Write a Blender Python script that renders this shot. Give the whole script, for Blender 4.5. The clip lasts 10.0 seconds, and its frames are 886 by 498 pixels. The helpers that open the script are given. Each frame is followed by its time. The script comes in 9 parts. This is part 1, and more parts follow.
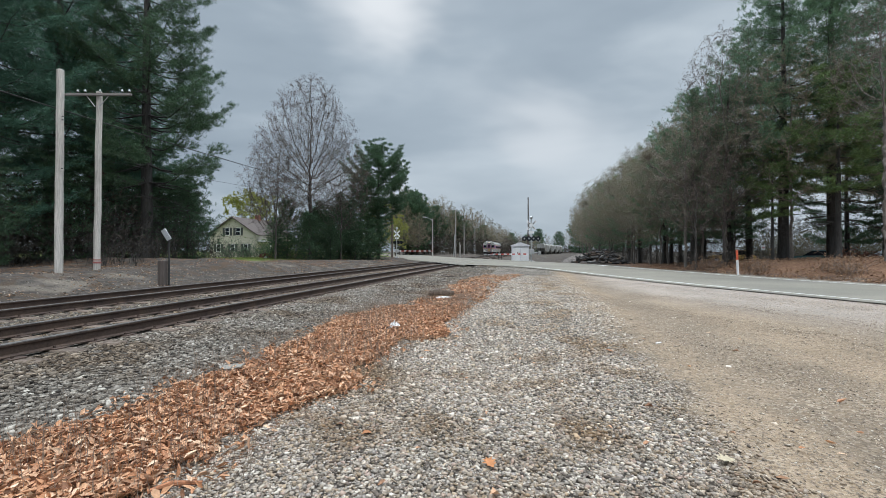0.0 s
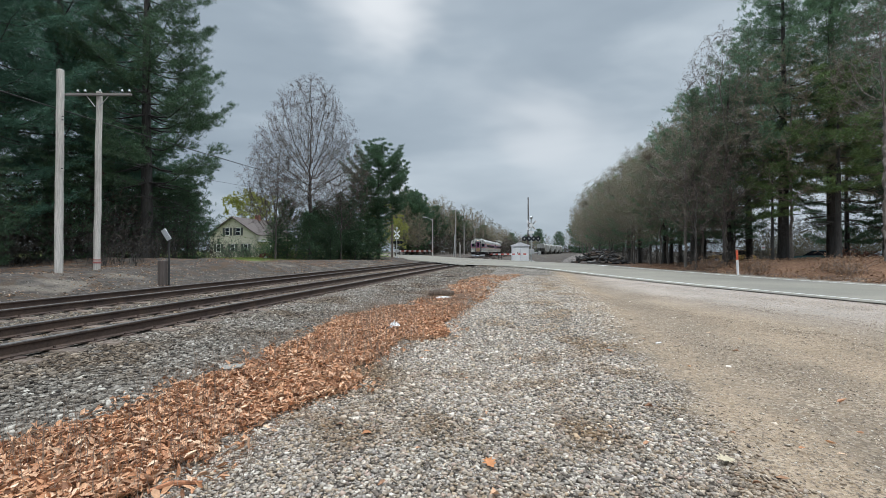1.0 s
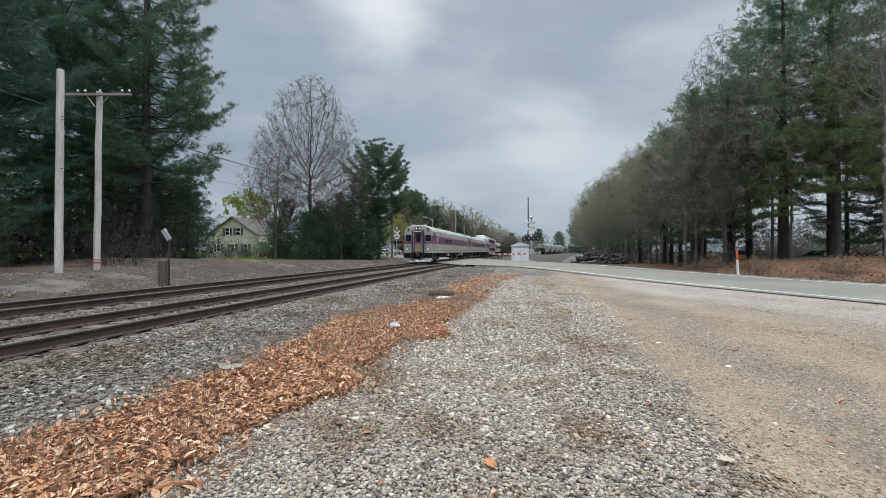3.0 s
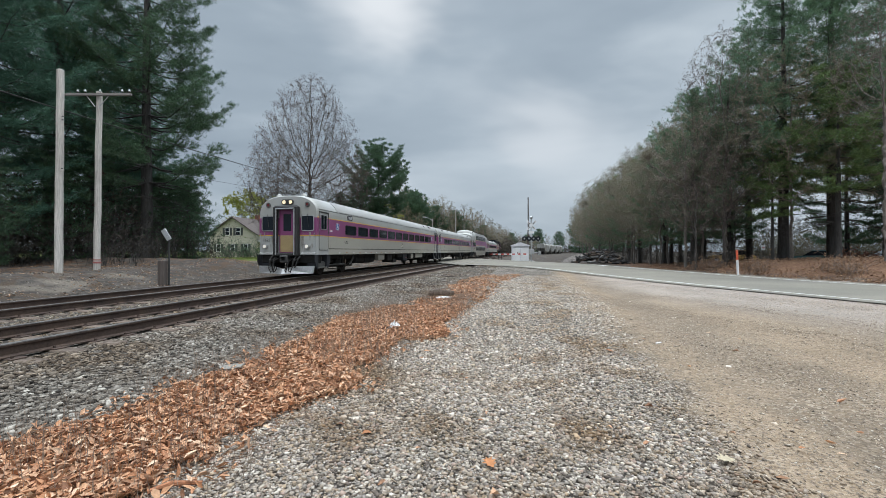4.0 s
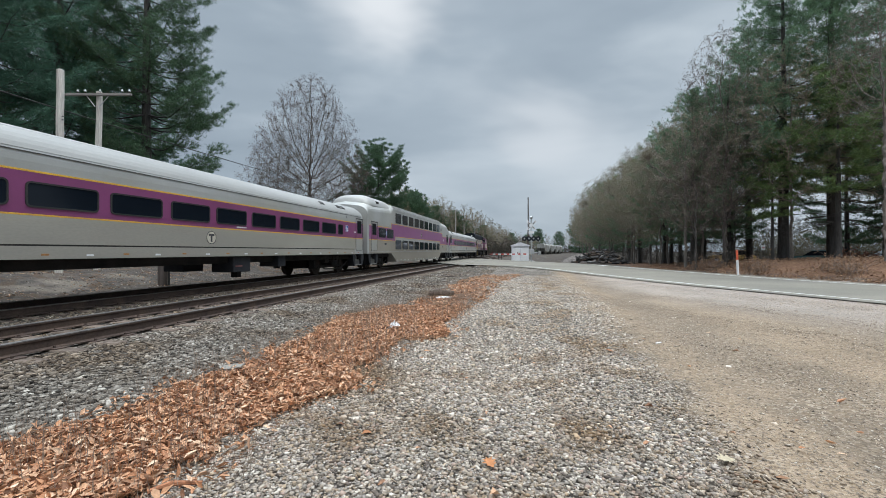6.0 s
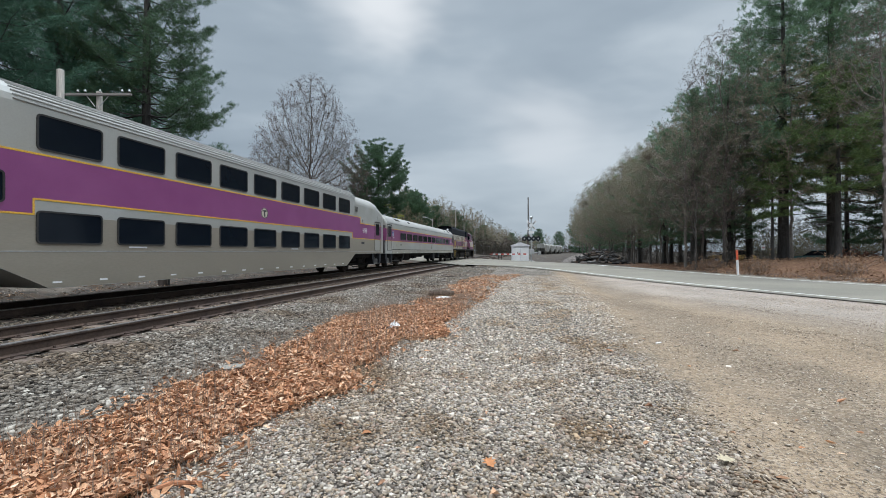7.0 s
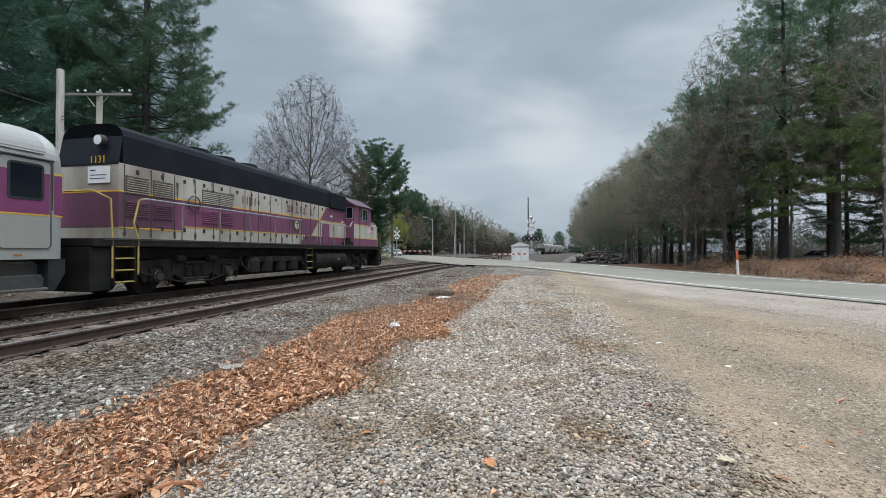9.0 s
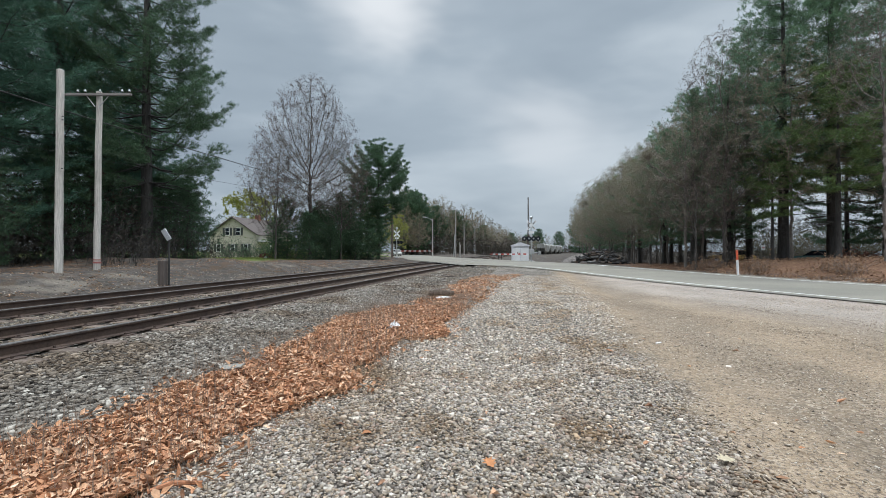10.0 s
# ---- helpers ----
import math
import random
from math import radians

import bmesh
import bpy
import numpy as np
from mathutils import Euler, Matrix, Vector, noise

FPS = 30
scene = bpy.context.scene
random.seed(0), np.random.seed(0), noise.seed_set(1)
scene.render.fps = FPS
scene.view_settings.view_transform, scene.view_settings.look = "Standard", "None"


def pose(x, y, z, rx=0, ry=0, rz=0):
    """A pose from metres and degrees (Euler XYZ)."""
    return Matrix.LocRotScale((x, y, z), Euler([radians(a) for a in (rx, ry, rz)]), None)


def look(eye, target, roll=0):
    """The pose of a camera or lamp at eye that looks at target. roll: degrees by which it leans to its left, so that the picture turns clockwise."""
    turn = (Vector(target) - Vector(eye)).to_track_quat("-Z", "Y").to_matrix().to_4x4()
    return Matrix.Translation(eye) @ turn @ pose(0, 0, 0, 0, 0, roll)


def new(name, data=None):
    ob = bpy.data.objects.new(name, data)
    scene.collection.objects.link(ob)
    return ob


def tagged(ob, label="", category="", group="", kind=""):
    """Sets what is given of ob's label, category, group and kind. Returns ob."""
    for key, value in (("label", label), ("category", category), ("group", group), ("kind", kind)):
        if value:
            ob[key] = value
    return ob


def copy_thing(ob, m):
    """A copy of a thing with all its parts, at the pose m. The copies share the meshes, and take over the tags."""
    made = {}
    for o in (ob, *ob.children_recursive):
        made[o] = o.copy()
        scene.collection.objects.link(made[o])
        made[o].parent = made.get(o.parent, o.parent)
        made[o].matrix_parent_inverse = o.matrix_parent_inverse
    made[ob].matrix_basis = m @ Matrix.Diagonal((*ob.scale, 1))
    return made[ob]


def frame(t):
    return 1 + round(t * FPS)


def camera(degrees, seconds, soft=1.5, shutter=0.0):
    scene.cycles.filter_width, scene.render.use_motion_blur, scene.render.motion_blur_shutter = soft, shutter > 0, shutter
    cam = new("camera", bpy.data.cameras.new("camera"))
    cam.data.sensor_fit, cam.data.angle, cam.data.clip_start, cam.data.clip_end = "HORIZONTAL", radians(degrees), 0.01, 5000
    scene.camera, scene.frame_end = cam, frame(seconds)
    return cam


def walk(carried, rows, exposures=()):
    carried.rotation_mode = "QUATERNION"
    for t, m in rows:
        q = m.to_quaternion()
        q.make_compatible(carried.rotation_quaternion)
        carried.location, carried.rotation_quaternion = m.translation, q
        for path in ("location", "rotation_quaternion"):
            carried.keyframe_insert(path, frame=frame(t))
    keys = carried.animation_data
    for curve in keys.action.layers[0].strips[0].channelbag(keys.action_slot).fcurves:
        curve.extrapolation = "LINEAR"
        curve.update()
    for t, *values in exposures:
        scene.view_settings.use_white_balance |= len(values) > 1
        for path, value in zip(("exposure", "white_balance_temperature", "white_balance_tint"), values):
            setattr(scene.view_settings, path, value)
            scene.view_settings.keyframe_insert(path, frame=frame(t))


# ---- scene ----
# The camera stands on the gravel lot; world Y runs along the tracks, z = 0 is the lot.
EYE = 1.52
RAIL = 0.33            # railhead height
NEAR_TRACK, FAR_TRACK = -7.40, -11.32
cam = camera(92.9, 10.0, soft=0.6, shutter=0.02)
VIEW = pose(0, 0, EYE, 90.31, 0, 11.9)
walk(cam, [(0.0, VIEW), (10.0, VIEW)])

# ---------------------------------------------------------------- sky and light
scene.view_settings.exposure = 0.0
world = bpy.data.worlds.new("overcast_sky")
scene.world = world
world.use_nodes = True


def build_sky():
    nt = world.node_tree
    nt.nodes.clear()
    N, L = nt.nodes.new, nt.links.new
    out, bg = N("ShaderNodeOutputWorld"), N("ShaderNodeBackground")
    sky = N("ShaderNodeTexSky")
    sky.sky_type, sky.sun_disc = "NISHITA", False
    sky.sun_elevation, sky.sun_rotation = radians(72), radians(148)
    sky.air_density, sky.dust_density = 1.0, 4.0
    tc, mp = N("ShaderNodeTexCoord"), N("ShaderNodeMapping")
    mp.inputs["Scale"].default_value = (1.0, 1.0, 3.2)
    n1, n2 = N("ShaderNodeTexNoise"), N("ShaderNodeTexNoise")
    n1.inputs["Scale"].default_value, n1.inputs["Detail"].default_value = 1.15, 4
    n1.inputs["Distortion"].default_value = 0.35
    n2.inputs["Scale"].default_value, n2.inputs["Detail"].default_value = 4.0, 5
    add = N("ShaderNodeMath")
    add.operation = "MULTIPLY_ADD"
    add.inputs[1].default_value = 0.28
    ramp = N("ShaderNodeValToRGB")
    e = ramp.color_ramp.elements
    e[0].position, e[0].color = 0.44, (0.290, 0.357, 0.428, 1)
    e[1].position, e[1].color = 0.82, (0.560, 0.640, 0.710, 1)
    m = e.new(0.64)
    m.color = (0.373, 0.450, 0.525, 1)
    mix = N("ShaderNodeMix")
    mix.data_type = "RGBA"
    mix.inputs["Factor"].default_value = 0.93
    gain = N("ShaderNodeMix")
    gain.data_type, gain.blend_type = "RGBA", "MULTIPLY"
    gain.inputs["Factor"].default_value = 1.0
    gain.inputs["B"].default_value = (0.1, 0.1, 0.1, 1)
    L(tc.outputs["Generated"], mp.inputs["Vector"])
    L(mp.outputs["Vector"], n1.inputs["Vector"])
    L(mp.outputs["Vector"], n2.inputs["Vector"])
    L(n2.outputs["Fac"], add.inputs[0])
    L(n1.outputs["Fac"], add.inputs[2])
    L(add.outputs["Value"], ramp.inputs["Fac"])
    L(sky.outputs["Color"], gain.inputs["A"])
    L(gain.outputs["Result"], mix.inputs["A"])
    # thinner cloud lets more light through round two places
    nrm = N("ShaderNodeVectorMath")
    nrm.operation = "NORMALIZE"
    L(tc.outputs["Generated"], nrm.inputs[0])
    col = ramp.outputs["Color"]
    for way, wide, full, tint in (((-0.16, 0.99, 0.43), 0.055, 0.34, (0.466, 0.550, 0.628, 1)), ((-0.395, 0.939, 0.61), 0.009, 0.55, (0.80, 0.85, 0.90, 1)), ((-0.297, 0.959, 0.60), 0.008, 0.85, (0.86, 0.90, 0.94, 1)), ((-0.198, 0.980, 0.58), 0.007, 0.45, (0.76, 0.81, 0.86, 1)),
                                  ((-0.08, 1.005, 0.396), 0.008, 0.25, (0.62, 0.68, 0.74, 1)), ((0.012, 1.02, 0.355), 0.0055, 0.55, (0.74, 0.79, 0.84, 1)), ((0.085, 1.034, 0.30), 0.0055, 0.36, (0.66, 0.72, 0.78, 1))):
        dot, near, wob, thin = N("ShaderNodeVectorMath"), N("ShaderNodeMapRange"), N("ShaderNodeMath"), N("ShaderNodeMix")
        dot.operation, near.interpolation_type, wob.operation, thin.data_type = "DOT_PRODUCT", "SMOOTHSTEP", "MULTIPLY_ADD", "RGBA"
        dot.inputs[1].default_value = Vector(way).normalized()
        wob.inputs[1].default_value = 0.06
        near.inputs["From Min"].default_value, near.inputs["From Max"].default_value = 1.03 - wide, 1.036
        near.inputs["To Max"].default_value = full
        thin.inputs["B"].default_value = tint
        L(nrm.outputs["Vector"], dot.inputs[0])
        L(n1.outputs["Fac"], wob.inputs[0])
        L(dot.outputs["Value"], wob.inputs[2])
        L(wob.outputs["Value"], near.inputs["Value"])
        L(near.outputs["Result"], thin.inputs["Factor"])
        L(col, thin.inputs["A"])
        col = thin.outputs["Result"]
    L(col, mix.inputs["B"])
    L(mix.outputs["Result"], bg.inputs["Color"])
    # an overcast sky grows brighter towards the zenith
    sep, zen = N("ShaderNodeSeparateXYZ"), N("ShaderNodeMapRange")
    zen.inputs["From Min"].default_value, zen.inputs["From Max"].default_value = 0.56, 1.0
    zen.inputs["To Min"].default_value, zen.inputs["To Max"].default_value = 1.0, 7.2
    L(tc.outputs["Generated"], sep.inputs[0])
    L(sep.outputs["Z"], zen.inputs["Value"])
    L(zen.outputs["Result"], bg.inputs["Strength"])
    L(bg.outputs["Background"], out.inputs["Surface"])


build_sky()
sun = new("sun", bpy.data.lights.new("sun", "SUN"))
sun.data.energy, sun.data.angle, sun.data.color = 1.9, radians(60), (1.0, 0.97, 0.93)
sun.matrix_world = look((0, 0, 30), (-5, 8, 0))

# ---------------------------------------------------------------- materials
def surf(name, c1, c2=None, scale=3.0, rough=0.7, metal=0.0, bump=0.0, bscale=40.0, fine=0.25, c3=None, spread=0.15, per_object=0.0,
         per_island=0.0, stretch=(1, 1, 1), coat=0.0, spec=0.5):
    """A surface with variation at two scales: broad stains from c1 to c2, fine grain, and an optional third tint c3 in patches."""
    m = bpy.data.materials.new(name)
    m.use_nodes = True
    nt = m.node_tree
    N, L = nt.nodes.new, nt.links.new
    bsdf = nt.nodes["Principled BSDF"]
    tc, mp = N("ShaderNodeTexCoord"), N("ShaderNodeMapping")
    mp.inputs["Scale"].default_value = stretch
    L(tc.outputs["Object"], mp.inputs["Vector"])
    n1, n2 = N("ShaderNodeTexNoise"), N("ShaderNodeTexNoise")
    n1.inputs["Scale"].default_value, n1.inputs["Detail"].default_value = scale, 6
    n2.inputs["Scale"].default_value, n2.inputs["Detail"].default_value = bscale, 4
    L(mp.outputs["Vector"], n1.inputs["Vector"])
    L(mp.outputs["Vector"], n2.inputs["Vector"])
    c2 = c2 or tuple(v * 0.75 for v in c1)
    ramp = N("ShaderNodeValToRGB")
    e = ramp.color_ramp.elements
    e[0].position, e[0].color = 0.5 - spread, (*c1, 1)
    e[1].position, e[1].color = 0.5 + spread, (*c2, 1)
    L(n1.outputs["Fac"], ramp.inputs["Fac"])
    col = ramp.outputs["Color"]
    if c3:
        n3, r3 = N("ShaderNodeTexNoise"), N("ShaderNodeMapRange")
        n3.inputs["Scale"].default_value, n3.inputs["Detail"].default_value = scale * 0.37, 5
        r3.inputs["From Min"].default_value, r3.inputs["From Max"].default_value = 0.5, 0.68
        L(mp.outputs["Vector"], n3.inputs["Vector"])
        L(n3.outputs["Fac"], r3.inputs["Value"])
        mx = N("ShaderNodeMix")
        mx.data_type = "RGBA"
        mx.inputs["B"].default_value = (*c3, 1)
        L(r3.outputs["Result"], mx.inputs["Factor"])
        L(col, mx.inputs["A"])
        col = mx.outputs["Result"]
    gr, hs = N("ShaderNodeMapRange"), N("ShaderNodeHueSaturation")
    gr.inputs["From Min"].default_value, gr.inputs["From Max"].default_value = 0.3, 0.7
    gr.inputs["To Min"].default_value, gr.inputs["To Max"].default_value = 1 - fine, 1 + fine
    L(n2.outputs["Fac"], gr.inputs["Value"])
    val = gr.outputs["Result"]
    for amount, node, sock in ((per_object, "ShaderNodeObjectInfo", "Random"), (per_island, "ShaderNodeNewGeometry", "Random Per Island")):
        if amount:
            oi, mr, mul = N(node), N("ShaderNodeMapRange"), N("ShaderNodeMath")
            mr.inputs["To Min"].default_value, mr.inputs["To Max"].default_value = 1 - amount, 1 + amount
            mul.operation = "MULTIPLY"
            L(oi.outputs[sock], mr.inputs["Value"])
            L(mr.outputs["Result"], mul.inputs[0])
            L(val, mul.inputs[1])
            val = mul.outputs["Value"]
    L(val, hs.inputs["Value"])
    L(col, hs.inputs["Color"])
    L(hs.outputs["Color"], bsdf.inputs["Base Color"])
    bsdf.inputs["Roughness"].default_value, bsdf.inputs["Metallic"].default_value = rough, metal
    bsdf.inputs["Coat Weight"].default_value = coat
    bsdf.inputs["Specular IOR Level"].default_value = spec
    if bump:
        b = N("ShaderNodeBump")
        b.inputs["Strength"].default_value, b.inputs["Distance"].default_value = 1.0, bump
        L(n2.outputs["Fac"], b.inputs["Height"])
        L(b.outputs["Normal"], bsdf.inputs["Normal"])
    return m


def islands(name, stops, rough=0.85, fine=0.2, bscale=60.0, spec=0.3, trans=0.0, patch=None, worn=False):
    """A colour of its own for each loose piece of a joined mesh, out of a ramp of stops."""
    m = bpy.data.materials.new(name)
    m.use_nodes = True
    nt = m.node_tree
    N, L = nt.nodes.new, nt.links.new
    bsdf = nt.nodes["Principled BSDF"]
    g, ramp = N("ShaderNodeNewGeometry"), N("ShaderNodeValToRGB")
    e = ramp.color_ramp.elements
    e[0].position, e[0].color = 0.0, (*stops[0], 1)
    e[1].position, e[1].color = 1.0, (*stops[-1], 1)
    for i, c in enumerate(stops[1:-1], 1):
        e.new(i / (len(stops) - 1)).color = (*c, 1)
    L(g.outputs["Random Per Island"], ramp.inputs["Fac"])
    tc, n2, gr, hs = N("ShaderNodeTexCoord"), N("ShaderNodeTexNoise"), N("ShaderNodeMapRange"), N("ShaderNodeHueSaturation")
    n2.inputs["Scale"].default_value, n2.inputs["Detail"].default_value = bscale, 3
    L(tc.outputs["Object"], n2.inputs["Vector"])
    gr.inputs["From Min"].default_value, gr.inputs["From Max"].default_value = 0.3, 0.7
    gr.inputs["To Min"].default_value, gr.inputs["To Max"].default_value = 1 - fine, 1 + fine
    L(n2.outputs["Fac"], gr.inputs["Value"])
    L(gr.outputs["Result"], hs.inputs["Value"])
    col = ramp.outputs["Color"]
    if patch:
        n3, r3, mx = N("ShaderNodeTexNoise"), N("ShaderNodeMapRange"), N("ShaderNodeMix")
        n3.inputs["Scale"].default_value, n3.inputs["Detail"].default_value = 0.75, 6
        r3.inputs["From Min"].default_value, r3.inputs["From Max"].default_value = 0.46, 0.60
        mx.data_type, mx.blend_type = "RGBA", "MULTIPLY"
        mx.inputs["B"].default_value = (*patch, 1)
        L(tc.outputs["Object"], n3.inputs["Vector"])
        if worn:
            # earth is driven into the stone along one slanting wheel track and the edge of the sand
            last = n3.outputs["Fac"]
            for way, at, half, gain in (((0.8, 0.6, 0), 1.55, 0.60, 0.07), ((1, 0, 0), 0.70, 0.95, 0.075)):
                dot, off, mag, near, add = N("ShaderNodeVectorMath"), N("ShaderNodeMath"), N("ShaderNodeMath"), N("ShaderNodeMapRange"), N("ShaderNodeMath")
                dot.operation, off.operation, mag.operation = "DOT_PRODUCT", "SUBTRACT", "ABSOLUTE"
                dot.inputs[1].default_value, off.inputs[1].default_value = way, at
                near.inputs["From Min"].default_value, near.inputs["From Max"].default_value = half, half * 0.25
                near.inputs["To Max"].default_value = gain
                L(tc.outputs["Object"], dot.inputs[0])
                L(dot.outputs["Value"], off.inputs[0])
                L(off.outputs[0], mag.inputs[0])
                L(mag.outputs[0], near.inputs["Value"])
                L(last, add.inputs[0])
                L(near.outputs["Result"], add.inputs[1])
                last = add.outputs[0]
            r3.inputs["From Min"].default_value, r3.inputs["From Max"].default_value = 0.52, 0.66
            L(last, r3.inputs["Value"])
        else:
            L(n3.outputs["Fac"], r3.inputs["Value"])
        L(r3.outputs["Result"], mx.inputs["Factor"])
        L(col, mx.inputs["A"])
        col = mx.outputs["Result"]
    L(col, hs.inputs["Color"])
    L(hs.outputs["Color"], bsdf.inputs["Base Color"])
    bsdf.inputs["Roughness"].default_value, bsdf.inputs["Specular IOR Level"].default_value = rough, spec
    if trans:
        tr, mx, out = N("ShaderNodeBsdfTranslucent"), N("ShaderNodeMixShader"), nt.nodes["Material Output"]
        L(hs.outputs["Color"], tr.inputs["Color"])
        mx.inputs[0].default_value = trans
        L(bsdf.outputs["BSDF"], mx.inputs[1])
        L(tr.outputs["BSDF"], mx.inputs[2])
        L(mx.outputs["Shader"], out.inputs["Surface"])
    return m


def glow(name, color, strength):
    m = bpy.data.materials.new(name)
    m.use_nodes = True
    b = m.node_tree.nodes["Principled BSDF"]
    b.inputs["Base Color"].default_value = (*color, 1)
    b.inputs["Emission Color"].default_value = (*color, 1)
    b.inputs["Emission Strength"].default_value = strength
    return m


M_BALLAST = islands("ballast_stone", [(0.0407, 0.0348, 0.0297), (0.163, 0.144, 0.122), (0.298, 0.27, 0.231), (0.0904, 0.0731, 0.0577), (0.47, 0.435, 0.38), (0.127, 0.108, 0.089), (0.226, 0.2, 0.169), (0.0633, 0.0531, 0.0437)], patch=(0.66, 0.57, 0.49))
M_GRAVEL = islands("gravel_stone", [(0.30, 0.255, 0.21), (0.10, 0.083, 0.07), (0.60, 0.545, 0.47), (0.22, 0.175, 0.128), (0.42, 0.375, 0.32), (0.052, 0.042, 0.035), (0.42, 0.325, 0.225), (0.33, 0.295, 0.268), (0.12, 0.095, 0.077), (0.54, 0.475, 0.395), (0.27, 0.205, 0.142), (0.40, 0.30, 0.25)], patch=(0.58, 0.475, 0.365), worn=True)
M_GRAVEL_PALE = islands("pale_lot_gravel", [(0.48, 0.415, 0.35), (0.22, 0.183, 0.145), (0.76, 0.70, 0.62), (0.37, 0.30, 0.235), (0.58, 0.517, 0.448), (0.09, 0.074, 0.06), (0.58, 0.47, 0.35), (0.39, 0.34, 0.30)], patch=(0.78, 0.67, 0.55), worn=True)
M_BALLAST_BROWN = islands("rusty_crib_ballast", [(0.06, 0.047, 0.036), (0.17, 0.14, 0.105), (0.29, 0.25, 0.195), (0.11, 0.08, 0.055), (0.40, 0.36, 0.29), (0.14, 0.11, 0.08), (0.22, 0.18, 0.13)], patch=(0.66, 0.52, 0.40))
M_PEBBLE = islands("lot_pebble", [(0.22, 0.163, 0.110), (0.43, 0.35, 0.262), (0.11, 0.083, 0.06), (0.55, 0.48, 0.39), (0.16, 0.12, 0.085), (0.36, 0.295, 0.235), (0.08, 0.063, 0.05)])
M_LEAF = islands("dry_oak_leaf", [(0.422, 0.196, 0.0969), (0.57, 0.314, 0.177), (0.16, 0.073, 0.041), (0.684, 0.439, 0.279), (0.467, 0.217, 0.111), (0.73, 0.536, 0.376), (0.274, 0.12, 0.0604), (0.604, 0.353, 0.205), (0.114, 0.0547, 0.0342), (0.513, 0.257, 0.137)], rough=0.7, trans=0.15)
M_LEAF_OLD = islands("faded_leaf_litter", [(0.264, 0.156, 0.096), (0.36, 0.228, 0.144), (0.144, 0.084, 0.054), (0.432, 0.3, 0.198), (0.3, 0.174, 0.102), (0.204, 0.12, 0.072)], rough=0.8, trans=0.1)
M_CLOD = islands("bank_clod", [(0.105, 0.09, 0.078), (0.18, 0.15, 0.128), (0.0675, 0.057, 0.048), (0.3, 0.27, 0.232), (0.135, 0.105, 0.078)])
M_NEEDLE = islands("pine_needles", [(0.055, 0.105, 0.0622), (0.082, 0.15, 0.0784), (0.072, 0.13, 0.0784), (0.105, 0.17, 0.0878)], rough=0.6, trans=0.35)
M_NEEDLE_DEEP = islands("deep_green_needles", [(0.0483, 0.0978, 0.0552), (0.0713, 0.132, 0.069), (0.0633, 0.115, 0.069), (0.092, 0.149, 0.0759)], rough=0.65, trans=0.3)
M_NEEDLE_LIGHT = islands("young_pine_needles", [(0.11, 0.18, 0.065), (0.16, 0.235, 0.085), (0.13, 0.205, 0.085), (0.18, 0.25, 0.10)], rough=0.6, trans=0.35)
M_BUD = islands("spring_buds", [(0.28, 0.245, 0.19), (0.27, 0.265, 0.18), (0.24, 0.215, 0.17), (0.21, 0.225, 0.15)], rough=0.8, trans=0.35)
M_BUD_GREEN = islands("fresh_leaves", [(0.22, 0.24, 0.06), (0.30, 0.30, 0.08), (0.16, 0.20, 0.06)], rough=0.7, trans=0.3)
M_BARK = surf("grey_bark", (0.062, 0.054, 0.049), (0.11, 0.098, 0.09), 2.5, 0.95, bump=0.02, bscale=18, stretch=(1, 1, 0.2))
M_BARK_DARK = surf("pine_bark", (0.042, 0.040, 0.038), (0.070, 0.066, 0.062), 2.5, 0.95, bump=0.03, bscale=14, stretch=(1, 1, 0.2))
M_TWIG = surf("bare_twig", (0.20, 0.16, 0.135), (0.27, 0.225, 0.195), 2.0, 0.95)
M_ASPHALT = surf("worn_asphalt", (0.188, 0.176, 0.148), (0.225, 0.211, 0.178), 0.35, 0.95, bump=0.003, bscale=120, fine=0.14, c3=(0.16, 0.152, 0.132), spec=0.12)
M_PAINT_WHITE = surf("road_paint_white", (0.74, 0.74, 0.72), (0.55, 0.55, 0.54), 2.5, 0.8)
M_RAIL = surf("rusty_rail_side", (0.055, 0.038, 0.032), (0.09, 0.06, 0.045), 3, 0.85, 0.2, bump=0.002)
M_RAILHEAD = surf("polished_railhead", (0.16, 0.14, 0.13), (0.24, 0.22, 0.205), 5, 0.38, 0.8)
M_TIE = surf("creosoted_tie", (0.085, 0.062, 0.05), (0.15, 0.115, 0.09), 2.0, 0.95, bump=0.006, bscale=25, per_object=0.25, stretch=(0.3, 3, 3))
M_POLE = surf("weathered_pole_wood", (0.40, 0.37, 0.335), (0.60, 0.57, 0.53), 2.2, 0.95, bump=0.006, bscale=20, stretch=(3, 3, 0.15))
M_DARKWOOD = surf("dark_post_wood", (0.06, 0.048, 0.042), (0.11, 0.09, 0.08), 2, 0.95, bump=0.006, bscale=20, stretch=(3, 3, 0.2))
M_SILVER = surf("train_grey_paint", (0.40, 0.41, 0.40), (0.34, 0.345, 0.325), 0.8, 0.42, 0.15, fine=0.04, c3=(0.36, 0.355, 0.32))
M_LOWER = surf("train_lower_grey_paint", (0.37, 0.355, 0.305), (0.31, 0.295, 0.25), 0.9, 0.5, 0.1, fine=0.05, c3=(0.30, 0.285, 0.25), stretch=(1, 0.3, 1))
M_ROOF = surf("train_roof_paint", (0.335, 0.34, 0.33), (0.275, 0.28, 0.27), 0.7, 0.75, 0.0, fine=0.05, stretch=(1, 0.25, 1))
M_PURPLE = surf("train_purple_paint", (0.22, 0.055, 0.155), (0.19, 0.047, 0.13), 0.9, 0.4, 0.0, fine=0.05)
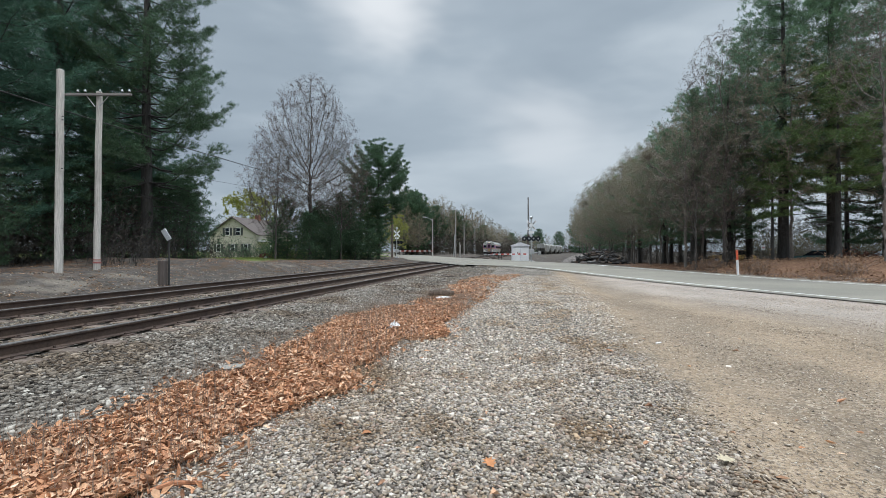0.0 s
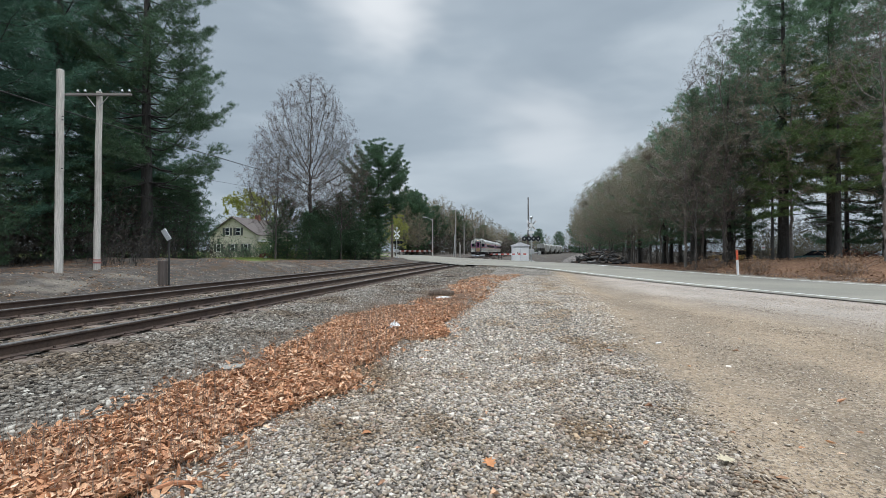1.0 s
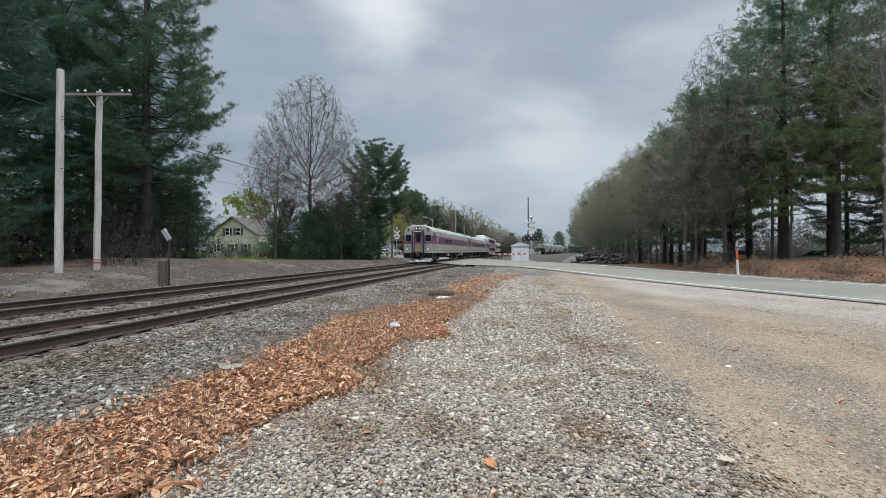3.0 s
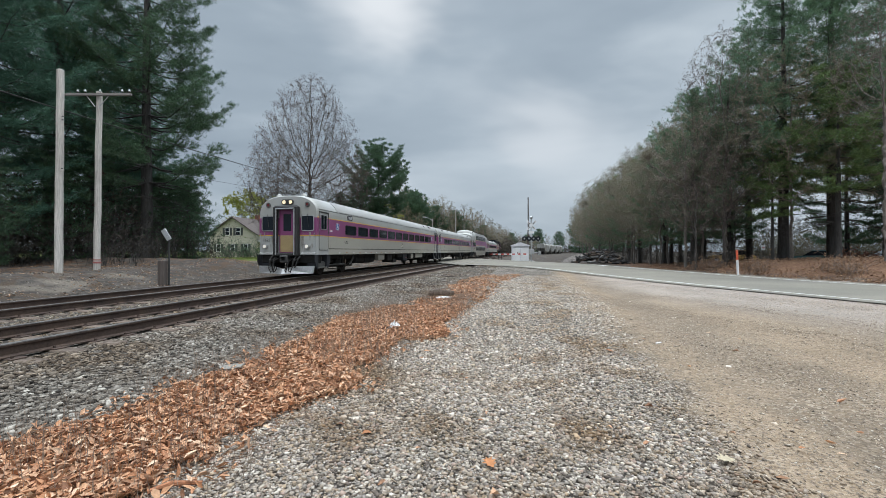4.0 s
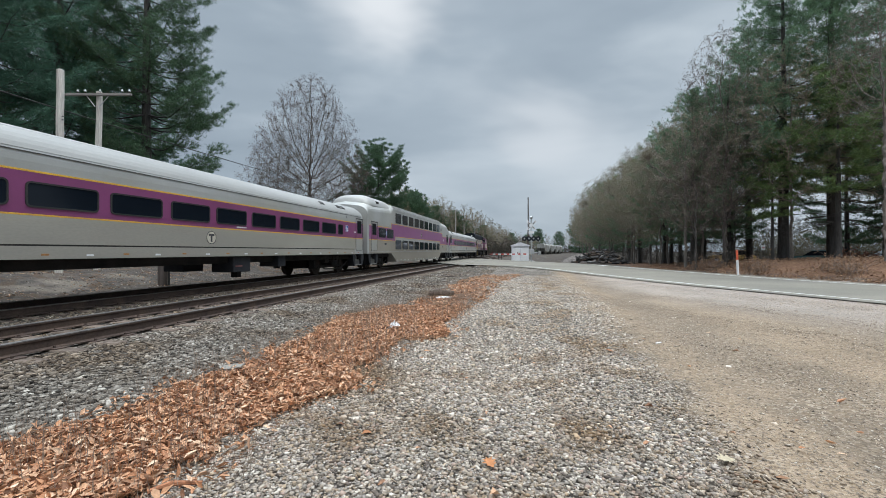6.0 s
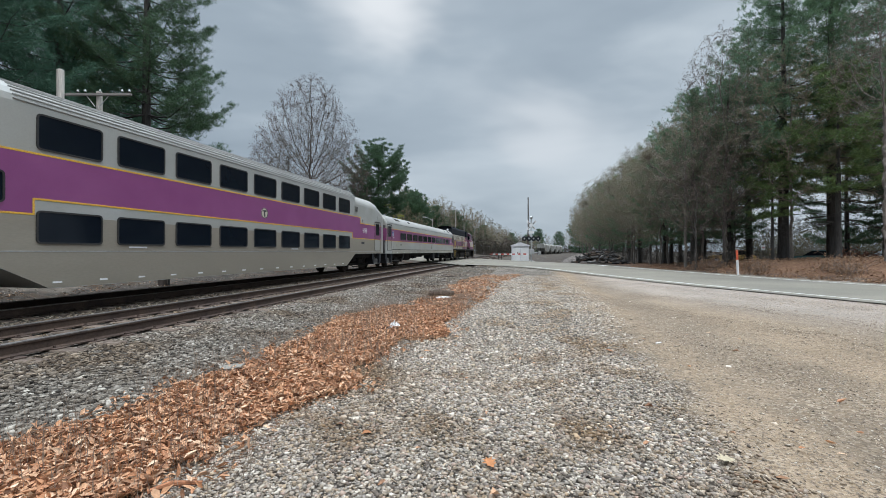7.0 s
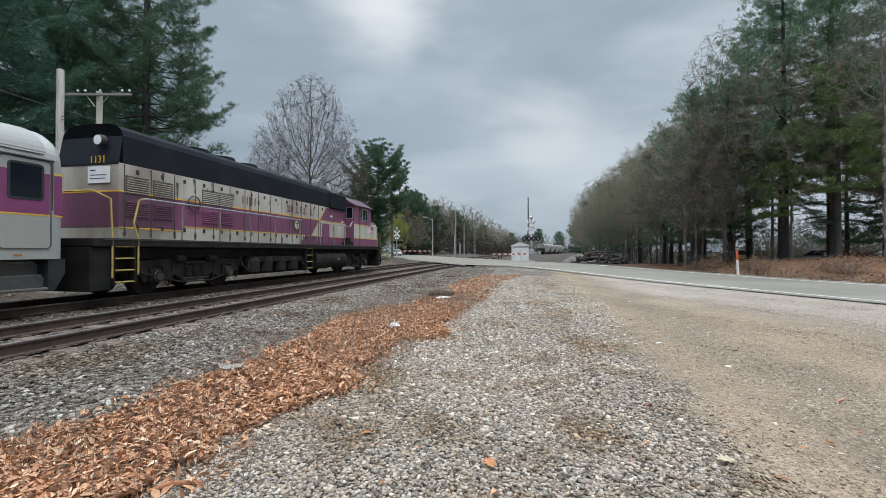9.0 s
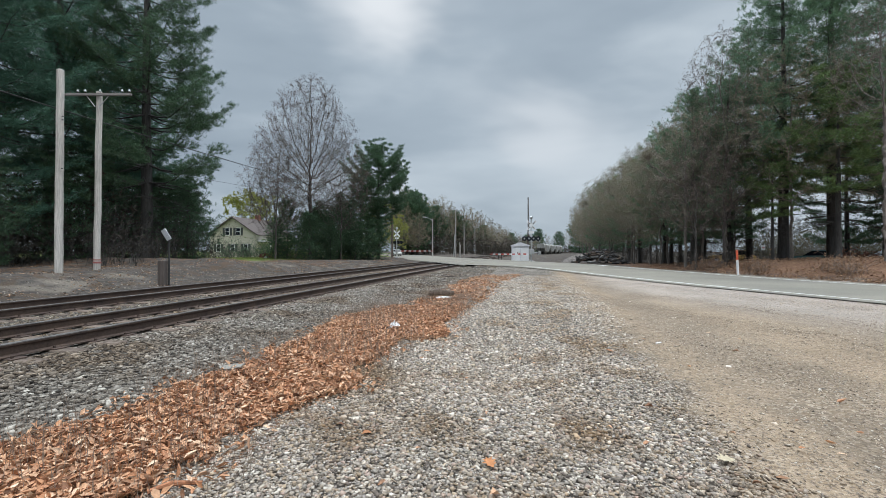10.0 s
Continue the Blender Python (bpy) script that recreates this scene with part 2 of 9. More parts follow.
M_YELLOW = surf("train_yellow_stripe", (0.72, 0.42, 0.04), (0.6, 0.35, 0.05), 2, 0.45)
M_UNDER = surf("train_under_grime_and_seam_shade", (0.012, 0.012, 0.012), (0.026, 0.024, 0.022), 2.0, 0.9, bump=0.004, spec=0.2)
M_BLACK = surf("black_paint", (0.012, 0.015, 0.020), (0.019, 0.022, 0.028), 1.2, 0.75, fine=0.08, spec=0.12)
M_WHITE = surf("white_paint", (0.76, 0.77, 0.78), (0.66, 0.67, 0.68), 1.6, 0.6, fine=0.05)
M_GALV = surf("galvanised_steel", (0.50, 0.51, 0.52), (0.40, 0.41, 0.42), 3, 0.5, 0.7)
M_RED = surf("red_paint", (0.50, 0.06, 0.04), (0.40, 0.05, 0.04), 3, 0.5)
M_ORANGE = surf("orange_paint", (0.72, 0.13, 0.05), (0.6, 0.1, 0.05), 4, 0.5)
M_STEELDARK = surf("dark_steel", (0.05, 0.05, 0.052), (0.08, 0.078, 0.075), 3, 0.6, 0.5)
M_GLASS = surf("dark_tinted_window", (0.006, 0.009, 0.015), (0.008, 0.012, 0.018), 1, 0.06, 0.0, fine=0.02, spec=0.22)
M_RUBBER = surf("black_rubber", (0.02, 0.02, 0.02), (0.03, 0.03, 0.03), 3, 0.8)

# ---------------------------------------------------------------- mesh tools
class MB:
    """Collects vertices and faces of one part."""

    def __init__(self):
        self.v, self.f = [], []

    def add(self, verts, faces):
        o = len(self.v)
        self.v += [tuple(p) for p in verts]
        self.f += [tuple(i + o for i in f) for f in faces]
        return self

    def box(self, x0, x1, y0, y1, z0, z1, b=0.008, m=None):
        """A box with chamfered edges."""
        lo, hi = (x0, y0, z0), (x1, y1, z1)
        b = min(b, *(0.45 * (h - l) for l, h in zip(lo, hi)))
        vs, idx = [], {}
        for c in range(8):
            s = [(c >> k) & 1 for k in range(3)]
            for k in range(3):
                p = []
                for a in range(3):
                    q = hi[a] if s[a] else lo[a]
                    p.append(q if a == k else q + (-b if s[a] else b))
                idx[c, k] = len(vs)
                vs.append(Vector(p))
        fs = []
        for k in range(3):
            a, d = (k + 1) % 3, (k + 2) % 3
            for side in (0, 1):
                cs = [side << k | i << a | j << d for i, j in ((0, 0), (1, 0), (1, 1), (0, 1))]
                q = [idx[c, k] for c in cs]
                fs.append(q if side else q[::-1])
            for i in (0, 1):
                for j in (0, 1):
                    c0 = i << a | j << d
                    c1 = c0 | 1 << k
                    q = [idx[c0, a], idx[c1, a], idx[c1, d], idx[c0, d]]
                    fs.append(q if i ^ j else q[::-1])
        for c in range(8):
            q = [idx[c, k] for k in range(3)]
            odd = bin(c).count("1") % 2
            fs.append(q if odd else q[::-1])
        if m is not None:
            vs = [m @ p for p in vs]
        return self.add(vs, fs)

    def cyl(self, p0, p1, r0, r1=None, n=12, caps=True):
        r1 = r0 if r1 is None else r1
        p0, p1 = Vector(p0), Vector(p1)
        q = (p1 - p0).to_track_quat("Z", "Y")
        vs = []
        for p, r in ((p0, r0), (p1, r1)):
            vs += [p + q @ Vector((r * math.cos(2 * math.pi * i / n), r * math.sin(2 * math.pi * i / n), 0)) for i in range(n)]
        fs = [(i, (i + 1) % n, n + (i + 1) % n, n + i) for i in range(n)]
        if caps:
            fs += [tuple(range(n - 1, -1, -1)), tuple(range(n, 2 * n))]
        return self.add(vs, fs)

    def tube(self, path, r, n=6):
        """A round bar along a path of points; r may be one radius or one for each point."""
        path = [Vector(p) for p in path]
        rs = r if isinstance(r, (list, tuple)) else [r] * len(path)
        vs, fs = [], []
        whole = path[-1] - path[0]
        ref = Vector((0, 0, 1)) if abs(whole.z) < 0.7 * whole.length else Vector((1, 0, 0))
        for i, p in enumerate(path):
            d = (path[min(i + 1, len(path) - 1)] - path[max(i - 1, 0)]).normalized()
            u = ref - d * ref.dot(d)
            u = u.normalized() if u.length > 1e-4 else Vector((0, 1, 0))
            w = d.cross(u)
            vs += [p + (u * math.cos(2 * math.pi * k / n) + w * math.sin(2 * math.pi * k / n)) * rs[i] for k in range(n)]
        for i in range(len(path) - 1):
            fs += [(i * n + k, i * n + (k + 1) % n, (i + 1) * n + (k + 1) % n, (i + 1) * n + k) for k in range(n)]
        fs += [tuple(range(n - 1, -1, -1)), tuple(range((len(path) - 1) * n, len(path) * n))]
        return self.add(vs, fs)

    def prism(self, profile, axis, a, b):
        """A closed outline swept along an axis from a to b. The outline's two coordinates are the other axes in order."""
        n = len(profile)
        put = {"x": lambda p, t: (t, p[0], p[1]), "y": lambda p, t: (p[0], t, p[1]), "z": lambda p, t: (p[0], p[1], t)}[axis]
        vs = [put(p, a) for p in profile] + [put(p, b) for p in profile]
        area = sum(profile[i][0] * profile[(i + 1) % n][1] - profile[(i + 1) % n][0] * profile[i][1] for i in range(n))
        flip = (area > 0) == (axis == "y")
        fs = [(i, (i + 1) % n, n + (i + 1) % n, n + i) for i in range(n)] + [tuple(range(n - 1, -1, -1)), tuple(range(n, 2 * n))]
        if flip != (b < a):
            fs = [f[::-1] for f in fs]
        return self.add(vs, fs)

    def disc(self, c, axis, r, t, n=20):
        d = {"x": (1, 0, 0), "y": (0, 1, 0), "z": (0, 0, 1)}[axis]
        c, d = Vector(c), Vector(d)
        return self.cyl(c - d * t / 2, c + d * t / 2, r, r, n)

    def ring(self, c, axis, r, t, n=20, m=6):
        """A torus."""
        u, w = {"x": ((0, 1, 0), (0, 0, 1)), "y": ((1, 0, 0), (0, 0, 1)), "z": ((1, 0, 0), (0, 1, 0))}[axis]
        u, w, c = Vector(u), Vector(w), Vector(c)
        d = u.cross(w)
        vs = []
        for i in range(n):
            a = 2 * math.pi * i / n
            e = u * math.cos(a) + w * math.sin(a)
            vs += [c + e * (r + t * math.cos(2 * math.pi * k / m)) + d * t * math.sin(2 * math.pi * k / m) for k in range(m)]
        fs = [(i * m + k, ((i + 1) % n) * m + k, ((i + 1) % n) * m + (k + 1) % m, i * m + (k + 1) % m) for i in range(n) for k in range(m)]
        return self.add(vs, fs)

    def moved(self, m):
        self.v = [tuple(m @ Vector(p)) for p in self.v]
        return self

    def mesh(self, name, material, smooth=False):
        me = bpy.data.meshes.new(name)
        me.from_pydata(self.v, [], self.f)
        me.materials.append(material)
        if smooth:
            me.shade_smooth()
        me.update()
        return me


def part(name, mb, material, parent=None, label="", smooth=False):
    me = mb.mesh(name, material, smooth) if isinstance(mb, MB) else mb
    ob = new(name, me)
    ob.parent = parent
    if label:
        ob["label"] = label
    return ob


def thing(name, m, label, category, group="", kind=""):
    ob = new(name)
    ob.matrix_basis = m
    return tagged(ob, label, category, group, kind)


def solid(name, mb, material, label, category, kind="", group="", m=None, smooth=False):
    """A thing of a single mesh."""
    ob = part(name, mb, material, None, "", smooth)
    if m is not None:
        ob.matrix_basis = m
    return tagged(ob, label, category, group, kind)


def fast_mesh(name, verts, polys, material):
    """verts: n x 3 array; polys: k x 3 or k x 4 array of indices."""
    me = bpy.data.meshes.new(name)
    k, w = polys.shape
    me.vertices.add(len(verts))
    me.vertices.foreach_set("co", np.ascontiguousarray(verts, dtype=np.float32).ravel())
    me.loops.add(k * w)
    me.loops.foreach_set("vertex_index", np.ascontiguousarray(polys, dtype=np.int32).ravel())
    me.polygons.add(k)
    me.polygons.foreach_set("loop_start", np.arange(0, k * w, w, dtype=np.int32))
    me.update(calc_edges=True)
    me.validate()
    me.materials.append(material)
    return me


def turns(n, rng, tilt=math.pi):
    """n random rotation matrices; tilt limits the lean from upright."""
    a, b, c = rng.uniform(0, 2 * np.pi, n), rng.uniform(-tilt, tilt, n), rng.uniform(0, 2 * np.pi, n)
    ca, sa, cb, sb, cc, sc = np.cos(a), np.sin(a), np.cos(b), np.sin(b), np.cos(c), np.sin(c)
    o, i = np.zeros(n), np.ones(n)
    rz = np.stack([ca, -sa, o, sa, ca, o, o, o, i], -1).reshape(n, 3, 3)
    rx = np.stack([i, o, o, o, cb, -sb, o, sb, cb], -1).reshape(n, 3, 3)
    r2 = np.stack([cc, -sc, o, sc, cc, o, o, o, i], -1).reshape(n, 3, 3)
    return rz @ rx @ r2


def scatter(name, shapes, places, sizes, material, rng, tilt=math.pi, flat=(1, 1, 1)):
    """One mesh of many copies of the given small shapes (verts, faces), each turned at random."""
    pick = rng.integers(0, len(shapes), len(places))
    vs, fs, o = [], [], 0
    for k, (sv, sf) in enumerate(shapes):
        sel = np.nonzero(pick == k)[0]
        if not len(sel):
            continue
        r = turns(len(sel), rng, tilt)
        p = np.einsum("nij,vj->nvi", r, sv) * sizes[sel, None, None] * np.array(flat) + places[sel, None, :]
        f = sf[None] + (np.arange(len(sel)) * len(sv))[:, None, None] + o
        vs.append(p.reshape(-1, 3))
        fs.append(f.reshape(-1, sf.shape[1]))
        o += len(sel) * len(sv)
    return fast_mesh(name, np.concatenate(vs), np.concatenate(fs), material)


def block_stones(rng, count=10):
    """Angular broken stones of 12 triangles."""
    v = np.array([(x, y, z) for x in (-1, 1) for y in (-1, 1) for z in (-1, 1)], float)
    f = np.array([(0, 1, 3), (0, 3, 2), (4, 6, 7), (4, 7, 5), (0, 4, 5), (0, 5, 1), (2, 3, 7), (2, 7, 6), (0, 2, 6), (0, 6, 4), (1, 5, 7), (1, 7, 3)])
    out = []
    for _ in range(count):
        w = v * rng.uniform(0.35, 1.0, v.shape) * rng.uniform(0.62, 1.25, (1, 3)) * np.array([1.15, 0.9, 0.55]) * 0.46
        out.append((w, f))
    return out


def leaf_shapes(rng, count=5):
    """Curled, lobed dry leaves of eight triangles, about 1 long."""
    out = []
    for _ in range(count):
        prof = [(-0.5, 0.02), (-0.22, 0.13 + 0.05 * (len(out) % 2)), (0.16, 0.16 + 0.06 * (len(out) % 3 == 0)), (0.5, 0.02)]
        vs, fs = [], []
        c1, c2 = rng.uniform(-0.6, 1.2), rng.uniform(0.6, 3.2)
        for x, w in prof:
            z = c1 * (x * x) * 0.8
            j = rng.uniform(0.8, 1.25)
            vs += [(x, -w * j, z + c2 * w * w * 2.4), (x, 0, z), (x, w * j, z + c2 * w * w * 2.4)]
        for i in range(3):
            a, b = i * 3, i * 3 + 3
            for k in (0, 1):
                fs += [(a + k, b + k, b + k + 1), (a + k, b + k + 1, a + k + 1)]
        out.append((np.array(vs), np.array(fs)))
    return out


# ---------------------------------------------------------------- trees
class Wood:
    """Branch pieces as four-sided tapered tubes, gathered as arrays."""

    def __init__(self):
        self.a, self.b, self.r0, self.r1 = [], [], [], []

    def seg(self, a, b, r0, r1):
        self.a.append(a), self.b.append(b), self.r0.append(r0), self.r1.append(r1)

    def limb(self, path, r0, r1):
        n = len(path) - 1
        for i in range(n):
            self.seg(path[i], path[i + 1], r0 + (r1 - r0) * i / n, r0 + (r1 - r0) * (i + 1) / n)

    def mesh(self, name, material, sides=4):
        a, b = np.array(self.a, float), np.array(self.b, float)
        r0, r1 = np.array(self.r0), np.array(self.r1)
        d = b - a
        d /= np.linalg.norm(d, axis=1, keepdims=True) + 1e-9
        h = np.where(np.abs(d[:, 2:3]) > 0.9, np.array([[1.0, 0, 0]]), np.array([[0, 0, 1.0]]))
        u = np.cross(d, h)
        u /= np.linalg.norm(u, axis=1, keepdims=True) + 1e-9
        w = np.cross(d, u)
        ang = np.arange(sides) * 2 * np.pi / sides
        ring = u[:, None] * np.cos(ang)[None, :, None] + w[:, None] * np.sin(ang)[None, :, None]
        vs = np.concatenate([a[:, None] + ring * r0[:, None, None], b[:, None] + ring * r1[:, None, None]], 1)
        k = np.arange(sides)
        f = np.stack([k, (k + 1) % sides, sides + (k + 1) % sides, sides + k], -1)
        fs = f[None] + (np.arange(len(a)) * 2 * sides)[:, None, None]
        return fast_mesh(name, vs.reshape(-1, 3), fs.reshape(-1, 4), material)


def tufts(name, places, ways, size, rng, material, blades=9, width=0.07):
    """Sprays of thin blades round each place, leaning along its way: needles or small leaves."""
    n = len(places)
    p, w = np.repeat(places, blades, 0), np.repeat(ways, blades, 0)
    d = rng.normal(0, 1, (n * blades, 3)) * 0.75 + w * 0.75
    d /= np.linalg.norm(d, axis=1, keepdims=True)
    s = np.cross(d, rng.normal(0, 1, d.shape))
    s /= np.linalg.norm(s, axis=1, keepdims=True)
    ln = (size * rng.uniform(0.55, 1.2, n * blades))[:, None]
    base = p + rng.normal(0, 0.18 * size, p.shape)
    wd = ln * width / 0.3 * 0.3
    tip, mid = base + d * ln, base + d * ln * 0.5
    vs = np.stack([base + s * wd, tip, base - s * wd], 1).reshape(-1, 3)
    fs = np.arange(n * blades * 3).reshape(-1, 3)
    return fast_mesh(name, vs, fs, material)


def white_pine(seed, height, profile, trunk_r, needle, gap=1.0, dead=0.1, clump=5, blades=8, tuft=0.34, thin=0.06, name="pine_tree"):
    """An old white pine: whorls of long level limbs with air between them, their outer parts carrying flat plumes of needles with
    upturned tips, dead bare limbs below. profile gives the limbs' reach by height."""
    rng = np.random.default_rng(seed)
    wood, boughs, P, W = Wood(), Wood(), [], []
    hs, rs = [p[0] for p in profile], [p[1] for p in profile]
    n = 16
    bend = rng.normal(0, 0.05, (n + 1, 2)).cumsum(0) * 0.35
    pts = [np.array([bend[i][0] * (i > 0), bend[i][1] * (i > 0), height * i / n]) for i in range(n + 1)]
    wood.limb(pts, trunk_r, trunk_r * 0.08)
    wood.seg(pts[0] - np.array([0, 0, 0.4]), pts[0] + np.array([0, 0, 0.5]), trunk_r * 1.5, trunk_r * 1.0)

    def stem(z):
        u = min(z / height, 0.999) * n
        return pts[int(u)] + (pts[int(u) + 1] - pts[int(u)]) * (u - int(u))

    z = dead * height
    while z < hs[0]:
        for _ in range(rng.integers(4, 8)):
            a, ln = rng.uniform(0, 6.283), rng.uniform(0.4, 1.15) * rs[0]
            out = np.array([math.cos(a), math.sin(a), rng.uniform(-0.22, 0.08)])
            p0, p1 = stem(z), stem(z) + out * ln * 0.55 + rng.normal(0, 0.08, 3)
            p2 = p1 + out * ln * 0.45 + np.array([0, 0, -0.12 * ln])
            boughs.seg(p0, p1, 0.03, 0.018), boughs.seg(p1, p2, 0.018, 0.006)
            for _ in range(5):
                q = p0 + (p2 - p0) * rng.uniform(0.4, 1.0)
                boughs.seg(q, q + rng.normal(0, 0.28, 3) + out * 0.3, 0.008, 0.003)
        z += rng.uniform(0.5, 1.1)
    z = hs[0]
    while z < height * 0.985:
        top = max(0.0, (z - hs[0]) / (height - hs[0]))
        env = float(np.interp(z, hs, rs))
        a0, cnt = rng.uniform(0, 6.283), int(rng.integers(4, 7)) if top < 0.8 else 4
        for j in range(cnt):
            ln = env * (rng.uniform(0.72, 1.06) if rng.random() < 0.72 else rng.uniform(0.3, 0.7)) + 0.15
            a = a0 + j * 6.283 / cnt + rng.normal(0, 0.22)
            out = np.array([math.cos(a), math.sin(a), 0.0])
            side = np.array([-out[1], out[0], 0])
            up = rng.uniform(-0.08, 0.14) + 0.75 * top ** 1.5
            m, path = 5, []
            for i in range(m + 1):
                q = i / m
                path.append(stem(z) + out * ln * q + np.array([0, 0, ln * (up * q - 0.12 * math.sin(math.pi * q) + 0.14 * q ** 3)]) + rng.normal(0, 0.03, 3) * ln * q * 0.5)
            boughs.limb(path, max(0.014, trunk_r * 0.22 * (1 - 0.75 * top) * min(1, ln / 3)), 0.006)
            first = 0.42 if ln > 3 else 0.2
            for q in np.linspace(first, 1.0, max(3, int(ln * 2.1))):
                i = min(int(q * m), m - 1)
                c = path[i] + (path[i + 1] - path[i]) * (q * m - i)
                for sgn in (-1, 1):
                    if rng.random() < 0.14:
                        continue
                    reach = (0.30 * ln * (1.25 - q) + 0.22) * rng.uniform(0.6, 1.15)
                    tip = c + side * sgn * reach * 0.75 + out * reach * 0.75 + np.array([0, 0, rng.uniform(0.0, 0.16) * reach])
                    boughs.seg(c, tip, 0.009, 0.003)
                    for g in np.linspace(0.45, 1.0, max(1, int(reach * 2.4))):
                        b = c + (tip - c) * g
                        for _ in range(clump):
                            P.append(b + rng.normal(0, 1, 3) * np.array([0.16, 0.16, 0.06]))
                            W.append((tip - c) / (np.linalg.norm(tip - c) + 1e-6) * 0.8 + np.array([0, 0, 0.55]))
                for _ in range(clump - 1):
                    P.append(c + rng.normal(0, 1, 3) * np.array([0.15, 0.15, 0.06]))
                    W.append(out + np.array([0, 0, 0.5]))
        z += gap * rng.uniform(0.7, 1.3) * (1.0 - 0.45 * top)
    root = new(name)
    part("trunk", wood.mesh("trunk", M_BARK_DARK, 9), None, root)
    part("branchwork", boughs.mesh("branchwork", M_BARK_DARK, 3), None, root)
    part("crown", tufts("crown", np.array(P), np.array(W), tuft, rng, needle, blades, thin), None, root)
    return root


# ---------------------------------------------------------------- the lie of the land
ROAD_DIR, ROAD_N = Vector((-0.460, 0.888)), Vector((0.888, 0.460))   # along the road, and to its far side


def step(a, b, v):
    t = np.clip((v - a) / (b - a), 0, 1)
    return t * t * (3 - 2 * t)


def road_near(q):
    """Distance across at which the asphalt begins, by the distance q along the road."""
    return np.interp(q, [-200, 27, 31, 34.5, 37, 60, 75, 400], [15.3, 15.3, 14.9, 13.6, 11.4, 11.4, 13.5, 13.5])


def road_z(q):
    return 0.03 + 0.27 * step(14, 36, q) + 0.25 * step(66, 130, q)


def land(x, y):
    """Height of the bare ground."""
    x, y = np.asarray(x, float), np.asarray(y, float)
    q, n = -0.460 * x + 0.888 * y, 0.888 * x + 0.460 * y
    z = 0.035 * np.sin(x * 0.7 + 1.3) * np.cos(y * 0.45) + 0.015 * np.sin(x * 2.3 + y * 1.1) - 0.02
    z = z * step(1.5, 5, np.hypot(x, y)) 
    z = np.where(x < -3.9, z * step(-6, -3.9, x) + 0.115 * step(-4.3, -5.9, x), z)
    z = z + 0.02 * step(-5.9, -4.4, x) * 0
    # bank beyond the tracks
    z = z + step(-13.6, -15.0, x) * (0.055 * np.sin(x * 1.9 + y * 0.7) * np.sin(y * 1.25 - x * 0.4) + 0.045 * np.sin(x * 3.7 - y * 2.1) * np.sin(y * 2.9 + 1.0))
    z = z + 0.30 * np.exp(-((x + 17.9) ** 2 + (y - 11.2) ** 2) / 6.0)
    hump = 0.62 + 0.22 * np.sin(y * 0.31 + 0.8) + 0.10 * np.sin(y * 0.93)
    z = z + step(-13.3, -18.2, x) * hump * (1 - 0.55 * step(22, 40, y)) + step(-20, -40, x) * 0.1
    # leaf-covered bank beyond the road
    z = z + step(24.6, 30.5, n) * 0.95 * step(48, 28, y) * step(7, 11, x) + step(24.5, 26.5, n) * 0.18
    # the road's bed lies under the asphalt
    near = road_near(q)
    on = step(near - 1.6, near - 0.1, n) * step(26.2, 24.3, n)
    z = z * (1 - on) + on * (road_z(q) - 0.035)
    bed = (x < -5.0) & (x > -13.6)
    return np.where(bed, np.minimum(z, 0.125), z)


